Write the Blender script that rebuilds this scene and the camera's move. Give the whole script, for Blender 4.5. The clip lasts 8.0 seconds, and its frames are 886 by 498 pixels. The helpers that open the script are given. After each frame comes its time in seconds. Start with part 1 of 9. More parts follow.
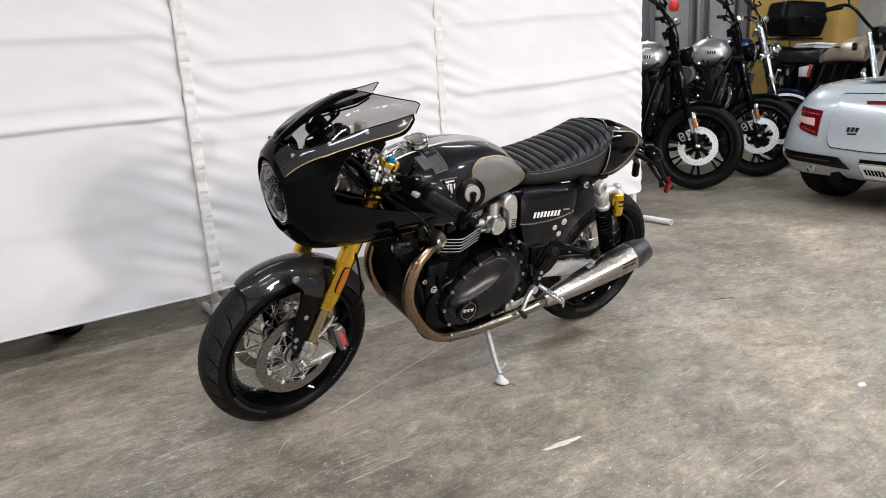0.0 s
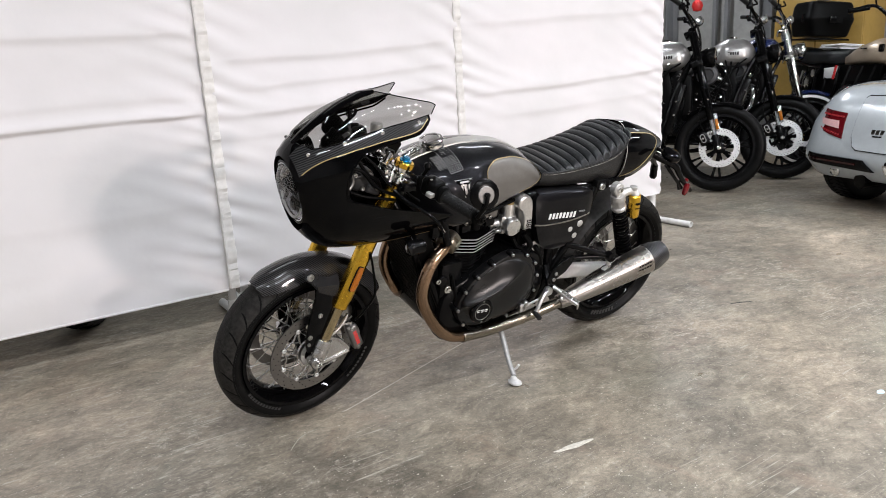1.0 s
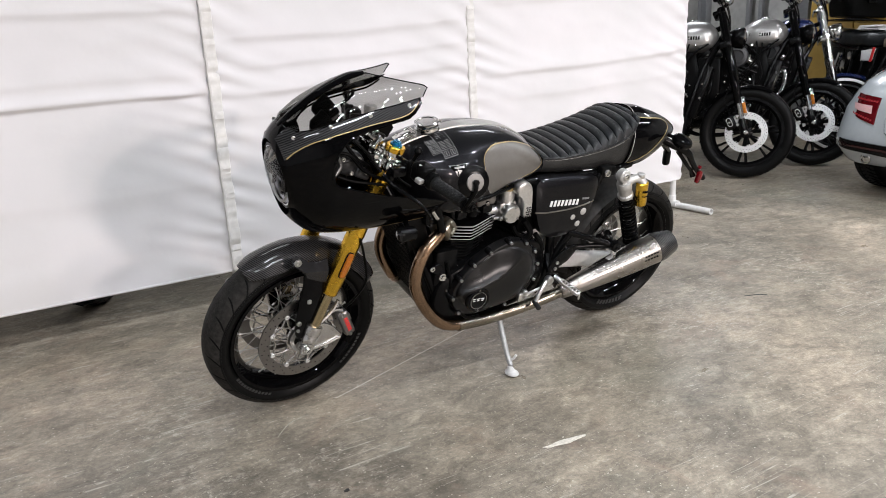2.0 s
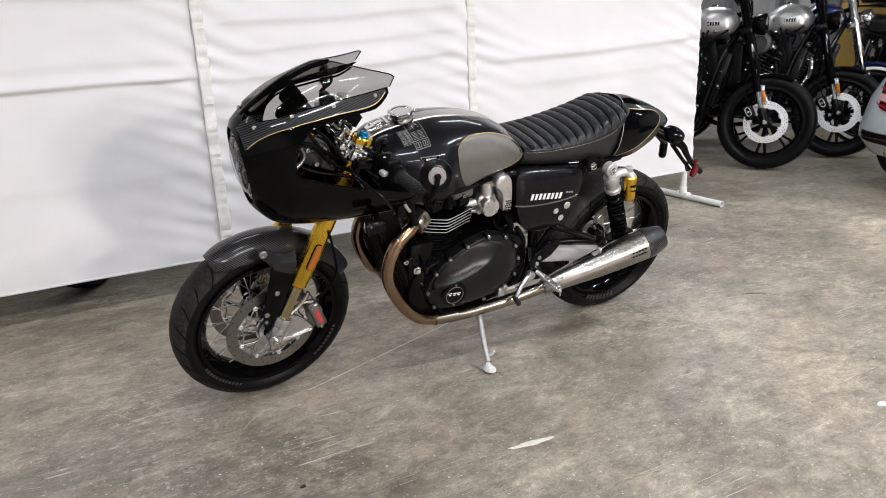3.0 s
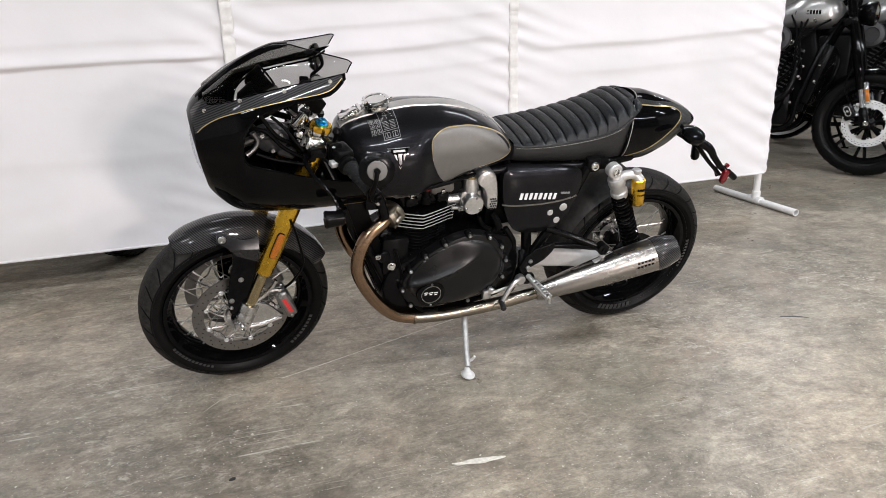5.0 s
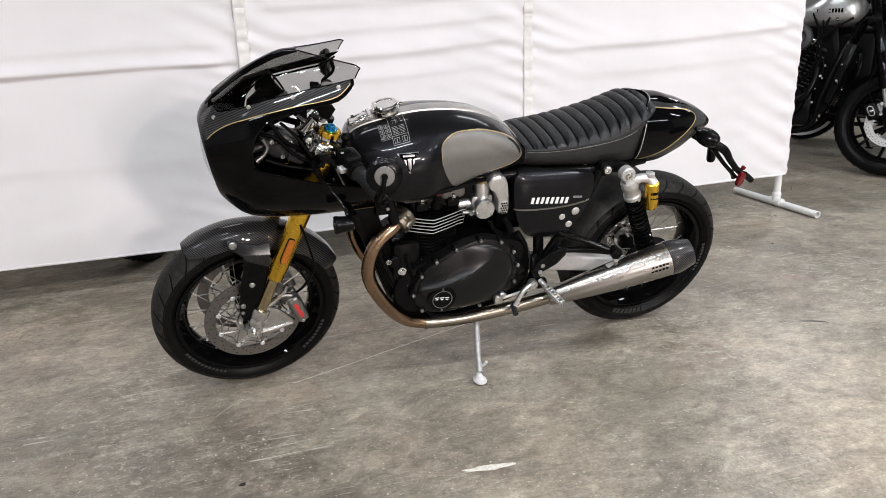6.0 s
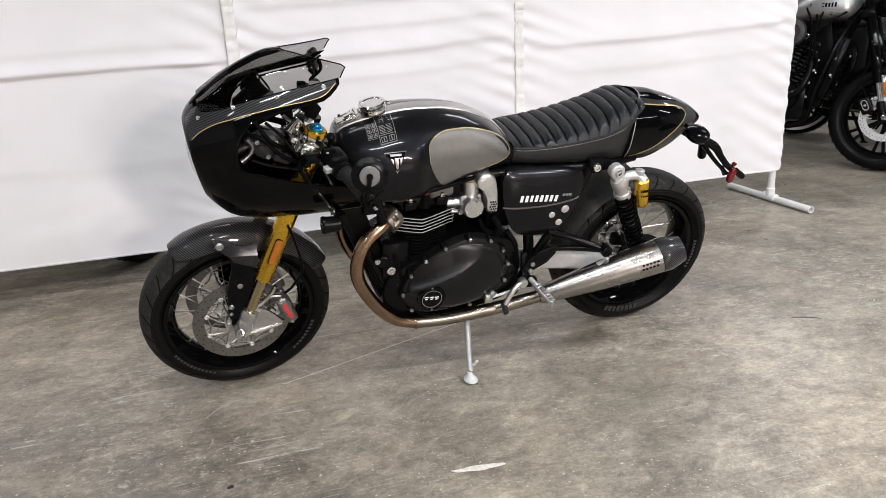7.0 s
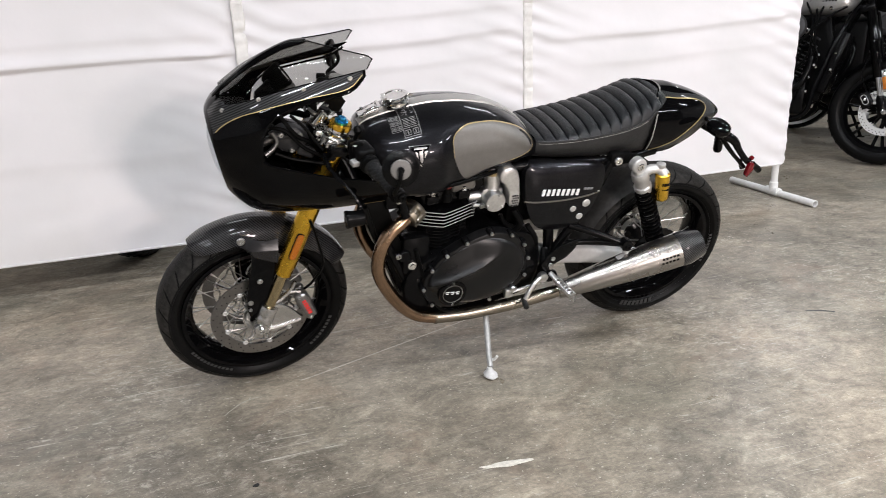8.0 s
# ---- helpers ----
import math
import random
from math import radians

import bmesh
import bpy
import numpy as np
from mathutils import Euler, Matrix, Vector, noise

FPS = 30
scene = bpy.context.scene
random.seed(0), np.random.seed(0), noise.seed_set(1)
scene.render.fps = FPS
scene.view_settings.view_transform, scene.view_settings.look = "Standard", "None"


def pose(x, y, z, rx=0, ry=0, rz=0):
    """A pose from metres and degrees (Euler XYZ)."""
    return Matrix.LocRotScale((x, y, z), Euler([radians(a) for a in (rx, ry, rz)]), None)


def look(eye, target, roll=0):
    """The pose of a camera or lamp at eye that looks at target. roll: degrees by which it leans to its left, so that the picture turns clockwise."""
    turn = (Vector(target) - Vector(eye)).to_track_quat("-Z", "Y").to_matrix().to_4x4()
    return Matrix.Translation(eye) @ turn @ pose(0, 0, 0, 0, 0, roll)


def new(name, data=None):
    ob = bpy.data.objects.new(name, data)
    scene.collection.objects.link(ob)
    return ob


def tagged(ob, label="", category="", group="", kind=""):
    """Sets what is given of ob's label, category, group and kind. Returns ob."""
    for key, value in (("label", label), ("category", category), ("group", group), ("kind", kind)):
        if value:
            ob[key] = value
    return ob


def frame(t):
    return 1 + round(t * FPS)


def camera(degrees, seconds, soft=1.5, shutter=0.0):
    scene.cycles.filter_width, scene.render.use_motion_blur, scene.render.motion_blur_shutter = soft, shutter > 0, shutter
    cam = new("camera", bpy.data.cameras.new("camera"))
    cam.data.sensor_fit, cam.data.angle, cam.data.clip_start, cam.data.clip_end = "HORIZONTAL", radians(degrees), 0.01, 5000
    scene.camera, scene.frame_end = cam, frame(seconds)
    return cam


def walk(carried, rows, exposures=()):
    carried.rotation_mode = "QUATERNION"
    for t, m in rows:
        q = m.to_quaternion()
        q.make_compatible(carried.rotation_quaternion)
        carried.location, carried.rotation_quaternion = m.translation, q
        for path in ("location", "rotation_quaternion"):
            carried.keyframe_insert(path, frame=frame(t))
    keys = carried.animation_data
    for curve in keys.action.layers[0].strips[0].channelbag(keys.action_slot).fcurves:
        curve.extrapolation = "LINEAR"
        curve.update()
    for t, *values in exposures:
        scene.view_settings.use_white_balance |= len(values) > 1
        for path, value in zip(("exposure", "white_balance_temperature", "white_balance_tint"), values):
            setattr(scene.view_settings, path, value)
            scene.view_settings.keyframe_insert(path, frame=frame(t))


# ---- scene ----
cam = camera(63.6, 8.0, soft=0.8, shutter=0.5)
PATH = [
    (0, (-2.266, -2.251, 1.145), (-1.167, -0.654, 0.654), -3.7),
    (0.5, (-2.261, -2.258, 1.151), (-1.179, -0.646, 0.668), -3.5),
    (1, (-2.253, -2.265, 1.15), (-1.2, -0.637, 0.659), -3.4),
    (1.5, (-2.204, -2.267, 1.15), (-1.193, -0.619, 0.64), -3.3),
    (2.8, (-1.963, -2.301, 1.16), (-1.054, -0.618, 0.577), -2.5),
    (3, (-1.928, -2.31, 1.161), (-1.037, -0.617, 0.577), -2.5),
    (3.5, (-1.798, -2.278, 1.162), (-0.957, -0.565, 0.563), -1.8),
    (4, (-1.662, -2.31, 1.158), (-0.9, -0.561, 0.556), -1.5),
    (4.2, (-1.602, -2.335, 1.157), (-0.885, -0.571, 0.547), -1.4),
    (5.5, (-1.458, -2.368, 1.151), (-0.894, -0.549, 0.538), -1.7),
    (6, (-1.444, -2.364, 1.157), (-0.9, -0.539, 0.547), -2.1),
    (6.5, (-1.43, -2.362, 1.16), (-0.888, -0.536, 0.549), -2.4),
    (7, (-1.412, -2.36, 1.16), (-0.865, -0.539, 0.541), -2.5),
    (7.5, (-1.42, -2.353, 1.159), (-0.862, -0.537, 0.533), -2.5),
    (8, (-1.509, -2.307, 1.156), (-0.928, -0.501, 0.522), -2.3),
]
walk(cam, [(t, look(eye, target, roll)) for t, eye, target, roll in PATH])

# ---------- light ----------
scene.view_settings.exposure = 0.0
world = bpy.data.worlds.new("world")
world.use_nodes = True
world.node_tree.nodes["Background"].inputs[0].default_value = (0.75, 0.85, 1.0, 1)
world.node_tree.nodes["Background"].inputs[1].default_value = 0.02
scene.world = world


def lamp(name, eye, target, sx, sy, watts, colour):
    data = bpy.data.lights.new(name, "AREA")
    data.shape, data.size, data.size_y, data.energy, data.color = "RECTANGLE", sx, sy, watts, colour
    ob = new(name, data)
    ob.matrix_world = look(eye, target)
    return ob


WARM, COOL = (1.0, 0.885, 0.855), (0.91, 0.94, 1.0)
# two flood lights in the hall that throw the shadow on the sheet
lamp("flood_lamp", (0.15, -6.6, 2.20), (-1.0, 0.0, 0.6), 0.30, 0.26, 138, WARM)
lamp("flood_lamp", (0.62, -6.6, 1.70), (-1.0, 0.0, 0.6), 0.36, 0.30, 88, WARM)
# rows of ceiling tubes
TUBES = {(-4.2, -4.6): 112, (-4.2, -1.9): 30, (-4.2, 1.09): 4, (-1.4, -4.6): 92, (-1.4, -1.9): 62, (-1.4, 1.09): 8, (1.4, -4.6): 94, (1.4, -1.9): 84, (1.4, 1.09): 20,
         (4.4, -4.6): 84, (4.4, -1.9): 78, (4.4, 0.4): 36, (4.4, 3.4): 62, (1.4, 3.4): 50, (-1.4, 3.4): 12}
for (x, y), watts in TUBES.items():
    lamp("tube_lamp", (x, y, 3.52), (x, y + 0.0001, 0), 0.6 if x == 1.4 and y < 0 else 1.5, 0.10, watts, COOL)



# ---------- materials ----------
def material(name, colour, rough=0.5, metal=0.0, coat=0.0, spread=0.0, grain=0.0, scale=60.0, bump=0.0, bump_scale=200.0, rough_spread=0.0, spec=0.5, emit=None):
    """Principled surface with two scales of variation in colour and roughness and a fine relief."""
    m = bpy.data.materials.new(name)
    m.use_nodes = True
    n, l = m.node_tree.nodes, m.node_tree.links
    b = n["Principled BSDF"]
    b.inputs["Base Color"].default_value = (*colour, 1)
    b.inputs["Roughness"].default_value, b.inputs["Metallic"].default_value = rough, metal
    b.inputs["Coat Weight"].default_value, b.inputs["Coat Roughness"].default_value = coat, 0.03
    b.inputs["Specular IOR Level"].default_value = spec
    b.inputs["Coat IOR"].default_value = 1.23
    if emit:
        b.inputs["Emission Color"].default_value, b.inputs["Emission Strength"].default_value = (*emit[:3], 1), emit[3]
    co = n.new("ShaderNodeTexCoord")
    if spread or grain or rough_spread:
        big, small = n.new("ShaderNodeTexNoise"), n.new("ShaderNodeTexNoise")
        for tex, sc in ((big, scale / 12), (small, scale)):
            tex.inputs["Scale"].default_value, tex.inputs["Detail"].default_value = sc, 4
            l.new(co.outputs["Object"], tex.inputs["Vector"])
        ma = n.new("ShaderNodeMapRange")
        ma.inputs[1].default_value, ma.inputs[2].default_value = 0.3, 0.7
        ma.inputs[3].default_value, ma.inputs[4].default_value = 1 - spread, 1 + spread
        l.new(big.outputs[0], ma.inputs[0])
        mb = n.new("ShaderNodeMapRange")
        mb.inputs[1].default_value, mb.inputs[2].default_value = 0.3, 0.7
        mb.inputs[3].default_value, mb.inputs[4].default_value = 1 - grain, 1 + grain
        l.new(small.outputs[0], mb.inputs[0])
        mul = n.new("ShaderNodeMath")
        mul.operation = "MULTIPLY"
        l.new(ma.outputs[0], mul.inputs[0]), l.new(mb.outputs[0], mul.inputs[1])
        mix = n.new("ShaderNodeVectorMath")
        mix.operation = "SCALE"
        mix.inputs[0].default_value = colour
        l.new(mul.outputs[0], mix.inputs["Scale"])
        l.new(mix.outputs[0], b.inputs["Base Color"])
        mr = n.new("ShaderNodeMapRange")
        mr.inputs[1].default_value, mr.inputs[2].default_value = 0.3, 0.7
        mr.inputs[3].default_value, mr.inputs[4].default_value = max(0.01, rough - rough_spread), min(1, rough + rough_spread)
        l.new(big.outputs[0], mr.inputs[0]), l.new(mr.outputs[0], b.inputs["Roughness"])
    if bump:
        t = n.new("ShaderNodeTexNoise")
        t.inputs["Scale"].default_value, t.inputs["Detail"].default_value = bump_scale, 3
        l.new(co.outputs["Object"], t.inputs["Vector"])
        bu = n.new("ShaderNodeBump")
        bu.inputs["Strength"].default_value, bu.inputs["Distance"].default_value = bump, 0.002
        l.new(t.outputs[0], bu.inputs["Height"]), l.new(bu.outputs[0], b.inputs["Normal"])
    return m


def carbon(name, tow=0.0042, lean=-1.0, bright=0.034):
    """Twill weave under clear lacquer: diagonal bands, each tow tilted its own way."""
    m = bpy.data.materials.new(name)
    m.use_nodes = True
    n, l = m.node_tree.nodes, m.node_tree.links
    b = n["Principled BSDF"]
    b.inputs["Roughness"].default_value, b.inputs["Coat Weight"].default_value, b.inputs["Coat Roughness"].default_value = 0.42, 1.0, 0.02
    b.inputs["Coat IOR"].default_value, b.inputs["Specular IOR Level"].default_value = 1.4, 0.12
    co = n.new("ShaderNodeTexCoord")
    sep = n.new("ShaderNodeSeparateXYZ")
    l.new(co.outputs["Object"], sep.inputs[0])

    def node(kind, a, c):
        q = n.new("ShaderNodeMath")
        q.operation = kind
        for i, v in enumerate((a, c)):
            if isinstance(v, (int, float)):
                q.inputs[i].default_value = v
            else:
                l.new(v, q.inputs[i])
        return q.outputs[0]

    slant = node("ADD", node("ADD", node("MULTIPLY", sep.outputs[0], -lean), node("MULTIPLY", sep.outputs[1], 0.35)), sep.outputs[2])
    band = node("FRACT", node("DIVIDE", slant, tow * 2.0), 0)
    wave = node("ABSOLUTE", node("SUBTRACT", band, 0.5), 0)
    cross = node("FRACT", node("DIVIDE", node("SUBTRACT", sep.outputs[0], sep.outputs[2]), tow), 0)
    cut = node("MULTIPLY", node("ABSOLUTE", node("SUBTRACT", cross, 0.5), 0), 0.25)
    ramp = n.new("ShaderNodeValToRGB")
    ramp.color_ramp.elements[0].position, ramp.color_ramp.elements[0].color = 0.26, (0.0022, 0.0022, 0.0026, 1)
    ramp.color_ramp.elements[1].position, ramp.color_ramp.elements[1].color = 0.34, (bright, bright, bright * 1.03, 1)
    l.new(node("ADD", wave, cut), ramp.inputs[0]), l.new(ramp.outputs[0], b.inputs["Base Color"])
    return m


def glass(name, tint, amount, rough=0.01):
    """Thin clear or smoked sheet: mostly see-through, with a gloss that grows at grazing angles."""
    m = bpy.data.materials.new(name)
    m.use_nodes = True
    n, l = m.node_tree.nodes, m.node_tree.links
    n.clear()
    out, mix, tr, gl, lw = (n.new("ShaderNode" + k) for k in ("OutputMaterial", "MixShader", "BsdfTransparent", "BsdfGlossy", "LayerWeight"))
    tr.inputs[0].default_value = (*[c * amount for c in tint], 1)
    gl.inputs["Roughness"].default_value = rough
    lw.inputs[0].default_value = 0.5
    bend, gain = n.new("ShaderNodeMath"), n.new("ShaderNodeMath")
    bend.operation, gain.operation = "POWER", "MULTIPLY_ADD"
    bend.inputs[1].default_value, gain.inputs[1].default_value, gain.inputs[2].default_value = 4.0, 0.55, 0.035
    l.new(lw.outputs["Facing"], bend.inputs[0]), l.new(bend.outputs[0], gain.inputs[0]), l.new(gain.outputs[0], mix.inputs[0])
    l.new(tr.outputs[0], mix.inputs[1]), l.new(gl.outputs[0], mix.inputs[2]), l.new(mix.outputs[0], out.inputs[0])
    return m


BLACK = material("black_gloss_paint", (0.0018, 0.0018, 0.002), 0.2, 0.0, 0.9, 0.05, 0.1, 90, spec=0.0)
FLAKE = material("black_flake_paint", (0.012, 0.012, 0.0135), 0.36, 0.75, 1.0, 0.1, 0.8, 900, spec=0.0)
GREY = material("satin_grey_paint", (0.150, 0.142, 0.130), 0.50, 0.45, 0.1, 0.05, 0.12, 700)
SATIN = material("satin_black_coating", (0.0022, 0.0022, 0.0024), 0.22, 0.0, 0.0, 0.15, 0.1, 80, 0.05, 900, 0.05, 0.13)
CASEBLACK = material("powder_black_casting", (0.0026, 0.0026, 0.0028), 0.30, 0.0, 0.0, 0.12, 0.1, 80, 0.06, 1200, 0.04, 0.30)
MATT = material("matt_black_plastic", (0.0024, 0.0024, 0.0024), 0.38, 0.0, 0.0, 0.15, 0.1, 60, 0.12, 700, 0.08, 0.07)
RUBBER = material("tyre_rubber", (0.0040, 0.0040, 0.0040), 0.36, 0.0, 0.0, 0.25, 0.15, 40, 0.15, 500, 0.1, 0.10)
SCRUB = material("scrubbed_tread_rubber", (0.018, 0.017, 0.0155), 0.62, 0.0, 0.0, 0.5, 0.4, 70, 0.6, 260, 0.1, 0.12)
GRIP = material("grip_rubber", (0.009, 0.009, 0.009), 0.5, 0.0, 0.0, 0.1, 0.1, 60, spec=0.3)
ALU = material("cast_aluminium", (0.68, 0.675, 0.67), 0.34, 1.0, 0.0, 0.08, 0.08, 120, 0.15, 500, 0.06)
BRUSHED = material("brushed_steel", (0.30, 0.284, 0.264), 0.28, 1.0, 0.0, 0.05, 0.03, 60, 0.0, 100, 0.03)
SWING = material("pale_grey_enamel", (0.60, 0.595, 0.58), 0.35, 0.15, 0.3, 0.05, 0.05, 60)
STRAPSTEEL = material("pale_brushed_strap", (0.47, 0.46, 0.44), 0.40, 0.85, 0.0, 0.08, 0.05, 160)
CHROME = material("polished_steel", (0.72, 0.72, 0.71), 0.12, 1.0, 0.0, 0.05, 0.03, 90)
STEEL = material("bolt_steel", (0.48, 0.48, 0.47), 0.3, 1.0, 0.0, 0.1, 0.1, 150)
DISC = material("ground_disc_steel", (0.225, 0.215, 0.205), 0.36, 1.0, 0.0, 0.08, 0.12, 400, 0.1, 900, 0.06)
GOLD = material("gold_anodised_aluminium", (0.76, 0.46, 0.05), 0.25, 1.0, 0.0, 0.06, 0.05, 120, 0.0, 100, 0.05)
TIN = material("gold_slider", (0.42, 0.34, 0.20), 0.2, 1.0, 0.0, 0.05, 0.05, 120)
BRONZE = material("heat_tinted_steel", (0.30, 0.20, 0.13), 0.24, 1.0, 0.0, 0.25, 0.08, 45, 0.0, 100, 0.06)
STRAW = material("straw_tinted_steel", (0.24, 0.215, 0.175), 0.26, 1.0, 0.0, 0.15, 0.08, 60, 0.0, 100, 0.06)
PALE = material("pale_silver_coating", (0.55, 0.545, 0.53), 0.42, 0.6, 0.0, 0.06, 0.06, 80, 0.1, 500)
LEATHER = material("black_leather", (0.0036, 0.0046, 0.0055), 0.36, 0.0, 0.0, 0.2, 0.2, 120, 0.5, 420, 0.08, 0.32)
SKIRT = material("dark_grey_vinyl", (0.016, 0.016, 0.016), 0.40, 0.0, 0.0, 0.25, 0.2, 100, 0.5, 500, 0.06, 0.38)
THREAD = material("pale_grey_thread", (0.34, 0.33, 0.31), 0.8)
PINSTRIPE = material("gold_pinstripe", (0.44, 0.33, 0.15), 0.3, 0.4, 0.6)
WHITE_INK = material("white_print", (0.75, 0.75, 0.74), 0.45)
PALE_INK = material("pale_grey_print", (0.19, 0.19, 0.19), 0.5)
DIM_INK = material("dim_grey_print", (0.028, 0.028, 0.028), 0.6)
RED_INK = material("red_print", (0.62, 0.03, 0.03), 0.4)
YELLOW_INK = material("yellow_print", (0.75, 0.45, 0.02), 0.5)
AMBER = material("amber_reflector", (0.40, 0.12, 0.006), 0.18, 0.0, 0.6, 0.2, 0.3, 500)
RED = material("red_reflector", (0.12, 0.003, 0.006), 0.15, 0.0, 0.7, 0.2, 0.3, 500)
BLUE = material("blue_anodised_aluminium", (0.03, 0.30, 0.55), 0.25, 0.9)
CARBON = carbon("carbon_weave")
CARBON_COARSE = carbon("carbon_stripe", 0.0031, 0.40, 0.034)
CARBON_TAIL = carbon("carbon_tail_weave", 0.0036, 0.9, 0.030)
BOWL = material("lamp_reflector", (0.42, 0.42, 0.44), 0.16, 1.0, 0.0, 0.05, 0.05, 200)
SMOKE = glass("smoked_screen", (0.87, 0.87, 0.84), 0.50)
CASTALU = material("cast_aluminium", (0.50, 0.495, 0.485), 0.27, 1.0, 0.0, 0.12, 0.10, 90, 0.08, 300)
MOULDED = material("gloss_black_moulding", (0.014, 0.014, 0.015), 0.24, 0.0, 0.0, 0.1, 0.1, 90, 0.05, 300, 0.05, 0.4)
DULLSILVER = material("dull_silver_cap", (0.20, 0.197, 0.19), 0.46, 0.9, 0.0, 0.06, 0.06, 120)
HUGGER = material("worn_grey_plastic", (0.030, 0.029, 0.028), 0.5, 0.0, 0.0, 0.3, 0.3, 60, 0.3, 300, 0.08, 0.3)
CLEAR = glass("clear_lens", (0.97, 0.98, 1.0), 0.96)
PVC = material("white_pipe", (0.74, 0.735, 0.72), 0.42, 0.0, 0.0, 0.05, 0.05, 40)
STANDGREY = material("dull_silver_paint", (0.36, 0.36, 0.35), 0.4, 0.4, 0.0, 0.1, 0.1, 90)
STAND = material("grey_white_paint", (0.56, 0.56, 0.55), 0.5, 0.0, 0.0, 0.1, 0.1, 90, 0.2, 400)
SILVER = material("silver_metallic_paint", (0.36, 0.355, 0.345), 0.30, 0.7, 0.9, 0.05, 0.12, 700)
BEIGE = material("champagne_paint", (0.36, 0.29, 0.215), 0.35, 0.45, 0.7, 0.05, 0.1, 500)
NAVY = material("blue_gloss_paint", (0.006, 0.013, 0.06), 0.25, 0.2, 1.0, 0.05, 0.1, 300)
PEARL = material("pale_grey_gloss_paint", (0.42, 0.455, 0.475), 0.25, 0.05, 1.0, 0.03, 0.03, 300)
GLOSSDARK = material("dark_gloss", (0.01, 0.011, 0.013), 0.06, 0.0, 1.0)
REDBOOT = material("dark_red_rubber", (0.12, 0.012, 0.010), 0.5)
BRASS = material("brass_tinted_metal", (0.55, 0.42, 0.22), 0.28, 1.0, 0.0, 0.1, 0.1, 120)
CALGREY = material("grey_cast_metal", (0.26, 0.255, 0.25), 0.4, 1.0, 0.0, 0.08, 0.1, 150, 0.1, 500)
BRIGHTDISC = material("bright_disc_steel", (0.70, 0.70, 0.69), 0.42, 0.7, 0.0, 0.05, 0.06, 200)
FINGREY = material("dark_grey_fins", (0.045, 0.045, 0.046), 0.45, 0.3, 0.0, 0.1, 0.1, 80)
REDLAMP = material("red_lamp_plastic", (0.10, 0.003, 0.006), 0.12, 0.0, 0.9, 0.15, 0.2, 300)
REDBEAD = material("bright_red_lens", (0.34, 0.03, 0.035), 0.15, 0.0, 0.8, 0.1, 0.1, 200)
DARKLENS = material("smoked_red_lens", (0.030, 0.004, 0.005), 0.1, 0.0, 0.9, 0.1, 0.1, 200)
PINKLENS = material("pale_pink_lens", (0.70, 0.42, 0.42), 0.2, 0.0, 0.6, 0.1, 0.1, 200)
PAPER = material("white_paper", (0.72, 0.72, 0.71), 0.7)


def fabric():
    m = material("white_sheet_fabric", (0.80, 0.785, 0.785), 0.85, 0.0, 0.0, 0.0, 0.0, 5, 0.25, 30)
    b = m.node_tree.nodes["Principled BSDF"]
    b.inputs["Specular IOR Level"].default_value = 0.2
    n, l = m.node_tree.nodes, m.node_tree.links
    co, a, ramp = n.new("ShaderNodeTexCoord"), n.new("ShaderNodeTexNoise"), n.new("ShaderNodeValToRGB")
    a.inputs["Scale"].default_value, a.inputs["Detail"].default_value = 2.2, 3
    l.new(co.outputs["Object"], a.inputs["Vector"]), l.new(a.outputs[0], ramp.inputs[0])
    ramp.color_ramp.elements[0].position, ramp.color_ramp.elements[0].color = 0.3, (0.70, 0.69, 0.69, 1)
    ramp.color_ramp.elements[1].position, ramp.color_ramp.elements[1].color = 0.7, (0.78, 0.755, 0.765, 1)
    l.new(ramp.outputs[0], b.inputs["Base Color"])
    return m


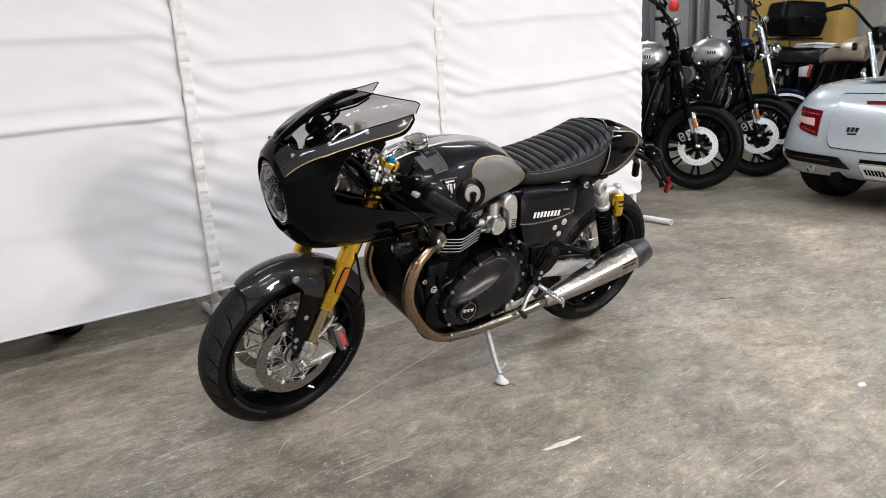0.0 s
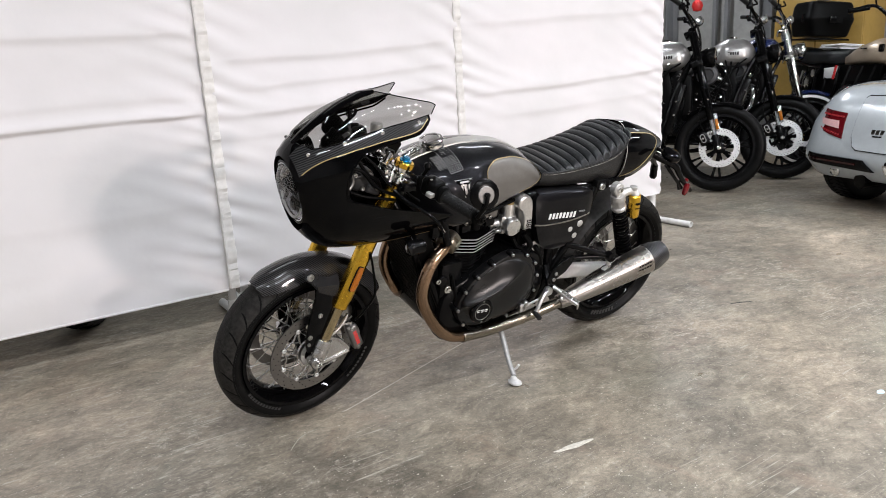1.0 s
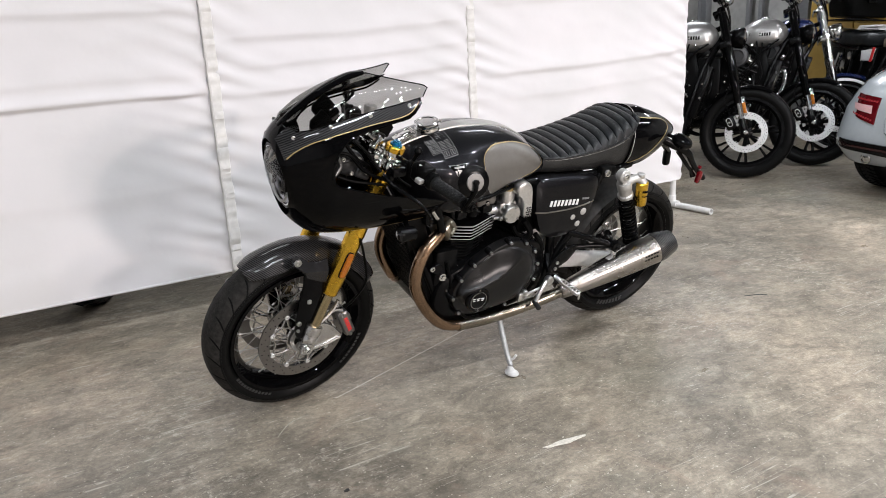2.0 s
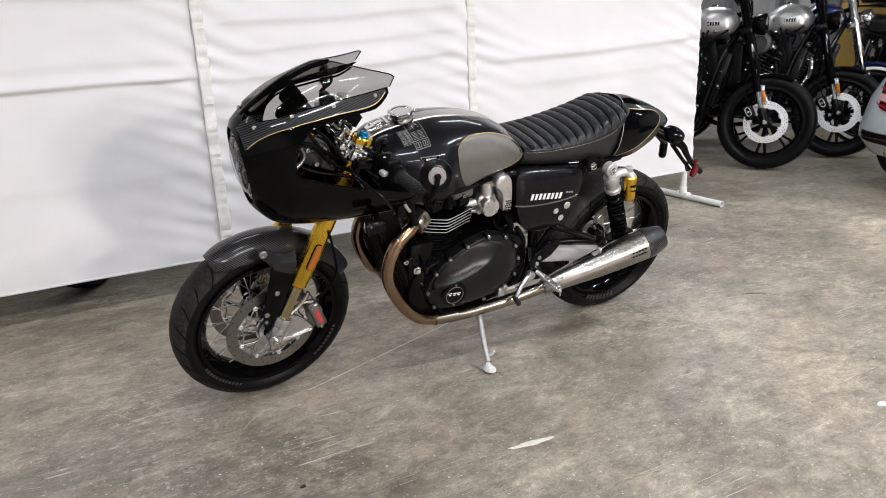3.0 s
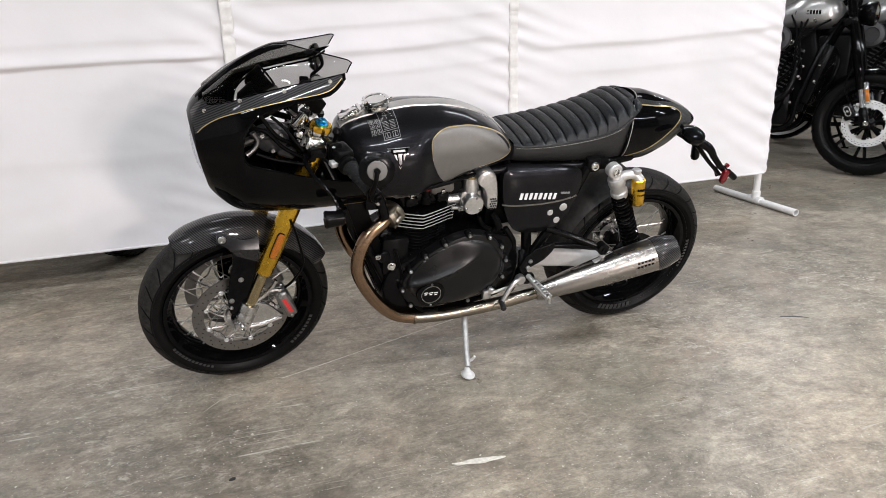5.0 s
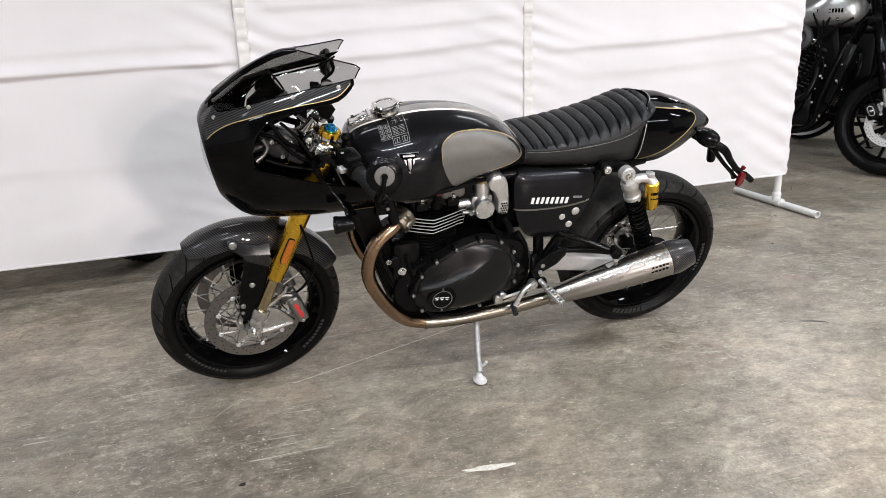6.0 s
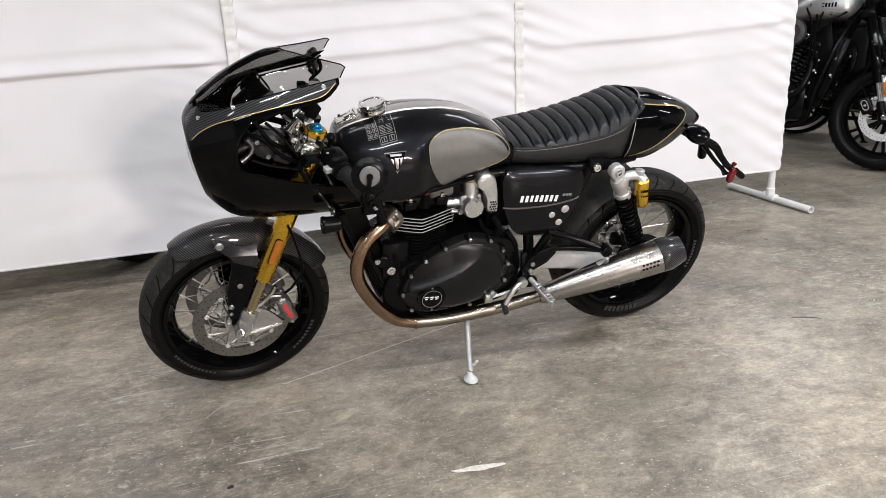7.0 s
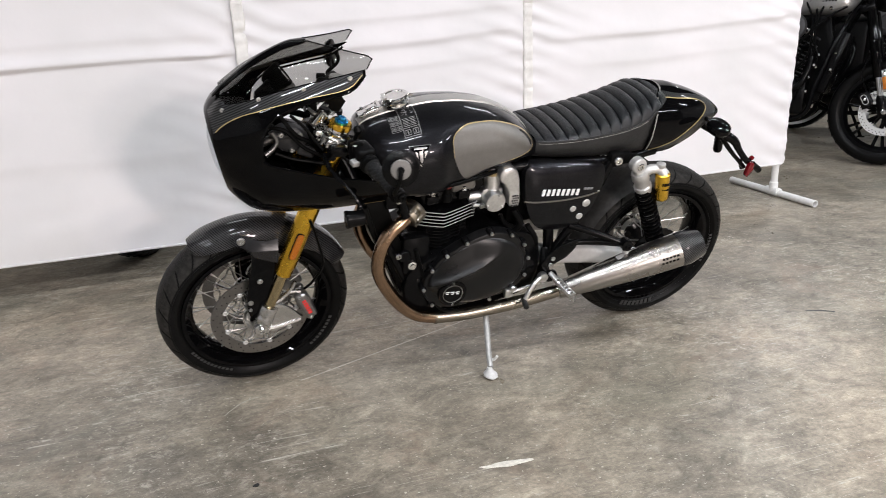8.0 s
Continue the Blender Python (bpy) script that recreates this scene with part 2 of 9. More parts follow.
def concrete():
    """Ground concrete slab: cloudy greys, pale scuffs and mineral stains, dark spots, worn seal."""
    m = bpy.data.materials.new("sealed_concrete")
    m.use_nodes = True
    n, l = m.node_tree.nodes, m.node_tree.links
    b = n["Principled BSDF"]
    co = n.new("ShaderNodeTexCoord")

    def noise_tex(scale, detail=5, rough=0.6, stretch=(1, 1, 1), turn=0, distort=0.0):
        mp, t = n.new("ShaderNodeMapping"), n.new("ShaderNodeTexNoise")
        mp.inputs["Scale"].default_value, mp.inputs["Rotation"].default_value = stretch, (0, 0, radians(turn))
        t.inputs["Scale"].default_value, t.inputs["Detail"].default_value, t.inputs["Roughness"].default_value = scale, detail, rough
        t.inputs["Distortion"].default_value = distort
        l.new(co.outputs["Object"], mp.inputs["Vector"]), l.new(mp.outputs[0], t.inputs["Vector"])
        return t.outputs[0]

    def ramp(src, stops):
        r = n.new("ShaderNodeValToRGB")
        while len(r.color_ramp.elements) < len(stops):
            r.color_ramp.elements.new(0.5)
        for e, (p, c) in zip(r.color_ramp.elements, stops):
            e.position, e.color = p, (*c, 1) if isinstance(c, tuple) else (c, c, c, 1)
        l.new(src, r.inputs[0])
        return r.outputs[0]

    def mix(kind, fac, a, c):
        q = n.new("ShaderNodeMix")
        q.data_type, q.blend_type = "RGBA", kind
        for i, v in ((0, fac), (6, a), (7, c)):
            if isinstance(v, (int, float)):
                q.inputs[i].default_value = v
            elif isinstance(v, tuple):
                q.inputs[i].default_value = (*v, 1)
            else:
                l.new(v, q.inputs[i])
        return q.outputs[2]

    base = ramp(noise_tex(0.8, 6, 0.6, distort=0.6), [(0.30, (0.150, 0.133, 0.105)), (0.50, (0.232, 0.202, 0.157)), (0.70, (0.362, 0.306, 0.234))])
    # trowelled clouds, then streaks drawn across the slab
    base = mix("MULTIPLY", 0.7, base, ramp(noise_tex(3.4, 10, 0.76, (1, 1.3, 1), 20, 0.9), [(0.36, 0.55), (0.48, 0.92), (0.53, 1.05), (0.64, 1.42)]))
    base = mix("MULTIPLY", 0.75, base, ramp(noise_tex(9, 11, 0.84, (0.8, 1.25, 1), -28, 0.6), [(0.40, 0.55), (0.48, 0.93), (0.53, 1.06), (0.61, 1.5)]))
    base = mix("MULTIPLY", 0.6, base, ramp(noise_tex(30, 10, 0.86, (0.8, 1.2, 1), 24, 0.4), [(0.38, 0.55), (0.5, 1.0), (0.62, 1.5)]))
    base = mix("MULTIPLY", 0.6, base, ramp(noise_tex(90, 6, 0.8), [(0.3, 0.55), (0.5, 0.99), (0.68, 1.45)]))
    rust = ramp(noise_tex(1.9, 6, 0.75, distort=1.2), [(0.54, 0.0), (0.72, 0.45)])
    base = mix("MIX", rust, base, (0.33, 0.235, 0.175))
    green = ramp(noise_tex(1.25, 5, 0.7, turn=50, distort=1.0), [(0.52, 0.0), (0.72, 0.4)])
    base = mix("MIX", green, base, (0.165, 0.172, 0.132))
    # abraded islands: broad patches broken up into fine crumbs
    where = ramp(noise_tex(1.3, 4, 0.6), [(0.47, 0.0), (0.64, 1.0)])
    crumb = ramp(noise_tex(26, 10, 0.82, (0.8, 1.3, 1), -20, 0.4), [(0.53, 0.0), (0.585, 0.85)])
    base = mix("MIX", mix("MULTIPLY", 1.0, where, crumb), base, (0.47, 0.435, 0.365))
    scuff = ramp(noise_tex(9.5, 10, 0.84, (0.6, 1.5, 1), -35, 1.2), [(0.61, 0.0), (0.66, 0.75)])
    base = mix("MIX", scuff, base, (0.50, 0.47, 0.40))
    smear = ramp(noise_tex(6.5, 10, 0.84, (0.7, 1.4, 1), 22, 0.8), [(0.33, 0.6), (0.39, 0.0)])
    base = mix("MIX", smear, base, (0.085, 0.08, 0.07))
    fleck = ramp(noise_tex(80, 3, 0.6), [(0.655, 0.0), (0.68, 0.9)])
    base = mix("MIX", fleck, base, (0.56, 0.52, 0.44))
    dark = ramp(noise_tex(44, 5, 0.65), [(0.27, 0.6), (0.32, 0.0)])
    base = mix("MIX", dark, base, (0.06, 0.056, 0.05))
    # thin scratches: the creases of a stretched cell pattern
    for turn, cover in ((32, 0.54), (-24, 0.55), (8, 0.57)):
        line = ramp(noise_tex(3.0, 2, 0.4, (0.25, 9, 1), turn), [(0.493, 0.0), (0.4985, 1.0), (0.5015, 1.0), (0.507, 0.0)])
        gate = ramp(noise_tex(2.7, 5, 0.7, turn=turn), [(cover, 0.0), (cover + 0.05, 0.7)])
        base = mix("MIX", mix("MULTIPLY", 1.0, line, gate), base, (0.56, 0.53, 0.46))
    l.new(base, b.inputs["Base Color"])
    l.new(ramp(noise_tex(2.6, 8, 0.72, distort=0.7), [(0.3, 0.24), (0.7, 0.55)]), b.inputs["Roughness"])
    bu = n.new("ShaderNodeBump")
    bu.inputs["Strength"].default_value, bu.inputs["Distance"].default_value = 0.22, 0.004
    l.new(noise_tex(30, 9, 0.78), bu.inputs["Height"]), l.new(bu.outputs[0], b.inputs["Normal"])
    return m


SEAM = material("cream_seam_strip", (0.74, 0.72, 0.69), 0.85, 0.0, 0.0, 0.08, 0.08, 30)
FABRIC, CONCRETE = fabric(), concrete()
WESTWALL = material("white_painted_wall", (0.55, 0.55, 0.55), 0.75, 0.0, 0.0, 0.08, 0.05, 14)
SCRAP = material("pale_blue_scrap", (0.55, 0.70, 0.80), 0.5)
BACKWALL = material("scuffed_grey_partition", (0.27, 0.267, 0.255), 0.8, 0.0, 0.0, 0.2, 0.1, 14)
DARKWALL = material("dim_hall_wall", (0.10, 0.10, 0.10), 0.8, 0.0, 0.0, 0.12, 0.06, 14)
WALL = material("painted_block_wall", (0.30, 0.295, 0.28), 0.75, 0.0, 0.0, 0.12, 0.06, 14, 0.3, 60)
CEILING = material("dull_ceiling_paint", (0.07, 0.07, 0.07), 0.8, 0.0, 0.0, 0.08, 0.04, 10)
OCHRE = material("ochre_cupboard_paint", (0.33, 0.21, 0.05), 0.5, 0.0, 0.0, 0.12, 0.06, 20)
GREYSTEEL = material("grey_painted_steel", (0.16, 0.165, 0.17), 0.5, 0.1, 0.0, 0.1, 0.06, 30)
CHALK = material("chalky_scuff", (0.62, 0.59, 0.52), 0.85, 0.0, 0.0, 0.1, 0.2, 90)
PALESTAIN = material("pale_rubbed_concrete", (0.42, 0.40, 0.34), 0.7, 0.0, 0.0, 0.2, 0.3, 120)
OILSPOT = material("dark_floor_spot", (0.02, 0.02, 0.02), 0.5)


# ---------- building blocks ----------
V = Vector


def link(name, bm, mat, xf=None, sharp=38):
    """A bmesh as one mesh object, smooth but for edges sharper than the given angle."""
    if xf is not None:
        bmesh.ops.transform(bm, matrix=xf, verts=bm.verts)
    bmesh.ops.recalc_face_normals(bm, faces=bm.faces)
    for f in bm.faces:
        f.smooth = True
    lim = radians(sharp)
    for e in bm.edges:
        if len(e.link_faces) == 2 and e.calc_face_angle(0) > lim:
            e.smooth = False
    me = bpy.data.meshes.new(name)
    bm.to_mesh(me)
    bm.free()
    for m in mat if isinstance(mat, (list, tuple)) else [mat]:
        me.materials.append(m)
    return new(name, me)


def islands(bm):
    """The bmesh's loose pieces, each as vertices and faces of its own."""
    seen, out = set(), []
    for v0 in bm.verts:
        if v0 in seen:
            continue
        seen.add(v0)
        todo, grp = [v0], [v0]
        while todo:
            v = todo.pop()
            for e in v.link_edges:
                o = e.other_vert(v)
                if o not in seen:
                    seen.add(o)
                    todo.append(o)
                    grp.append(o)
        at = {v: i for i, v in enumerate(grp)}
        faces = {f for v in grp for f in v.link_faces}
        out.append(([v.co.copy() for v in grp], [[at[v] for v in f.verts] for f in faces]))
    return out


# kinds of part whose loose pieces are parts each; and those too small to count
EACH = {"exhaust_clamp", "cover_bolt", "bolt_boss", "bracket_bolt", "calliper_bolt", "hose", "wiring", "radiator_fin", "disc_carrier", "cowl_screw", "head_nut", "head_boss", "cam_cover", "throttle_screw",
        "round_mark", "plate_bolt", "lever_bolt", "side_box", "engine_bolt", "cable", "cap_hinge", "horn", "air_box", "fork_yoke", "mirror_disc", "damper_collar", "calliper_trim", "panel_edge",
        "side_panel", "tank_mark", "badge_mark", "latch", "fairing_stay", "light_guide", "switch_mark", "cable_clip"}
TINY = {"tread_groove", "drill_hole", "stitching", "sticker_print", "mesh_hole", "plate_hole", "sidewall_ring", "lettering", "cap_mark", "plate_mark"}


def part(name, bm, mat, parent, label="", xf=None, sharp=38):
    if name in EACH:
        first = None
        for co, faces in islands(bm):
            q = bmesh.new()
            vs = [q.verts.new(c) for c in co]
            for f in faces:
                q.faces.new([vs[i] for i in f])
            ob = link(name, q, mat, xf, sharp)
            ob.parent = parent
            if label:
                tagged(ob, label)
            first = first or ob
        bm.free()
        return first
    if name in TINY:
        ob = link(name, bm, mat, xf, sharp)
        ob.parent = parent
        return tagged(ob, label, kind="stuff")
    ob = link(name, bm, mat, xf, sharp)
    ob.parent = parent
    return tagged(ob, label) if label else ob


def thing(name, label, category, m=None, group=""):
    ob = new(name)
    ob.empty_display_size = 0.1
    if m is not None:
        ob.matrix_world = m
    return tagged(ob, label, category, group)


def solo(name, bm, mat, label, category="", group="", kind="", xf=None, sharp=38):
    return tagged(link(name, bm, mat, xf, sharp), label, category, group, kind)


def again(ob, parent, m=None):
    """One more object on the same mesh, under the given parent."""
    o = new(ob.name.split(".")[0], ob.data)
    o.parent = parent
    if m is not None:
        o.matrix_basis = m
    return o


def key(*pts):
    """A smooth curve through (x, value) pairs."""
    xs, ys = [p[0] for p in pts], [p[1] for p in pts]
    d = [(ys[i + 1] - ys[i]) / (xs[i + 1] - xs[i]) for i in range(len(xs) - 1)]
    t = [d[0]] + [0 if a * b <= 0 else 2 * a * b / (a + b) for a, b in zip(d, d[1:])] + [d[-1]]

    def f(x):
        if x <= xs[0]:
            return ys[0]
        if x >= xs[-1]:
            return ys[-1]
        i = max(k for k in range(len(xs) - 1) if xs[k] <= x)
        h = xs[i + 1] - xs[i]
        u = (x - xs[i]) / h
        return (2 * u**3 - 3 * u**2 + 1) * ys[i] + (u**3 - 2 * u**2 + u) * h * t[i] + (3 * u**2 - 2 * u**3) * ys[i + 1] + (u**3 - u**2) * h * t[i + 1]

    return f


def spline(pts, per=6, closed=False):
    """Points along a smooth curve through pts."""
    p = [V(q) for q in pts]
    n = len(p)
    out = []
    for i in range(n if closed else n - 1):
        a, b, c, d = (p[(i - 1) % n], p[i], p[(i + 1) % n], p[(i + 2) % n]) if closed else (p[max(i - 1, 0)], p[i], p[i + 1], p[min(i + 2, n - 1)])
        for k in range(per):
            u = k / per
            out.append(0.5 * ((2 * b) + (c - a) * u + (2 * a - 5 * b + 4 * c - d) * u**2 + (3 * b - a - 3 * c + d) * u**3))
    if not closed:
        out.append(p[-1])
    return out


def loft(bm, rings, closed=True, caps=True, mat=0):
    vs = [[bm.verts.new(p) for p in r] for r in rings]
    n = len(rings[0])
    for a, b in zip(vs, vs[1:]):
        for i in range(n if closed else n - 1):
            j = (i + 1) % n
            bm.faces.new((a[i], a[j], b[j], b[i])).material_index = mat
    if caps and closed:
        bm.faces.new(vs[0][::-1]).material_index = mat
        bm.faces.new(vs[-1]).material_index = mat
    return vs


def frame_of(axis):
    a = V(axis).normalized()
    u = a.cross(V((0, 0, 1)) if abs(a.z) < 0.9 else V((0, 1, 0))).normalized()
    return a, u, a.cross(u)


def lathe(bm, prof, origin, axis, n=28, closed=False, mat=0, caps=True):
    """Turn (radius, height) pairs round an axis; closed joins the profile's ends."""
    a, u, w = frame_of(axis)
    o = V(origin)
    rings = [[o + a * h + (u * math.cos(2 * math.pi * k / n) + w * math.sin(2 * math.pi * k / n)) * max(r, 1e-5) for k in range(n)] for r, h in prof]
    if closed:
        rings.append(rings[0])
        vs = [[bm.verts.new(p) for p in r] for r in rings[:-1]]
        vs.append(vs[0])
        for p, q in zip(vs, vs[1:]):
            for i in range(n):
                j = (i + 1) % n
                bm.faces.new((p[i], p[j], q[j], q[i])).material_index = mat
    else:
        loft(bm, rings, True, caps, mat)
    return bm


def rod(bm, p0, p1, r, r1=None, n=14, edge=0.0, mat=0):
    p0, p1 = V(p0), V(p1)
    h = (p1 - p0).length
    r1 = r if r1 is None else r1
    e = edge or min(r, r1, h) * 0.15
    lathe(bm, [(r - e, 0), (r, e), (r1, h - e), (r1 - e, h)], p0, p1 - p0, n, mat=mat)
    return bm


def tube(bm, pts, r, n=12, per=6, smooth=True, mat=0, caps=True):
    """A pipe along a curve; r may be a number or one radius per point."""
    rad = list(r) if isinstance(r, (list, tuple)) else [r] * len(pts)
    p = spline(pts, per) if smooth and len(pts) > 2 else [V(q) for q in pts]
    if len(p) != len(rad):
        step = (len(rad) - 1) / (len(p) - 1)
        rr = []
        for i in range(len(p)):
            u = i * step
            k = min(int(u), len(rad) - 2)
            rr.append(rad[k] + (rad[k + 1] - rad[k]) * (u - k))
        rad = rr
    t = (p[1] - p[0]).normalized()
    _, u, _ = frame_of(t)
    rings = []
    for i, q in enumerate(p):
        t2 = (p[min(i + 1, len(p) - 1)] - p[max(i - 1, 0)]).normalized()
        u = (u - t2 * u.dot(t2)).normalized()
        w = t2.cross(u)
        rings.append([q + (u * math.cos(2 * math.pi * k / n) + w * math.sin(2 * math.pi * k / n)) * rad[i] for k in range(n)])
    loft(bm, rings, True, caps, mat)
    return bm


def box(bm, c, s, m=None, bevel=0.004, seg=2, mat=0):
    r = bmesh.ops.create_cube(bm, size=1.0)
    vs = r["verts"]
    bmesh.ops.scale(bm, vec=s, verts=vs)
    if bevel:
        es = list({e for v in vs for e in v.link_edges})
        g = bmesh.ops.bevel(bm, geom=es, offset=min(bevel, min(s) * 0.45), segments=seg, profile=0.5, affect="EDGES")
        vs = list({v for f in g["faces"] for v in f.verts} | {v for v in vs if v.is_valid})
        seen = set(vs)
        todo = list(vs)
        while todo:
            v = todo.pop()
            for e in v.link_edges:
                o = e.other_vert(v)
                if o not in seen:
                    seen.add(o)
                    todo.append(o)
        vs = list(seen)
    bmesh.ops.transform(bm, matrix=Matrix.Translation(c) @ (m or Matrix()), verts=vs)
    if mat:
        for f in {f for v in vs for f in v.link_faces}:
            f.material_index = mat
    return vs


def plate(bm, pts, y0, y1, edge=0.003, dome=0.0, rings=4, smooth=0, mat=0):
    """A flat or domed plate with the outline pts in (x, z), its back at y0 and its face at y1, the edge rounded."""
    out = [V((x, 0, z)) for x, z in pts]
    if smooth:
        out = spline(out, smooth, True)
    c = sum(out, V()) / len(out)
    d = 1 if y1 > y0 else -1
    lay = [[V((p.x, y0, p.z)) for p in out], [V((p.x, y1 - d * edge, p.z)) for p in out]]
    size = max((p - c).length for p in out)
    lay.append([V((c.x + (p.x - c.x) * (1 - 0.3 * edge / size), y1 - d * edge * 0.3, c.z + (p.z - c.z) * (1 - 0.3 * edge / size))) for p in out])
    for k in range(rings + 1):
        f = (1 - edge / size) * (1 - (k / (rings + 1)) ** 1.3)
        rise = dome * (1 - f * f)
        lay.append([V((c.x + (p.x - c.x) * f, y1 + d * rise, c.z + (p.z - c.z) * f)) for p in out])
    loft(bm, lay, True, True, mat)
    return bm


def drape(bm, fy, pts, lift, rings=5, smooth=0, side=-1, mat=0, sink=0.004):
    """A thin panel with the outline pts in (x, z) that follows the side y = fy(x, z), lifted off it."""
    out = [V((x, 0, z)) for x, z in pts]
    if smooth:
        out = spline(out, smooth, True)
    c = sum(out, V()) / len(out)
    rows = []
    for k in range(rings + 2):
        f = 1.0 if k < 2 else 1 - (k - 1) / (rings + 0.3)
        row = []
        for p in out:
            x, z = c.x + (p.x - c.x) * f, c.z + (p.z - c.z) * f
            row.append(V((x, side * (fy(x, z) + (lift if k else lift - sink)), z)))
        rows.append(row)
    loft(bm, rows, True, False, mat)
    bm.faces.new([bm.verts.new(q) for q in rows[-1]]).material_index = mat
    bmesh.ops.remove_doubles(bm, verts=bm.verts, dist=1e-5)
    return bm


def ribbon(bm, fy, pts, wide, lift, per=6, side=-1, mat=0):
    """A narrow stripe along pts in (x, z) on the side y = fy(x, z)."""
    p = spline([V((x, 0, z)) for x, z in pts], per)
    rows = []
    for i, q in enumerate(p):
        t = (p[min(i + 1, len(p) - 1)] - p[max(i - 1, 0)]).normalized()
        nrm = V((-t.z, 0, t.x)) * wide / 2
        row = []
        for s, l in ((-1, 0.0), (-0.8, lift), (0.8, lift), (1, 0.0)):
            x, z = q.x + nrm.x * s, q.z + nrm.z * s
            row.append(V((x, side * (fy(x, z) + l), z)))
        rows.append(row)
    loft(bm, rows, False, False, mat)
    return bm


def sup(x, z, w, zt, zc, zb, p, q=None):
    """Half width of a rounded section at height z."""
    h = zt - zc if z > zc else zc - zb
    e = p if z > zc else (q or p)
    d = min(abs((z - zc) / h), 1.0)
    return w * (1 - d**e) ** (1 / e)


def ring_of(x, w, zt, zc, zb, p=2.2, q=None, n=48):
    out = []
    for k in range(n):
        a = 2 * math.pi * k / n
        c, s = math.cos(a), math.sin(a)
        e = p if s > 0 else (q or p)
        y = math.copysign(abs(c) ** (2 / e), c) * w
        z = zc + math.copysign(abs(s) ** (2 / e), s) * (zt - zc if s > 0 else zc - zb)
        out.append(V((x, y, z)))
    return out


def bm_():
    return bmesh.new()


def bolt(bm, p, axis, r=0.007, h=0.006, mat=0):
    lathe(bm, [(r, 0), (r, h * 0.7), (r * 0.8, h), (r * 0.5, h), (r * 0.42, h * 0.4), (0, h * 0.4)], p, axis, 10, mat=mat, caps=False)


# ---------- the hall ----------
def sheet(name, x0, y0, x1, y1, z0, z1, mat, label):
    bm = bm_()
    box(bm, ((x0 + x1) / 2, (y0 + y1) / 2, (z0 + z1) / 2), (abs(x1 - x0), abs(y1 - y0), abs(z1 - z0)), bevel=0)
    return solo(name, bm, mat, label, kind="structure")


sheet("floor", -7, -12, 9, 8, -0.2, 0.0, CONCRETE, "worn sealed grey concrete floor with pale scuffs")
# ceiling is out of view, its colour kept dark to dim the reflections from above
sheet("ceiling", -7, -12, 9, 8, 3.62, 3.8, CEILING, "unseen dark hall ceiling that dims reflections")
sheet("wall_north", -7.2, 8, 9.2, 8.2, -0.2, 3.8, WALL, "plain pale painted hall wall")
# out of view; dark so that the black paint has little to reflect
sheet("wall_south", -7.2, -12.2, 9.2, -12, -0.2, 3.8, DARKWALL, "unseen dark hall wall that keeps reflections low")
# out of view; white so that it brightens the headlight and the left side
sheet("wall_west", -7.2, -12, -7, 8, -0.2, 3.8, WESTWALL, "unseen white hall wall, added to brighten reflections")
sheet("wall_east", 9, -12, 9.2, 8, -0.2, 3.8, WALL, "plain pale painted hall wall")


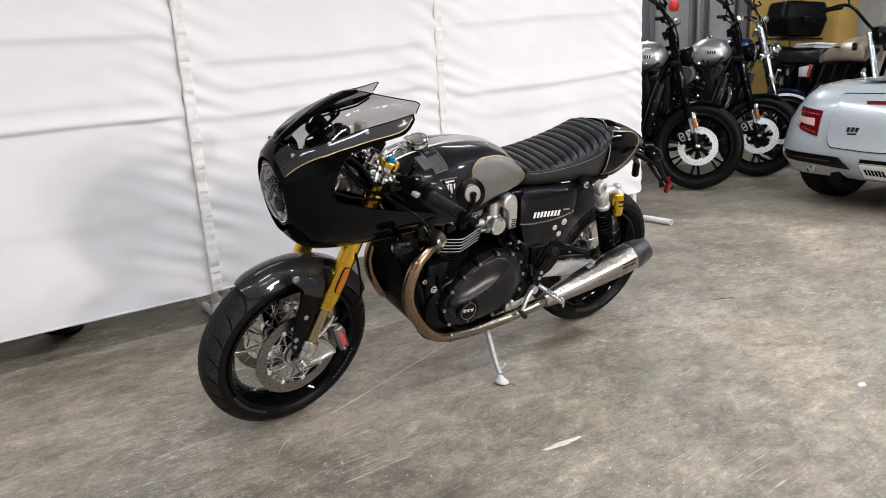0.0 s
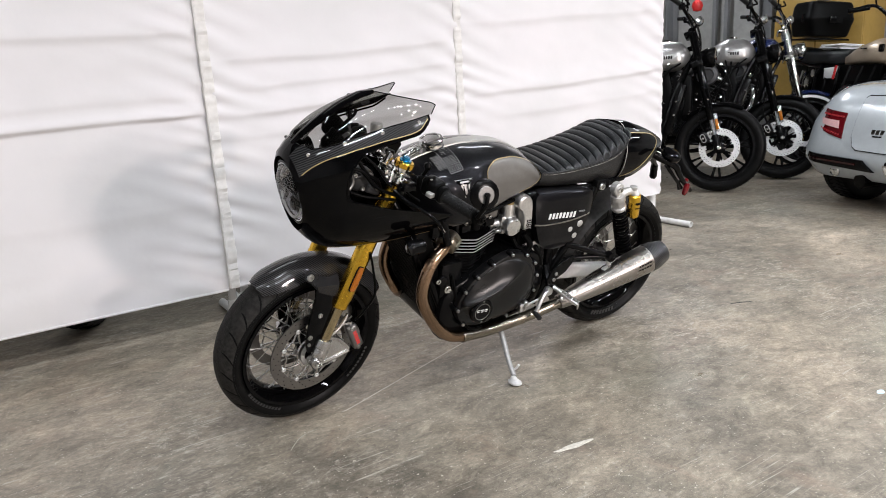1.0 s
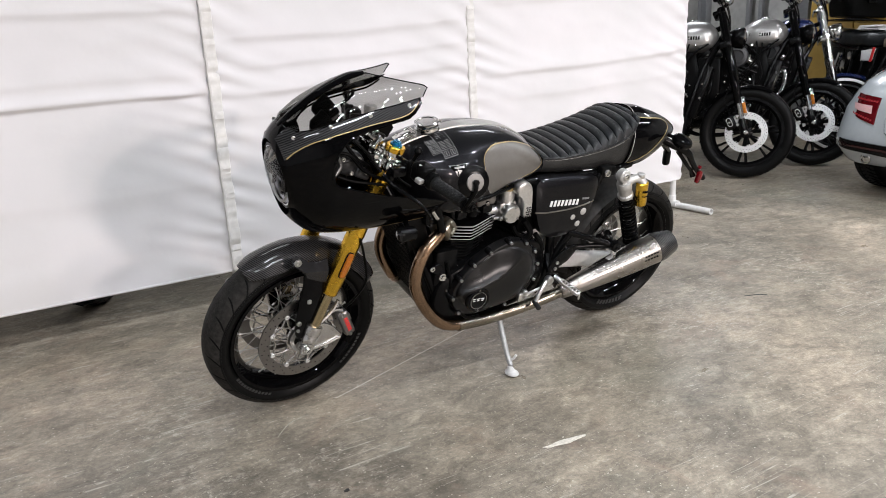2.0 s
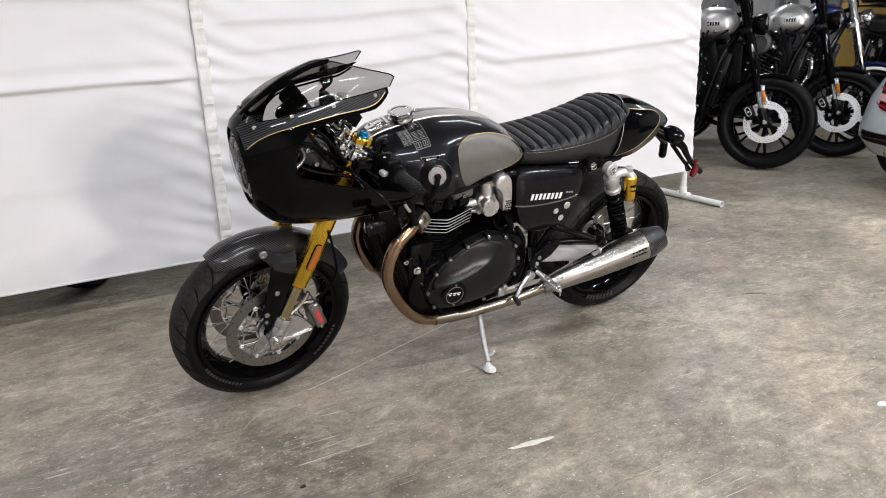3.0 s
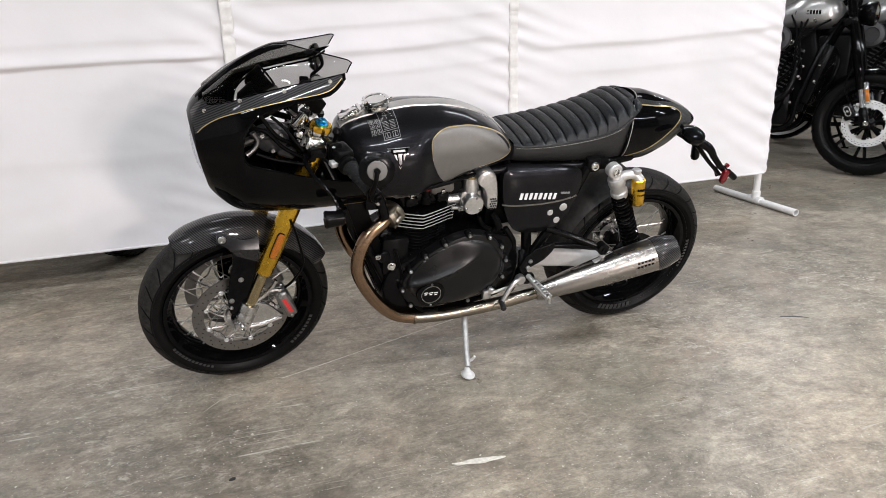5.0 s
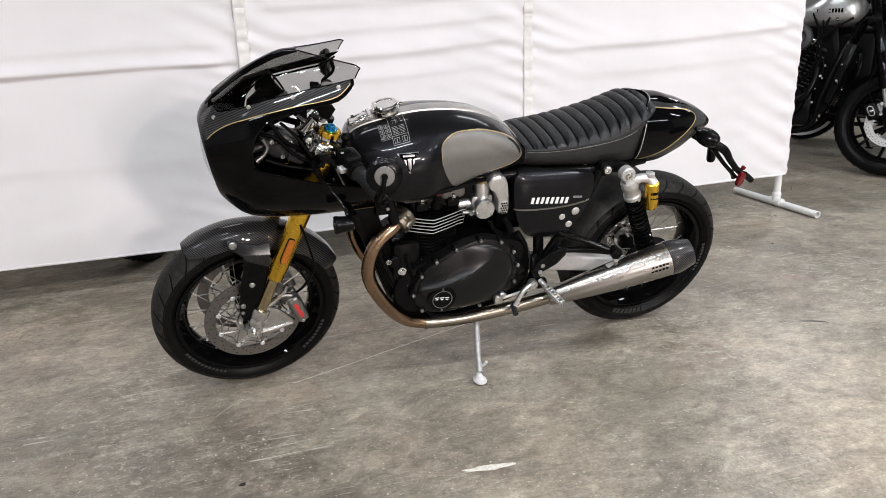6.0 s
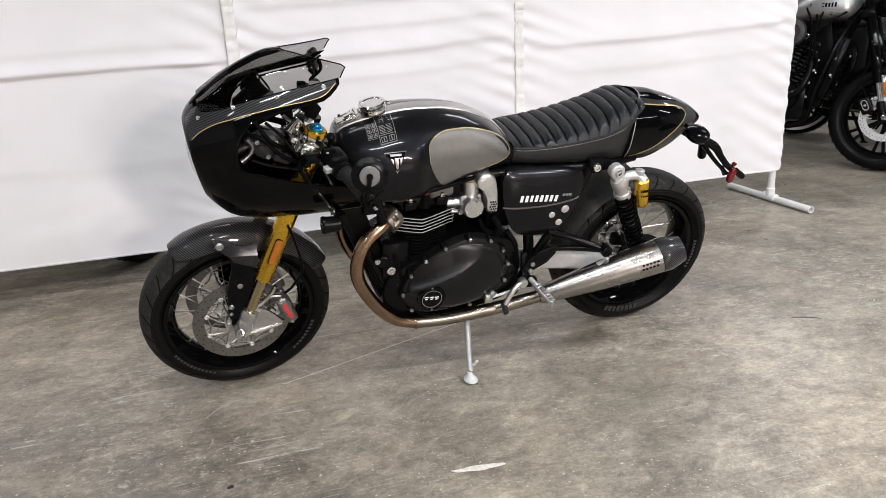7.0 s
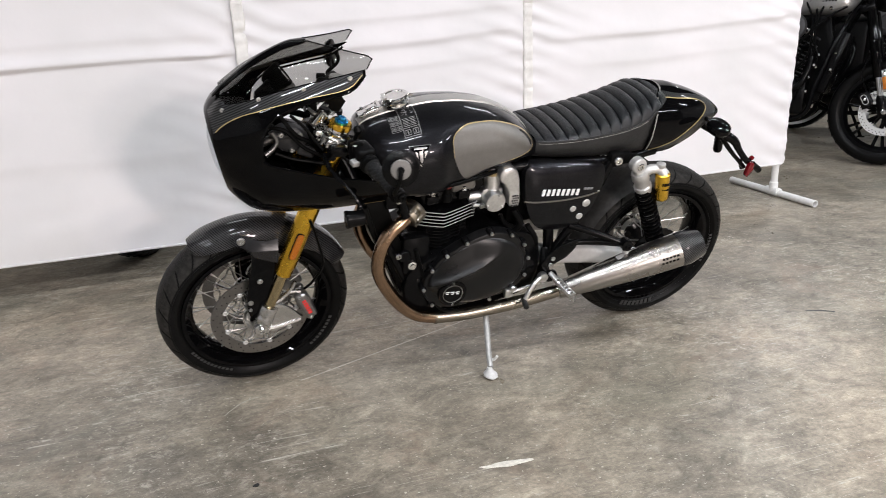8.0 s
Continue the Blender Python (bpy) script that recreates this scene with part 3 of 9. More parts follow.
def sheet_panel(name, x0, x1, z0, z1, y, seed, slope, creases, label):
    """One hanging cloth: sagging folds across, small puckers beside the sewn edge, a rolled hem."""
    nx, nz = 130, 270
    bm = bm_()
    rows = []
    for j in range(nz + 1):
        v = j / nz
        row = []
        for i in range(nx + 1):
            u = i / nx
            x = x0 + (x1 - x0) * u + 0.004 * noise.noise(V((seed, v * 6, 3.1)))
            z = z0 + (z1 - z0) * v + (0.010 * (u - 0.5) if v == 0 else 0)
            sag = math.sin(math.pi * u)
            near = min(u, 1 - u) * (x1 - x0)
            hold = min(1.0, near / 0.16)
            hold = 0.12 + 0.88 * hold * hold * (3 - 2 * hold)
            d = 0.016 * hold * noise.noise(V((u * 1.6 + seed, v * 3.0, 0.3)))
            # wrinkles that fan out from the sewn joins
            fan = 2.2 * noise.noise(V((seed, z * 3.1, 0.7)))
            d += 0.014 * math.exp(-near / 0.13) * min(1.0, near / 0.03) * math.sin(z * 62 + near * (26 if u < 0.5 else -26) + 3.0 * fan) * (0.6 + 0.6 * noise.noise(V((z * 5, seed, u * 2))))
            d += 0.0028 * noise.noise(V((x * 2.2 + seed, z * 11 - x * 2.0, 5.0)))
            # long creases of a sheet that was folded
            for zc, amp, wid in creases:
                zz = zc + slope * (u - 0.5) - 0.012 * sag + 0.010 * noise.noise(V((u * 3 + seed, zc * 7, 1.0)))
                d += 2.1 * hold * amp * math.exp(-(((z - zz) / (wid * 0.7 if z < zz else wid * 2.2)) ** 2)) * (0.75 + 0.5 * noise.noise(V((u * 4, zc, seed + 0.5))))
            edge = math.exp(-u * (x1 - x0) / 0.07) + math.exp(-(1 - u) * (x1 - x0) / 0.05)
            d += 0.010 * edge * noise.noise(V((u * 12, z * 26, seed * 1.7)))
            d += 0.0022 * noise.noise(V((u * 9 + seed, z * 14, 2.0)))
            row.append(V((x, y - d, z)))
        rows.append(row)
    front = loft(bm, rows, False, False)
    back = loft(bm, [[p + V((0, 0.003, 0)) for p in r] for r in rows], False, False)
    for a, b in ((front[0], back[0]), (front[-1], back[-1])):
        for i in range(nx):
            bm.faces.new((a[i], a[i + 1], b[i + 1], b[i]))
    for k in (0, nx):
        for j in range(nz):
            bm.faces.new((front[j][k], front[j + 1][k], back[j + 1][k], back[j][k]))
    ob = solo(name, bm, FABRIC, label, "sheet", "white sheets of the screen", sharp=80)
    # sewn hem along the foot and down the joins
    hem = bm_()
    tube(hem, [r for r in rows[0]][::3], 0.006, 6, 1, False)
    part("hem", hem, FABRIC, ob)
    seam = bm_()
    # a lapped edge: a crisp lip on one side, a puckered strip on the other
    lap = []
    for r in rows:
        q = r[0]
        pk = 0.008 * noise.noise(V((seed, q.z * 30, 4.0))) + 0.006 * noise.noise(V((seed, q.z * 90, 9.0)))
        wd = 0.044 + 0.006 * noise.noise(V((seed, q.z * 7, 2.0)))
        lap.append([V((q.x + a, q.y - b - pk * k, q.z)) for a, b, k in ((-0.011, -0.004, 0), (-0.010, 0.014, 0.2), (-0.004, 0.017, 0.4), (0.010, 0.014, 0.8), (0.024, 0.014, 1.0), (wd - 0.006, 0.012, 0.6), (wd, -0.006, 0))])
    loft(seam, lap, False, False)
    part("seam", seam, SEAM, ob)
    return ob


SHEET_Y = 1.02
sheet_panel("hanging_sheet", -4.0, -1.326, 0.185, 2.35, SHEET_Y, 3, 0.01, ((1.006, 0.022, 0.014), (1.09, 0.006, 0.03), (1.36, 0.010, 0.03), (0.62, 0.004, 0.05)), "white fabric sheet with fold creases, hung on a pipe frame")
sheet_panel("hanging_sheet", -1.336, 0.032, 0.205, 2.35, SHEET_Y - 0.010, 6, 0.06, ((1.035, 0.009, 0.030), (1.15, 0.006, 0.03), (1.27, 0.008, 0.035), (0.93, 0.004, 0.03)), "white fabric sheet with puckered seam, hung on a pipe frame")
sheet_panel("hanging_sheet", 0.022, 1.70, 0.215, 2.35, SHEET_Y - 0.003, 9, 0.07, ((1.035, 0.011, 0.030), (1.42, 0.008, 0.04), (0.90, 0.004, 0.04)), "white fabric sheet with slanted fold creases, hung on a pipe frame")


def pipe_foot(x, y, label, near=-0.33, long=0.70):
    ob = thing("pipe_stand", label, "stand", pose(x, y, 0), "pipe stands of the screen")
    bm = bm_()
    lathe(bm, [(0.0205, 0), (0.0205, long), (0.0165, long), (0.0165, 0.0)], (0, near, 0.0215), (0, 1, 0), 20, closed=True)
    part("foot_pipe", bm, PVC, ob)
    bm = bm_()
    lathe(bm, [(0.0255, 0), (0.0265, 0.006), (0.0265, 0.094), (0.0255, 0.1)], (0, -0.05, 0.0265), (0, 1, 0), 20)
    rod(bm, (0, 0, 0.03), (0, 0, 0.085), 0.0255, n=20)
    part("tee_joint", bm, PVC, ob)
    bm = bm_()
    rod(bm, (0, 0, 0.06), (0, 0, 2.36), 0.0205, n=20)
    part("upright", bm, PVC, ob)
    return ob


pipe_foot(1.735, 1.115, "white plastic pipe stand with a floor foot beside the sheet")
pipe_foot(-1.285, 1.20, "white plastic pipe stand with a floor foot behind the sheet", -0.13, 0.33)
pipe_foot(-1.195, 1.29, "white plastic pipe stand with a floor foot behind the sheet", -0.13, 0.33)
bm = bm_()
rod(bm, (-4.0, 1.06, 2.385), (1.76, 1.06, 2.385), 0.0205, n=16)
solo("top_pipe", bm, PVC, "white plastic pipe along the top of the sheets", "pipe")


def floor_mark(name, outline, mat, label, z=0.0012):
    bm = bm_()
    out = spline([V((x, y, z)) for x, y in outline], 4, True)
    c = sum(out, V()) / len(out)
    rows = [[V((p.x, p.y, -0.002)) for p in out], out, [c + (p - c) * 0.3 for p in out]]
    loft(bm, rows, True, True)
    return solo(name, bm, mat, label, kind="structure")


floor_mark("trim_scuff", [(-0.945, -0.790), (-0.915, -0.793), (-0.884, -0.790), (-0.84, -0.797), (-0.80, -0.806), (-0.80, -0.814), (-0.84, -0.815), (-0.865, -0.817), (-0.90, -0.808), (-0.93, -0.801)], CHALK, "pale chalky scuff on the concrete")
floor_mark("trim_spot", [(-1.522, -0.652), (-1.513, -0.642), (-1.504, -0.645), (-1.508, -0.655)], OILSPOT, "small dark spot on the concrete")
# saw cut in the slab with pale dust in it
bm = bm_()
cut = [V((-1.33, -0.122, 0.0008)), V((-1.30, -0.119, 0.0008)), V((-1.15, -0.066, 0.0008)), V((-0.95, 0.006, 0.0008)), V((-0.66, 0.11, 0.0008)), V((-0.3, 0.24, 0.0008))]
pts = spline(cut, 8)
loft(bm, [[p + V((0.001, -0.0024, 0)), p + V((-0.001, 0.0024, 0))] for p in pts], False, False)
solo("trim_crack", bm, CHALK, "thin pale crack line in the concrete", kind="structure")


def floor_line(pts, wide, mat, label):
    bm = bm_()
    p = spline([V((x, y, 0.0008)) for x, y in pts], 6)
    rows = []
    for k, q in enumerate(p):
        t = (p[min(k + 1, len(p) - 1)] - p[max(k - 1, 0)]).normalized()
        w = wide * (0.35 + 0.65 * math.sin(math.pi * (0.08 + 0.84 * k / (len(p) - 1)))) / 2
        rows.append([q + V((-t.y, t.x, 0)) * w, q - V((-t.y, t.x, 0)) * w])
    loft(bm, rows, False, False)
    return solo("trim_scratch", bm, mat, label, kind="structure")


floor_line([(-1.578, -0.263), (-1.548, -0.228), (-1.517, -0.20), (-1.478, -0.185), (-1.446, -0.185)], 0.0045, PALESTAIN, "faint pale arc rubbed into the concrete")
floor_mark("trim_scrap", [(0.148, -1.200), (0.166, -1.188), (0.186, -1.196), (0.168, -1.212)], SCRAP, "small pale blue scrap on the concrete", 0.002)
floor_line([(0.587, -0.328), (0.645, -0.352), (0.682, -0.378)], 0.012, OILSPOT, "short dark rubber mark on the concrete")
# crumbs and chips lying about
rnd = random.Random(11)
bm = bm_()
for k in range(420):
    x, y = rnd.uniform(-2.6, 2.4), rnd.uniform(-1.9, 1.0)
    r, a = rnd.uniform(0.0008, 0.0026) * (1.8 if rnd.random() > 0.94 else 1), rnd.uniform(0, 6.28)
    pts = [V((x + math.cos(a + q) * r * rnd.uniform(0.5, 1.5), y + math.sin(a + q) * r * rnd.uniform(0.4, 1.2), 0.0004)) for q in (0, 1.3, 2.5, 3.9, 5.1)]
    top = V((x, y, 0.0004 + r * 0.5))
    vs = [bm.verts.new(p) for p in pts]
    t = bm.verts.new(top)
    for i in range(5):
        bm.faces.new((vs[i], vs[(i + 1) % 5], t))
ob = link("floor_grit", bm, CHALK)
tagged(ob, "pale crumbs of concrete scattered on the floor", "grit", kind="stuff")


# ---------- the black cafe racer on its side stand ----------
LEAN = 16.0
bike = thing("motorcycle", "black cafe racer motorcycle with half fairing, leaning on its side stand", "motorcycle", pose(0, 0, 0.004, LEAN, 0, 0))
RAKE = radians(23.2)
UP = V((math.sin(RAKE), 0, math.cos(RAKE)))
PIVOT = Matrix.Translation((-1.507, 0, 0))
STEER = Matrix.Translation((-0.020, 0, 0)) @ PIVOT @ Matrix.Rotation(radians(6.0), 4, UP) @ PIVOT.inverted()
FA, RA = V((-1.415, 0, 0.300)), V((0, 0, 0.312))


def wheel(name, c, R, w, h, rim_w, xf, label, spokes=18):
    """Black wire-spoked wheel with its tyre."""
    rb = R - h + 0.012
    bm = bm_()
    hw = rim_w / 2
    prof = [(rb + 0.008, -hw - 0.008), (rb + 0.009, -hw - 0.002), (rb - 0.004, -hw + 0.004), (rb - 0.012, -hw + 0.016), (rb - 0.022, -hw * 0.35), (rb - 0.022, hw * 0.35),
            (rb - 0.012, hw - 0.016), (rb - 0.004, hw - 0.004), (rb + 0.009, hw + 0.002), (rb + 0.008, hw + 0.008), (rb - 0.004, hw + 0.007), (rb - 0.018, hw - 0.012),
            (rb - 0.030, hw * 0.4), (rb - 0.032, 0), (rb - 0.030, -hw * 0.4), (rb - 0.018, -hw + 0.012), (rb - 0.004, -hw - 0.007)]
    lathe(bm, prof, c, (0, 1, 0), 96, closed=True)
    rim = part(name, bm, BLACK, bike, label, xf)
    bm = bm_()
    prof = []
    for k in range(33):
        a = math.pi * (k / 32 - 0.5) * 1.24
        s, co = math.sin(a), math.cos(a)
        y = w / 2 * math.copysign(abs(s) ** 0.86, s) * (1.0 if abs(a) < math.pi / 2 else 1 - 0.42 * (abs(a) - math.pi / 2) / 0.377)
        prof.append((R - h * 0.53 + (h * 0.53 * abs(co) ** 0.9 if co > 0 else -h * 0.36 * (abs(a) - math.pi / 2) / 0.377), y))
    prof.append((rb - 0.006, rim_w / 2 - 0.006)), prof.append((rb - 0.006, -rim_w / 2 + 0.006))
    lathe(bm, prof, c, (0, 1, 0), 112, closed=True)
    bm.faces.ensure_lookup_table()
    for f in bm.faces:
        m = f.calc_center_median() - c
        if math.hypot(m.x, m.z) > R - h * 0.30:
            f.material_index = 1
    tyre = part("tyre", bm, [RUBBER, SCRUB], rim, "worn black rubber road tyre with dusty tread", xf)
    # fine moulded rings on the sidewall
    bm = bm_()
    for side in (-1, 1):
        for rr, off in ((rb + 0.017, 0.010), (R - h * 0.40, 0.002)):
            y = side * (w / 2 - off)
            lathe(bm, [(rr, y), (rr + 0.0016, y + side * 0.0012), (rr + 0.0032, y)], c, (0, 1, 0), 96, caps=False)
    part("sidewall_ring", bm, RUBBER, rim, "", xf)
    # slanted tread slits
    bm = bm_()
    for k in range(26):
        for side in (-1, 1):
            a0 = 2 * math.pi * (k + (0.5 if side > 0 else 0)) / 26
            row = []
            for j in range(7):
                u = j / 6
                th = (0.18 + 0.62 * u) * 1.24 * math.pi / 2
                s, co = math.sin(th), math.cos(th)
                y = side * w / 2 * s**0.86
                r = R - h * 0.53 + h * 0.53 * co**0.9 + 0.0009
                a = a0 + 0.20 * u * u
                wd = 0.026 * math.sin(math.pi * (u * 0.9 + 0.05)) + 0.001
                row.append([c + V((math.cos(a + d * wd / 2) * r, y, math.sin(a + d * wd / 2) * r)) for d in (-1, 1)])
            loft(bm, row, False, False)
    part("tread_groove", bm, DARKGROOVE, rim, "", xf)
    # hub
    bm = bm_()
    lathe(bm, [(0.016, -0.075), (0.030, -0.072), (0.042, -0.060), (0.044, -0.045), (0.030, -0.035), (0.027, 0.0), (0.030, 0.035), (0.044, 0.045), (0.042, 0.060), (0.030, 0.072), (0.016, 0.075)], c, (0, 1, 0), 32)
    part("hub", bm, SATIN, rim, "", xf)
    # laced spokes with nipples
    first = None
    for k in range(spokes * 2):
        side = -1 if k % 2 else 1
        a = 2 * math.pi * k / (spokes * 2)
        twist = 0.62 * (1 if (k // 2) % 2 else -1)
        p0 = V((math.cos(a + twist) * 0.041, side * 0.050, math.sin(a + twist) * 0.041))
        p1 = V((math.cos(a) * (rb - 0.030), side * 0.010, math.sin(a) * (rb - 0.030)))
        bm = bm_()
        rod(bm, c + p0, c + p1, 0.0016, n=6)
        d = (p0 - p1).normalized()
        rod(bm, c + p1, c + p1 + d * 0.016, 0.0034, 0.0026, n=6)
        part("spoke", bm, STEEL, rim, "", xf)
    return rim


DARKGROOVE = material("tread_groove_dark", (0.003, 0.003, 0.003), 0.8, spec=0.1)


def brake_disc(rim, c, y, r, xf, side, floating=True):
    bm = bm_()
    n = 120
    lathe(bm, [(r, y - 0.0025), (r, y + 0.0025), (r - 0.036, y + 0.0025), (r - 0.036, y - 0.0025)], c, (0, 1, 0), n, closed=True)
    disc = part("brake_disc", bm, DISC, rim, "drilled steel brake disc", xf)
    bm = bm_()
    for k in range(40):
        for j, rr in enumerate((r - 0.008, r - 0.018, r - 0.028)):
            a = 2 * math.pi * (k + j * 0.33) / 40
            if (k + j) % 2:
                lathe(bm, [(0.0022, -0.0005), (0.0022, 0.0006), (0.0, 0.0006)], c + V((math.cos(a) * rr, y + side * 0.0025, math.sin(a) * rr)), (0, side, 0), 6, caps=False)
    part("drill_hole", bm, DARKGROOVE, disc, "", xf)
    # floating carrier: a wavy outer ring and cranked arms to the hub
    bm = bm_()
    ri = 0.050
    lathe(bm, [(ri + 0.006, y - 0.004), (ri + 0.006, y + 0.004), (ri - 0.006, y + 0.004), (ri - 0.006, y - 0.004)], c, (0, 1, 0), 48, closed=True)
    wave = [c + V((math.cos(a) * rr, y, math.sin(a) * rr)) for a, rr in [(2 * math.pi * k / 108, r - 0.050 + 0.006 * math.cos(2 * math.pi * k / 12)) for k in range(109)]]
    tube(bm, wave, 0.0030, 6, 1, False)
    for k in range(9):
        a = 2 * math.pi * k / 9
        p = [c + V((math.cos(a + q) * rr, y, math.sin(a + q) * rr)) for q, rr in ((0.30, ri + 0.002), (0.20, ri + 0.022), (0.0, r - 0.048))]
        tube(bm, p, [0.0042, 0.0032, 0.0040], 6, 3)
    part("disc_carrier", bm, CASTALU, disc, "silver floating disc carrier", xf)
    for k in range(9):
        a = 2 * math.pi * k / 9
        bm = bm_()
        lathe(bm, [(0.0080, -0.005), (0.0080, 0.004), (0.0065, 0.0055), (0.0045, 0.0055), (0.004, 0.002), (0, 0.002)], c + V((math.cos(a) * (r - 0.040), y, math.sin(a) * (r - 0.040))), (0, side, 0), 12, caps=False)
        part("button", bm, BRIGHTDISC, disc, "", xf)
    return disc


fwheel = wheel("front_wheel", FA, 0.300, 0.122, 0.086, 0.089, STEER, "black wire-spoked front wheel")
fdisc = brake_disc(fwheel, FA, -0.074, 0.152, STEER, -1)
brake_disc(fwheel, FA, 0.074, 0.155, STEER, 1)
bm = bm_()
lathe(bm, [(0.050, -0.088), (0.050, -0.084), (0.036, -0.084), (0.036, -0.088)], FA, (0, 1, 0), 60, closed=True)
for k in range(48):
    a = 2 * math.pi * k / 48
    box(bm, FA + V((math.cos(a) * 0.043, -0.089, math.sin(a) * 0.043)), (0.010, 0.002, 0.003), Matrix.Rotation(-a, 4, "Y"), 0)
part("sensor_ring", bm, STEEL, fwheel, "", STEER)
rwheel = wheel("rear_wheel", RA, 0.312, 0.165, 0.100, 0.118, None, "black wire-spoked rear wheel")
brake_disc(rwheel, RA, 0.085, 0.11, None, 1)
# sprocket and chain on the far side of the hub
bm = bm_()
lathe(bm, [(0.098, -0.088), (0.098, -0.082), (0.050, -0.082), (0.050, -0.088)], RA, (0, 1, 0), 60, closed=True)
for k in range(5):
    a = 2 * math.pi * k / 5
    rod(bm, RA + V((math.cos(a) * 0.062, -0.098, math.sin(a) * 0.062)), RA + V((math.cos(a) * 0.062, -0.07, math.sin(a) * 0.062)), 0.009)
part("sprocket", bm, SATIN, rwheel)


def bars(parent, fy, x0, z0, dx, dz, count, tall, wide, slant, mat, lift=0.0012, lab="lettering", xf=None, gap=0.3):
    """Plain slanted bars in place of lettering on the side y = fy(x, z)."""
    bm = bm_()
    for i in range(count):
        x, z = x0 + dx * i, z0 + dz * i
        w = wide * (1 - gap)
        o = [(x, z), (x + w, z + dz / dx * w), (x + w + slant * tall, z + dz / dx * w + tall), (x + slant * tall, z + tall)]
        vs = [bm.verts.new((a, -(fy(a, b) + lift), b)) for a, b in o]
        bm.faces.new(vs)
        vb = [bm.verts.new((a, -(fy(a, b) - 0.001), b)) for a, b in o]
        for k in range(4):
            bm.faces.new((vs[k], vs[(k + 1) % 4], vb[(k + 1) % 4], vb[k]))
    return part(lab, bm, mat, parent, "", xf)


def arc_bars(rim, c, r, y, a0, a1, count, tall, mat, xf, side=-1):
    """Plain bars along a tyre's sidewall in place of its lettering."""
    bm = bm_()
    for i in range(count):
        a = a0 + (a1 - a0) * i / count
        b = a + (a1 - a0) / count * 0.68
        o = [(a, r), (b, r), (b, r + tall), (a, r + tall)]
        bm.faces.new([bm.verts.new(c + V((math.cos(t) * q, y + side * (0.001 - 0.06 * (q - r)), math.sin(t) * q))) for t, q in o])
    return part("lettering", bm, mat, rim, "", xf)


# front: fork legs, axle feet, callipers
AX = radians(90)
fork_foot = lambda s: V((-1.400, s * 0.106, 0.335))
for s in (-1, 1):
    f0 = fork_foot(s)
    bm = bm_()
    rod(bm, f0 - UP * 0.01, f0 + UP * 0.165, 0.0175, n=24)
    part("fork_slider", bm, TIN, bike, "polished gold-tinted fork slider", STEER)
    bm = bm_()
    lathe(bm, [(0.0215, 0.146), (0.0255, 0.150), (0.0265, 0.178), (0.0285, 0.186), (0.0285, 0.40), (0.0275, 0.41), (0.0275, 0.625), (0.025, 0.63)], f0, UP, 28)
    leg = part("fork_leg", bm, GOLD, bike, "gold anodised upside-down fork leg", STEER)
    bm = bm_()
    # radial foot: banded collar, axle lobe, and a webbed arm back to the calliper
    lathe(bm, [(0.0205, -0.034), (0.0265, -0.030), (0.0275, -0.014), (0.0255, -0.011), (0.0255, -0.004), (0.0285, -0.001), (0.0285, 0.022), (0.026, 0.028), (0.0185, 0.029)], f0, UP, 24)
    lathe(bm, [(0.020, -0.020), (0.0225, -0.016), (0.0225, 0.016), (0.020, 0.020)], V((-1.424, s * 0.108, 0.286)), (0, 1, 0), 22)
    tube(bm, [(-1.423, s * 0.108, 0.288), (-1.412, s * 0.107, 0.312), (-1.402, s * 0.106, 0.332)], [0.018, 0.021, 0.024], 14)
    plate(bm, [(-1.436, 0.272), (-1.405, 0.266), (-1.330, 0.276), (-1.297, 0.281), (-1.290, 0.291), (-1.318, 0.318), (-1.338, 0.336), (-1.352, 0.362), (-1.378, 0.372), (-1.420, 0.330)], s * 0.100, s * 0.113, 0.004, 0.003, 2)
    tube(bm, [(-1.418, s * 0.112, 0.276), (-1.360, s * 0.113, 0.275), (-1.298, s * 0.113, 0.286)], [0.010, 0.0075, 0.007], 8)
    tube(bm, [(-1.380, s * 0.112, 0.364), (-1.340, s * 0.113, 0.344), (-1.300, s * 0.113, 0.294)], [0.010, 0.0065, 0.006], 8)
    tube(bm, [(-1.380, s * 0.110, 0.366), (-1.345, s * 0.108, 0.384), (-1.318, s * 0.106, 0.410), (-1.306, s * 0.104, 0.430)], [0.010, 0.008, 0.007, 0.006], 8)
    tube(bm, [(-1.330, s * 0.107, 0.398), (-1.308, s * 0.108, 0.396), (-1.294, s * 0.108, 0.392)], [0.007, 0.007, 0.008], 8)
    box(bm, (-1.410, s * 0.107, 0.298), (0.046, 0.028, 0.050), Matrix.Rotation(RAKE, 4, "Y"), 0.009, 3)
    box(bm, (-1.372, s * 0.104, 0.292), (0.062, 0.022, 0.026), Matrix.Rotation(radians(-6), 4, "Y"), 0.008, 3)
    foot = part("axle_foot", bm, CASTALU, bike, "silver cast axle foot", STEER)
    bm = bm_()
    lathe(bm, [(0.0125, 0), (0.0125, 0.010), (0.010, 0.012), (0.0065, 0.012), (0.006, 0.004), (0, 0.004)], V((-1.424, s * 0.126, 0.286)), (0, s, 0), 16, caps=False)
    part("axle_bolt", bm, CHROME, foot, "", STEER)
    bm = bm_()
    m = Matrix.Rotation(radians(-21), 4, "Y")
    cc = V((-1.279, 0, 0.338))
    at = lambda x, y, z: cc + V((0, s * y, 0)) + m.to_3x3() @ V((x, 0, z))
    box(bm, at(0, 0.112, 0), (0.038, 0.030, 0.104), m, 0.010, 3)
    box(bm, at(0, 0.064, 0), (0.036, 0.028, 0.098), m, 0.009, 3)
    box(bm, at(0.010, 0.088, 0), (0.018, 0.066, 0.080), m, 0.006)
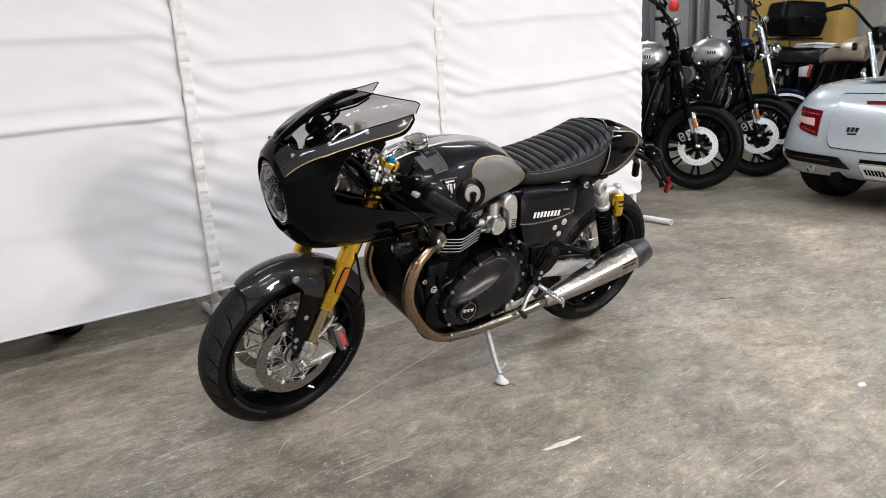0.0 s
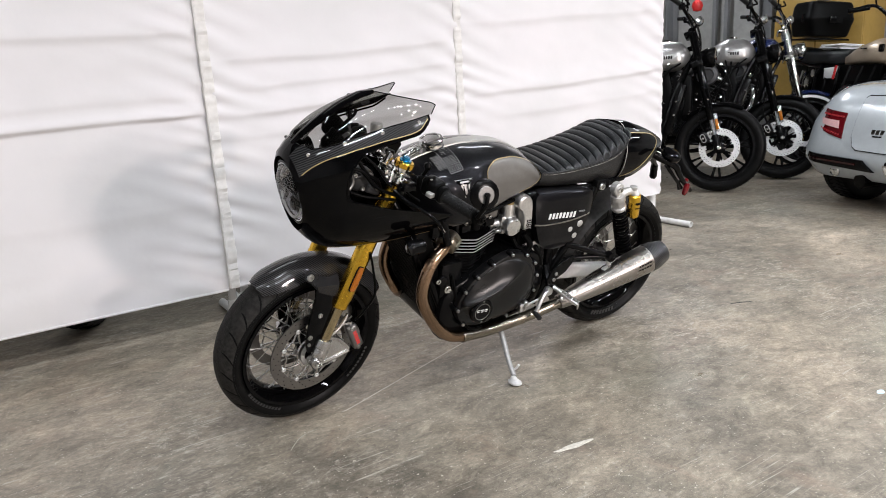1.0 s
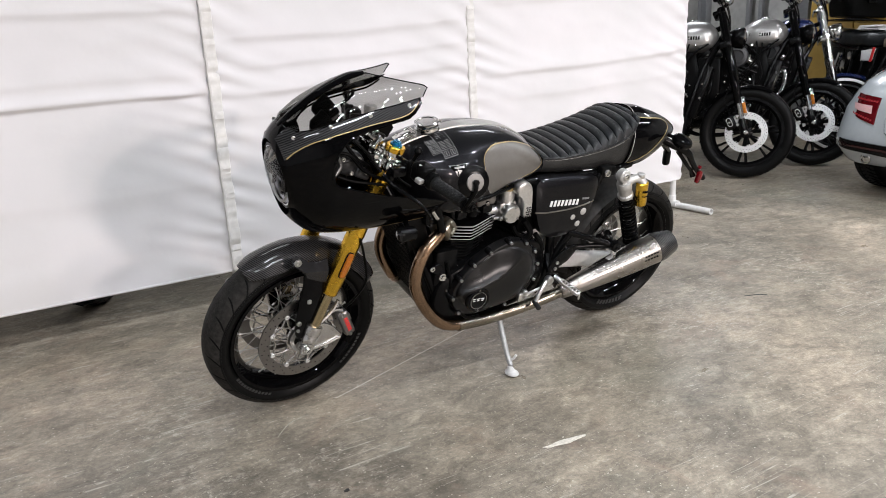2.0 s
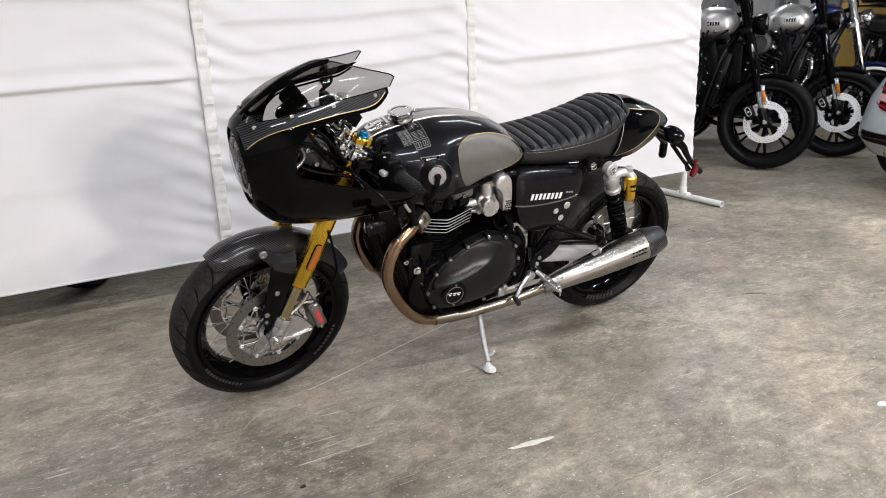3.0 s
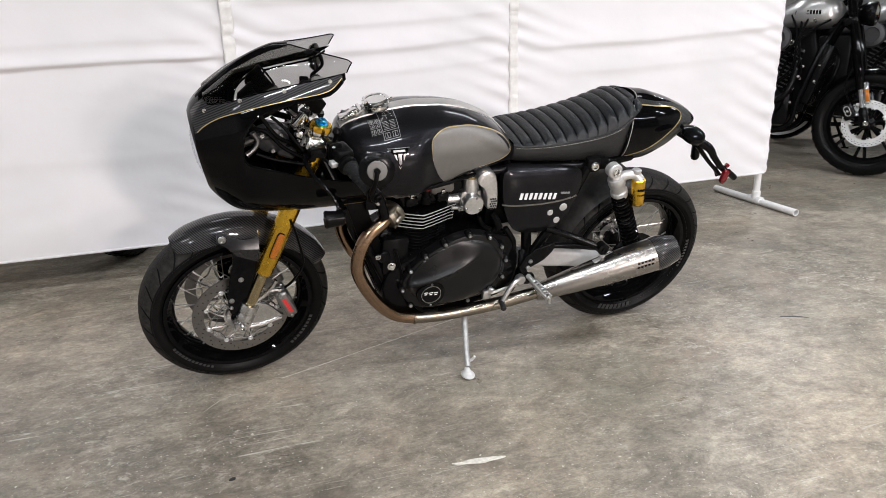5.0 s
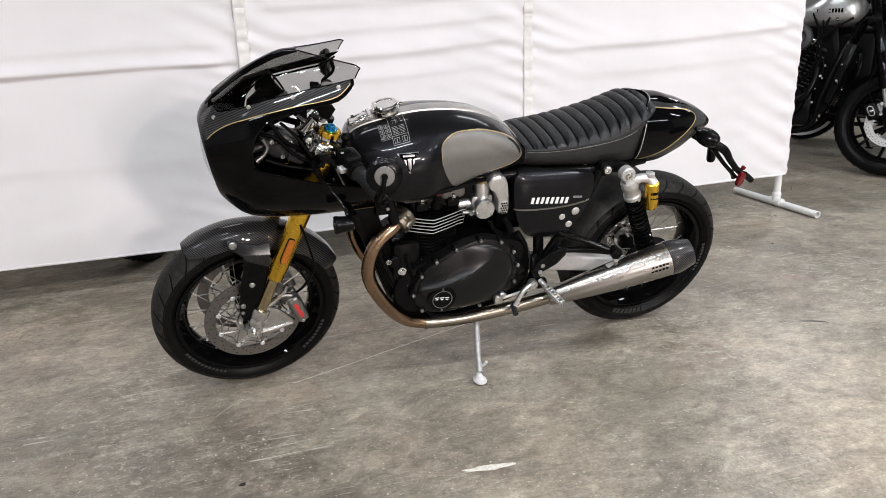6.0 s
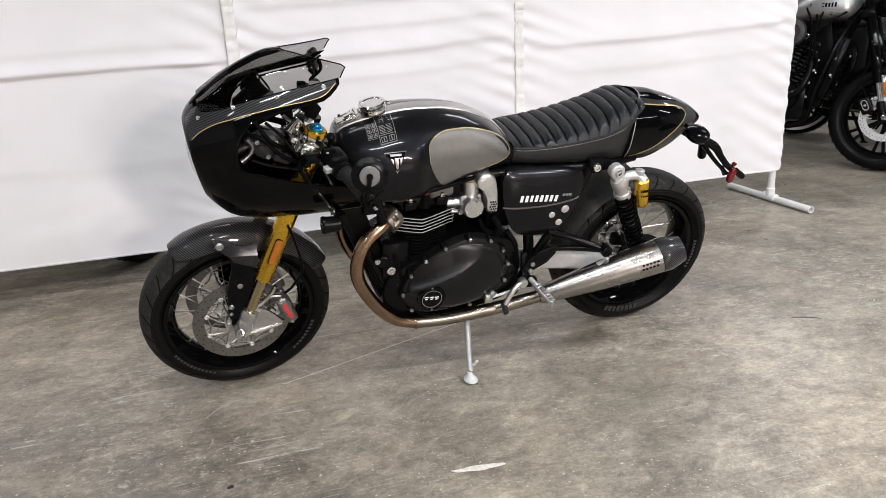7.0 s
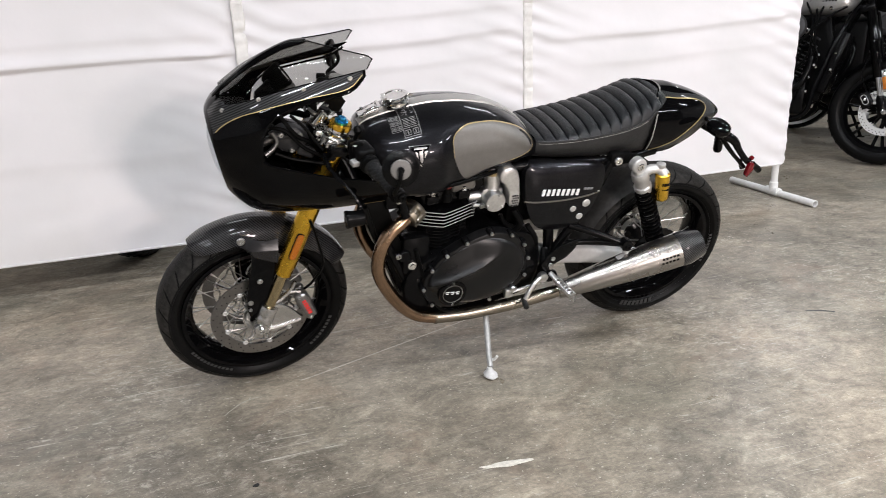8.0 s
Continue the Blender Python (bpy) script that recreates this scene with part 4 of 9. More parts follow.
    for q in (-0.044, 0.044):
        box(bm, at(-0.004, 0.112, q), (0.030, 0.024, 0.020), m, 0.007)
    box(bm, at(0.016, 0.112, 0.018), (0.012, 0.022, 0.030), m, 0.005)
    cal = part("brake_calliper", bm, CALGREY, bike, "grey radial brake calliper with red mark", STEER)
    bm = bm_()
    for k in range(6):
        box(bm, at(0.001, 0.1272, (k - 2.5) * 0.0105), (0.013, 0.0016, 0.0072), m, 0)
    part("lettering", bm, RED_INK, cal, "", STEER)
    bm = bm_()
    for q in (-0.046, 0.046):
        bolt(bm, at(-0.004, 0.123, q), (0, s, 0), 0.0065, 0.007)
    part("calliper_bolt", bm, STEEL, cal, "", STEER)
# amber reflector on the leg
bm = bm_()
c = fork_foot(-1) + UP * 0.266 + V((-0.006, -0.0262, 0))
out = []
for k in range(28):
    a = 2 * math.pi * k / 28
    out.append((math.copysign(abs(math.cos(a)) ** 0.4, math.cos(a)), math.copysign(abs(math.sin(a)) ** 0.4, math.sin(a))))
X, Z = V((math.cos(RAKE), 0, -math.sin(RAKE))), UP
ring = lambda f, y: [c + X * (0.0105 * px * f) + Z * (0.043 * pz * f) + V((0, y, 0)) for px, pz in out]
loft(bm, [ring(1, 0.006), ring(1, -0.006), ring(0.85, -0.0085), ring(0.3, -0.009)])
refl = part("reflector", bm, AMBER, bike, "amber fork reflector", STEER)
bm = bm_()
loft(bm, [ring(1.0, 0.012), ring(1.07, 0.010), ring(1.07, -0.002), ring(1.02, -0.0035)])
part("reflector_bezel", bm, MATT, refl, "", STEER)
# black carrier plates from mudguard to axle
for s in (-1, 1):
    bm = bm_()
    plate(bm, [(-1.428, 0.560), (-1.400, 0.560), (-1.362, 0.540), (-1.352, 0.500), (-1.376, 0.44), (-1.392, 0.36), (-1.415, 0.320), (-1.448, 0.322), (-1.456, 0.350), (-1.453, 0.412), (-1.441, 0.474), (-1.429, 0.523)], s * 0.098, s * 0.106, 0.002, 0.002, 2)
    brk = part("mudguard_bracket", bm, BLACK, bike, "gloss black mudguard bracket", STEER)
    bm = bm_()
    if s > 0:
        continue
    # a folded wing: an upper face that tilts to the ceiling and a lower one that turns under
    wing = [((-1.466, 0.626), (-1.470, 0.612), (-1.467, 0.606)), ((-1.450, 0.630), (-1.448, 0.594), (-1.446, 0.587)), ((-1.408, 0.600), (-1.430, 0.578), (-1.419, 0.550)),
            ((-1.379, 0.590), (-1.390, 0.571), (-1.390, 0.533)), ((-1.346, 0.594), (-1.350, 0.564), (-1.352, 0.514))]
    loft(bm, [[V((a[0], s * 0.094, a[1])), V((b[0], s * 0.113, b[1] + 0.003)), V((b[0], s * 0.1145, b[1])), V((c[0], s * 0.107, c[1])), V((c[0], s * 0.102, c[1])), V((b[0], s * 0.104, b[1])), V((a[0], s * 0.089, a[1]))] for a, b, c in wing])
    part("bracket_arm", bm, MOULDED, brk, "gloss black bracket arm", STEER, sharp=25)
    bm = bm_()
    for x, z in ((-1.411, 0.460), (-1.445, 0.385), (-1.448, 0.358)):
        bolt(bm, V((x, s * 0.106, z)), (0, s, 0), 0.0085 if z > 0.37 else 0.006, 0.006)
    bolt(bm, V((-1.453, s * 0.108, 0.616)), (0, s, 0), 0.012, 0.007)
    part("bracket_bolt", bm, STEEL, brk, "", STEER)
# carbon mudguard
bm = bm_()
rows_o, rows_i = [], []
for i in range(41):
    u = i / 40
    a = radians(123 - 98 * u)
    wd = 0.068 * (1 - 0.35 * max(0, 1 - u * 9) ** 2 - 0.30 * max(0, (u - 0.9) * 10) ** 2)
    dep = 0.040 * (1 - 0.45 * max(0, 1 - u * 6)) + 0.018 * math.exp(-(((u - 0.55) / 0.18) ** 2))
    for rows, t in ((rows_o, 0.0), (rows_i, -0.004)):
        row = []
        for k in range(17):
            v = k / 8 - 1
            rr = 0.3175 + t + 0.008 * (1 - v * v) - dep * abs(v) ** 3.2
            row.append(FA + V((math.cos(a) * rr, v * (wd + t), math.sin(a) * rr)))
        rows.append(row)
o, i_ = loft(bm, rows_o, False, False), loft(bm, rows_i, False, False)
for a, b in ((o[0], i_[0]), (o[-1], i_[-1])):
    for k in range(16):
        bm.faces.new((a[k], a[k + 1], b[k + 1], b[k]))
for k in (0, 16):
    for j in range(40):
        bm.faces.new((o[j][k], o[j + 1][k], i_[j + 1][k], i_[j][k]))
part("front_mudguard", bm, CARBON, bike, "glossy carbon fibre front mudguard", STEER)
# yokes and stem
bm = bm_()
for q, t in ((0.42, 0.030), (0.60, 0.024)):
    for s in (-1, 1):
        p = fork_foot(s) + UP * q
        lathe(bm, [(0.036, -t / 2), (0.038, -t / 2 + 0.003), (0.038, t / 2 - 0.003), (0.036, t / 2)], p, UP, 20)
    p = (fork_foot(-1) + fork_foot(1)) / 2 + UP * q + V((0.02, 0, 0))
    box(bm, p, (0.075, 0.16, t), Matrix.Rotation(RAKE, 4, "Y"), 0.01)
part("fork_yoke", bm, SATIN, bike, "", STEER)
bm = bm_()
tube(bm, [fork_foot(-1) + UP * 0.36 + V((0, -0.03, 0)), V((-1.24, -0.135, 0.60)), V((-1.225, -0.135, 0.50)), V((-1.255, -0.12, 0.43)), V((-1.28, -0.11, 0.40))], 0.0042, 8)
part("brake_hose", bm, MATT, bike, "", STEER)
bm = bm_()
tube(bm, [fork_foot(1) + UP * 0.36 + V((-0.02, 0, 0)), V((-1.31, 0.06, 0.655)), V((-1.28, 0.0, 0.66)), V((-1.25, -0.06, 0.67))], 0.004, 8)
part("brake_hose", bm, MATT, bike, "", STEER)

# ---------- fairing ----------
FW = key((-1.52, 0.100), (-1.503, 0.132), (-1.475, 0.155), (-1.44, 0.180), (-1.385, 0.207), (-1.30, 0.218), (-1.20, 0.216), (-1.05, 0.200), (-0.88, 0.180))
FT = key((-1.52, 0.950), (-1.503, 0.982), (-1.47, 1.020), (-1.44, 1.042), (-1.377, 1.066), (-1.267, 1.096), (-1.146, 1.130), (-1.05, 1.150))
FB = key((-1.52, 0.755), (-1.503, 0.728), (-1.475, 0.704), (-1.44, 0.686), (-1.38, 0.675), (-1.30, 0.668), (-1.20, 0.664), (-1.05, 0.664), (-0.88, 0.676))
FU = key((-1.51, 2.0), (-1.45, 2.4), (-1.38, 3.0), (-0.9, 3.0))
FL = key((-1.51, 2.0), (-1.2, 2.1), (-0.9, 2.5))
FZC = 0.858
fair_y = lambda x, z: sup(x, z, FW(x), FT(x), FZC, FB(x), FU(x), FL(x))
NOSE = lambda x, z: x + 0.018 * max(0.0, min(1.0, (-1.33 - x) / 0.18)) - 0.17 * (z - FZC) * max(0.0, min(1.0, (-1.40 - x) / 0.10))
TOPE = key((-1.475, 1.008), (-1.44, 1.021), (-1.377, 1.045), (-1.267, 1.071), (-1.146, 1.094), (-1.104, 1.101))
OPT = key((-1.3872, 0.907), (-1.386, 0.928), (-1.379, 0.955), (-1.363, 0.984), (-1.337, 1.009), (-1.302, 1.024), (-1.252, 1.035), (-1.196, 1.046), (-1.151, 1.054), (-1.121, 1.073), (-1.107, 1.087))
OPB = key((-1.3872, 0.907), (-1.383, 0.893), (-1.369, 0.881), (-1.332, 0.870), (-1.272, 0.850), (-1.202, 0.829), (-1.122, 0.806), (-1.030, 0.776), (-0.960, 0.752), (-0.895, 0.728))
BOT = key((-1.510, 0.7510), (-1.497, 0.7330), (-1.475, 0.7110), (-1.440, 0.6910), (-1.380, 0.6800), (-1.300, 0.6760), (-1.200, 0.6740), (-1.100, 0.6750), (-1.000, 0.6820), (-0.940, 0.6990), (-0.895, 0.7160))


def shell(xs, lo, hi, side, n=14, out=0.0):
    rows = []
    for x in xs:
        a, b = lo(x), hi(x)
        row = []
        for k in range(n + 1):
            # steps by angle, so that rounded ends stay round
            f = k / n
            z = a + (b - a) * f
            row.append(V((NOSE(x, z), side * (fair_y(x, z) + out), z)))
        rows.append(row)
    return rows


def thick(bm, rows, t, mat=0):
    """Close a sheet of points into a wall t thick, towards the middle of the bike."""
    o = loft(bm, rows, False, False, mat)
    inn = []
    for r in rows:
        inn.append([V((p.x + 0.3 * t, p.y - math.copysign(min(t, abs(p.y)), p.y), p.z)) for p in r])
    q = loft(bm, inn, False, False, mat)
    n, m = len(rows), len(rows[0])
    for a, b in ((0, None), (n - 1, None)):
        for k in range(m - 1):
            bm.faces.new((o[a][k], o[a][k + 1], q[a][k + 1], q[a][k])).material_index = mat
    for k in (0, m - 1):
        for j in range(n - 1):
            bm.faces.new((o[j][k], o[j + 1][k], q[j + 1][k], q[j][k])).material_index = mat


def steps(a, b, n, ease=False):
    return [a + (b - a) * ((1 - math.cos(math.pi / 2 * k / n)) if ease else k / n) for k in range(n + 1)]


bm = bm_()
for side in (-1, 1):
    # nose, wrapped round from the belly to the crown by angle
    rows = []
    for x in steps(-1.51, -1.386, 16):
        top = min(TOPE(x), FT(x)) if x > -1.468 else FT(x)
        row = []
        for k in range(33):
            a = -math.pi / 2 * 0.96 + (math.pi * 0.98) * k / 32
            e = FU(x) if a > 0 else FL(x)
            s, cq = math.sin(a), abs(math.cos(a))
            z = FZC + math.copysign(abs(s) ** (2 / e), s) * (FT(x) - FZC if s > 0 else FZC - FB(x))
            z = min(z, top)
            row.append(V((NOSE(x, z), side * sup(x, z, FW(x), FT(x), FZC, FB(x), e), z)))
        rows.append(row)
    thick(bm, rows, 0.003)
    thick(bm, shell(steps(-1.387, -0.895, 40, True), BOT, OPB, side), 0.004)
    # the opening on the brake side is cut a little higher
    high = OPT if side < 0 else lambda x: OPT(x) + 0.012 * min(1.0, (x + 1.387) / 0.02)
    thick(bm, shell(steps(-1.387, -1.104, 34, True), high, TOPE, side), 0.004)
fairing = part("fairing", bm, BLACK, bike, "gloss black bullet half fairing")
# carbon upper cowl, laid on the shell above the gold line
GOLDLINE = key((-1.499, 0.938), (-1.475, 0.964), (-1.440, 0.992), (-1.405, 1.011), (-1.370, 1.0225), (-1.328, 1.032), (-1.262, 1.045), (-1.205, 1.0535), (-1.172, 1.059), (-1.148, 1.066), (-1.132, 1.076), (-1.120, 1.086))
for side in (-1, 1):
    bm = bm_()
    loft(bm, shell(steps(-1.498, -1.112, 44), lambda x: GOLDLINE(x), lambda x: max(GOLDLINE(x) + 0.002, (TOPE(x) if x > -1.462 else FT(x) - 0.004) - 0.001), side, 8, 0.0022), False, False)
    part("carbon_cowl", bm, CARBON_COARSE, fairing, "striped carbon fibre upper cowl")
    bm = bm_()
    ribbon(bm, fair_y, [(x, GOLDLINE(x)) for x in steps(-1.492, -1.122, 36)] + [(-1.114, 1.092)], 0.0018, 0.0034, 2, side)
    bmesh.ops.transform(bm, matrix=Matrix(), verts=bm.verts)
    for v in bm.verts:
        v.co.x = NOSE(v.co.x, v.co.z)
    part("pinstripe", bm, PINSTRIPE, fairing, "thin gold pinstripe")
    bm = bm_()
    ribbon(bm, fair_y, [(x, BOT(x) + 0.016) for x in steps(-1.40, -0.90, 14)], 0.0022, 0.0016, 3, side)
    part("pinstripe", bm, PINSTRIPE, fairing, "thin gold pinstripe")
    # screws along the cowl
    bm = bm_()
    for x, z in ((-1.464, 1.001), (-1.382, 1.040), (-1.265, 1.064), (-1.146, 1.085)):
        bolt(bm, V((NOSE(x, z), side * (fair_y(x, z) + 0.002), z)), (0, side, 0.25), 0.0058, 0.004)
    part("cowl_screw", bm, STEEL, fairing)
# rolled edge of the opening
for side in (-1, 1):
    bm = bm_()
    path = [V((x, side * fair_y(x, OPB(x)), OPB(x))) for x in steps(-1.387, -0.96, 22, True)][::-1] + [V((x, side * fair_y(x, OPT(x)), OPT(x))) for x in steps(-1.387, -1.112, 22, True)][1:]
    tube(bm, path, 0.003, 6, 1, False)
    part("rolled_edge", bm, BLACK, fairing)
# screen: black spine, smoked sides, two swept tips
SPW = key((-1.485, 0.011), (-1.46, 0.021), (-1.40, 0.028), (-1.30, 0.030), (-1.262, 0.029), (-1.246, 0.024), (-1.236, 0.015))
SPZ = key((-1.485, 1.012), (-1.44, 1.050), (-1.40, 1.081), (-1.345, 1.115), (-1.282, 1.142), (-1.236, 1.152))
bm = bm_()
rows = []
for x in steps(-1.485, -1.236, 32):
    w = SPW(x)
    thin = min(1.0, (-1.226 - x) / 0.05, (x + 1.495) / 0.03)
    rows.append([V((x, w * v, SPZ(x) + (0.001 + 0.007 * (1 - v * v)) * thin)) for v in [k / 6 - 1 for k in range(13)]])
low = [[p - V((0, 0, 0.004)) for p in r] for r in rows]
for r, l_ in zip(rows, low):
    r.insert(0, l_[0]), r.append(l_[-1])
loft(bm, rows, False, False)
part("screen_spine", bm, BLACK, fairing, "gloss black spine of the screen")
for side in (-1, 1):
    bm = bm_()
    rows = []
    for x in steps(-1.466, -1.086, 44):
        xb = min(x, -1.110)
        y0, z0 = fair_y(xb, TOPE(xb)), TOPE(xb)
        f = max(0.0, (x + 1.110) / 0.024)
        y0, z0 = y0 + (0.156 - y0) * f, z0 + (1.104 - z0) * f**1.4
        g = max(0.0, (x + 1.236) / 0.150)
        w, zs = SPW(x) + (0.152 - 0.016) * g, SPZ(x) + (1.135 - 1.152) * g - 0.001 * math.sin(math.pi * g) - 0.006 * max(0.0, (x + 1.100) / 0.014) ** 2
        row = []
        for k in range(11):
            q = k / 10
            b = 0.010 * math.sin(math.pi * q) * (1 - f)
            row.append(V((x - 0.015 * f * (1 - q) ** 0.8, side * (y0 + (w - y0) * q + b), z0 + (zs - z0) * q + b)))
        rows.append(row)
    loft(bm, rows, False, False)
    pane = part("screen_side", bm, SMOKE, fairing, "smoked clear side of the screen")
    bm = bm_()
    tube(bm, [r[-1] for r in rows[26:]] + rows[-1][::-1][1:], 0.0017, 6, 1, False)
    part("screen_trim", bm, MATT, pane)
    # black band inside the front of the window
    bm = bm_()
    loft(bm, [[p + V((0.002, -side * 0.002, -0.003)) for p in r] for r in rows[:3]], False, False)
    part("window_band", bm, BLACK, pane)
# headlight
HA = V((-math.cos(radians(9)), 0, -math.sin(radians(9))))
HC = V((-1.477, 0, FZC))
bm = bm_()
lathe(bm, [(0.088, -0.04), (0.099, -0.03), (0.1015, 0.000), (0.099, 0.009), (0.0925, 0.011), (0.088, 0.004), (0.086, -0.03)], HC, HA, 56, closed=True)
head = part("headlight", bm, SATIN, fairing, "round black headlight with clear lens")
bm = bm_()
lathe(bm, [(0.089, 0.004), (0.0905, 0.009), (0.0875, 0.009), (0.087, 0.003)], HC, HA, 56, closed=True)
part("bezel", bm, CHROME, head)
bm = bm_()
lathe(bm, [(0.0885, 0.004), (0.086, 0.012), (0.070, 0.021), (0.045, 0.028), (0.020, 0.031), (0, 0.0315)], HC, HA, 48, caps=False)
lens = part("lens", bm, CLEAR, head)
bm = bm_()
lathe(bm, [(0.088, 0.002), (0.070, -0.012), (0.045, -0.028), (0.012, -0.034), (0, -0.034)], HC, HA, 48, caps=False)
part("reflector_bowl", bm, BOWL, head)
bm = bm_()
for a, r in ((90, 0.045), (-90, 0.045), (0, 0.055), (180, 0.055)):
    q = HC + V((0, math.cos(radians(a)) * r, math.sin(radians(a)) * r))
    lathe(bm, [(0.016, -0.02), (0.019, -0.004), (0.016, 0.002), (0, 0.004)], q, HA, 16, caps=False)
box(bm, HC + HA * 0.002, (0.008, 0.165, 0.008), None, 0.002)
for s in (-1, 1):
    box(bm, HC + V((0, s * 0.03, 0.0)), (0.012, 0.006, 0.11), Matrix.Rotation(radians(s * 28), 4, "X"), 0.002)
part("lamp_body", bm, SATIN, head)
bm = bm_()
tube(bm, [HC + HA * 0.004 + V((0, math.cos(radians(a)) * 0.076, math.sin(radians(a)) * 0.076)) for a in range(20, 161, 10)], 0.004, 6, 1, False)
tube(bm, [HC + HA * 0.004 + V((0, math.cos(radians(a)) * 0.076, math.sin(radians(a)) * 0.076)) for a in range(200, 341, 10)], 0.004, 6, 1, False)
part("light_guide", bm, PALE, head)
# the cowl sits a little askew on its stays, towards the stand side
ASKEW = key((-1.52, 0.026), (-1.42, 0.040), (-1.25, 0.047), (-1.05, 0.040), (-0.88, 0.0))
for ob in [fairing] + list(fairing.children_recursive):
    rigid = ob.name.startswith(("headlight", "bezel", "lens", "reflector_bowl", "lamp_body", "light_guide"))
    for v in ob.data.vertices:
        w = FW(v.co.x)
        v.co.y -= 0.027 if rigid else ASKEW(v.co.x) * max(0.0, 1 + v.co.y / w)
# clocks and cowl stays behind the screen
for clock_at, r in ((V((-1.318, -0.010, 0.998)), 0.040), (V((-1.290, 0.050, 1.028)), 0.036)):
    bm = bm_()
    ax = V((0.80, 0, 0.60))
    lathe(bm, [(r * 0.65, -0.055), (r * 0.95, -0.042), (r, -0.008), (r * 1.05, 0.0), (r, 0.006), (r * 0.9, 0.002), (0, 0.001)], clock_at, ax, 28, caps=False)
    clock = part("instrument", bm, MATT, bike, "round black instrument behind the screen")
    bm = bm_()
    lathe(bm, [(r * 0.92, 0.003), (0.0, 0.004)], clock_at, ax, 24, caps=False)
    part("dial_glass", bm, GLOSSDARK, clock)
for s in (-1, 1):
    bm = bm_()
    tube(bm, [(-1.40, s * 0.10, 0.90), (-1.34, s * 0.09, 0.92), (-1.26, s * 0.05, 0.91), (-1.21, s * 0.02, 0.90)], 0.010, 8)
    part("fairing_stay", bm, SATIN, bike)
# pinched stay that carries the clocks
bm = bm_()
tube(bm, [(-1.345, -0.085, 1.015), (-1.322, -0.088, 1.030), (-1.300, -0.090, 1.012), (-1.285, -0.090, 0.985)], [0.005, 0.006, 0.006, 0.007], 8)
part("fairing_stay", bm, SATIN, bike, "black looped clock stay")
bm = bm_()
box(bm, (-1.30, 0, 0.965), (0.10, 0.16, 0.012), Matrix.Rotation(radians(-25), 4, "Y"), 0.004)
box(bm, (-1.40, -0.02, 0.86), (0.05, 0.16, 0.08), None, 0.015)
part("instrument_bracket", bm, SATIN, bike)
# cast stay and hoses that show in the opening
bm = bm_()
tube(bm, [(-1.352, -0.145, 0.945), (-1.340, -0.145, 0.920), (-1.350, -0.150, 0.900), (-1.372, -0.155, 0.885)], [0.008, 0.007, 0.0065, 0.008], 10)
tube(bm, [(-1.385, -0.12, 0.90), (-1.33, -0.12, 0.92), (-1.28, -0.11, 0.915)], [0.010, 0.013, 0.009], 10)
part("fairing_stay", bm, CALGREY, bike, "cast silver fairing stay")
bm = bm_()
tube(bm, [(-1.33, -0.13, 0.99), (-1.29, -0.14, 0.93), (-1.25, -0.13, 0.90), (-1.22, -0.10, 0.86)], 0.006, 8)
tube(bm, [(-1.34, -0.10, 0.87), (-1.28, -0.12, 0.88), (-1.22, -0.12, 0.905)], 0.005, 8)
tube(bm, [(-1.30, -0.06, 0.85), (-1.25, -0.10, 0.89), (-1.19, -0.12, 0.88)], 0.007, 8)
tube(bm, [(-1.35, -0.08, 0.94), (-1.31, -0.10, 0.90), (-1.30, -0.09, 0.84)], 0.006, 8)
part("wiring", bm, MATT, bike)
bm = bm_()
plate(bm, [(-1.340, 0.935), (-1.312, 0.948), (-1.270, 0.935), (-1.252, 0.905), (-1.268, 0.880), (-1.300, 0.868), (-1.330, 0.880), (-1.348, 0.905)], -0.095, -0.122, 0.006, 0.010, 3, 3)
tube(bm, [(-1.340, -0.128, 0.915), (-1.305, -0.134, 0.925), (-1.268, -0.130, 0.915)], [0.006, 0.008, 0.006], 8)
box(bm, (-1.262, -0.118, 0.872), (0.050, 0.034, 0.030), Matrix.Rotation(radians(24), 4, "Y"), 0.008, 3)
part("yoke_casting", bm, FINGREY, bike, "dark grey cast bracket inside the fairing")
bm = bm_()
for x, z, r in ((-1.326, 0.928, 0.007), (-1.276, 0.924, 0.006), (-1.300, 0.882, 0.007), (-1.252, 0.876, 0.006)):
    bolt(bm, V((x, -0.131, z)), (0, -1, 0.1), r, 0.007)
part("bracket_bolt", bm, STEEL, bike)
bm = bm_()
rod(bm, (-1.228, -0.165, 0.905), (-1.205, -0.150, 0.948), 0.0075, n=10)
rod(bm, (-1.246, -0.150, 0.958), (-1.214, -0.130, 0.985), 0.012, 0.010, 12)
box(bm, (-1.222, -0.125, 0.968), (0.042, 0.030, 0.026), Matrix.Rotation(radians(-28), 4, "Y"), 0.006, 3)
tube(bm, [(-1.252, -0.128, 0.996), (-1.236, -0.134, 0.982), (-1.212, -0.138, 0.975)], [0.006, 0.007, 0.006], 8)
part("bar_clamp", bm, CHROME, bike, "polished bar clamp behind the fairing")
bm = bm_()
tube(bm, [(-1.365, -0.135, 0.955), (-1.318, -0.150, 0.948), (-1.276, -0.150, 0.900), (-1.236, -0.150, 0.872), (-1.190, -0.150, 0.850)], 0.0055, 8)
tube(bm, [(-1.300, -0.140, 0.985), (-1.268, -0.152, 0.955), (-1.240, -0.160, 0.915), (-1.222, -0.170, 0.892)], 0.0045, 8)
tube(bm, [(-1.345, -0.140, 0.880), (-1.300, -0.146, 0.862), (-1.250, -0.150, 0.850), (-1.200, -0.152, 0.838)], 0.005, 8)
tube(bm, [(-1.215, -0.165, 0.940), (-1.188, -0.176, 0.905), (-1.170, -0.180, 0.868), (-1.128, -0.182, 0.835)], 0.0045, 8)
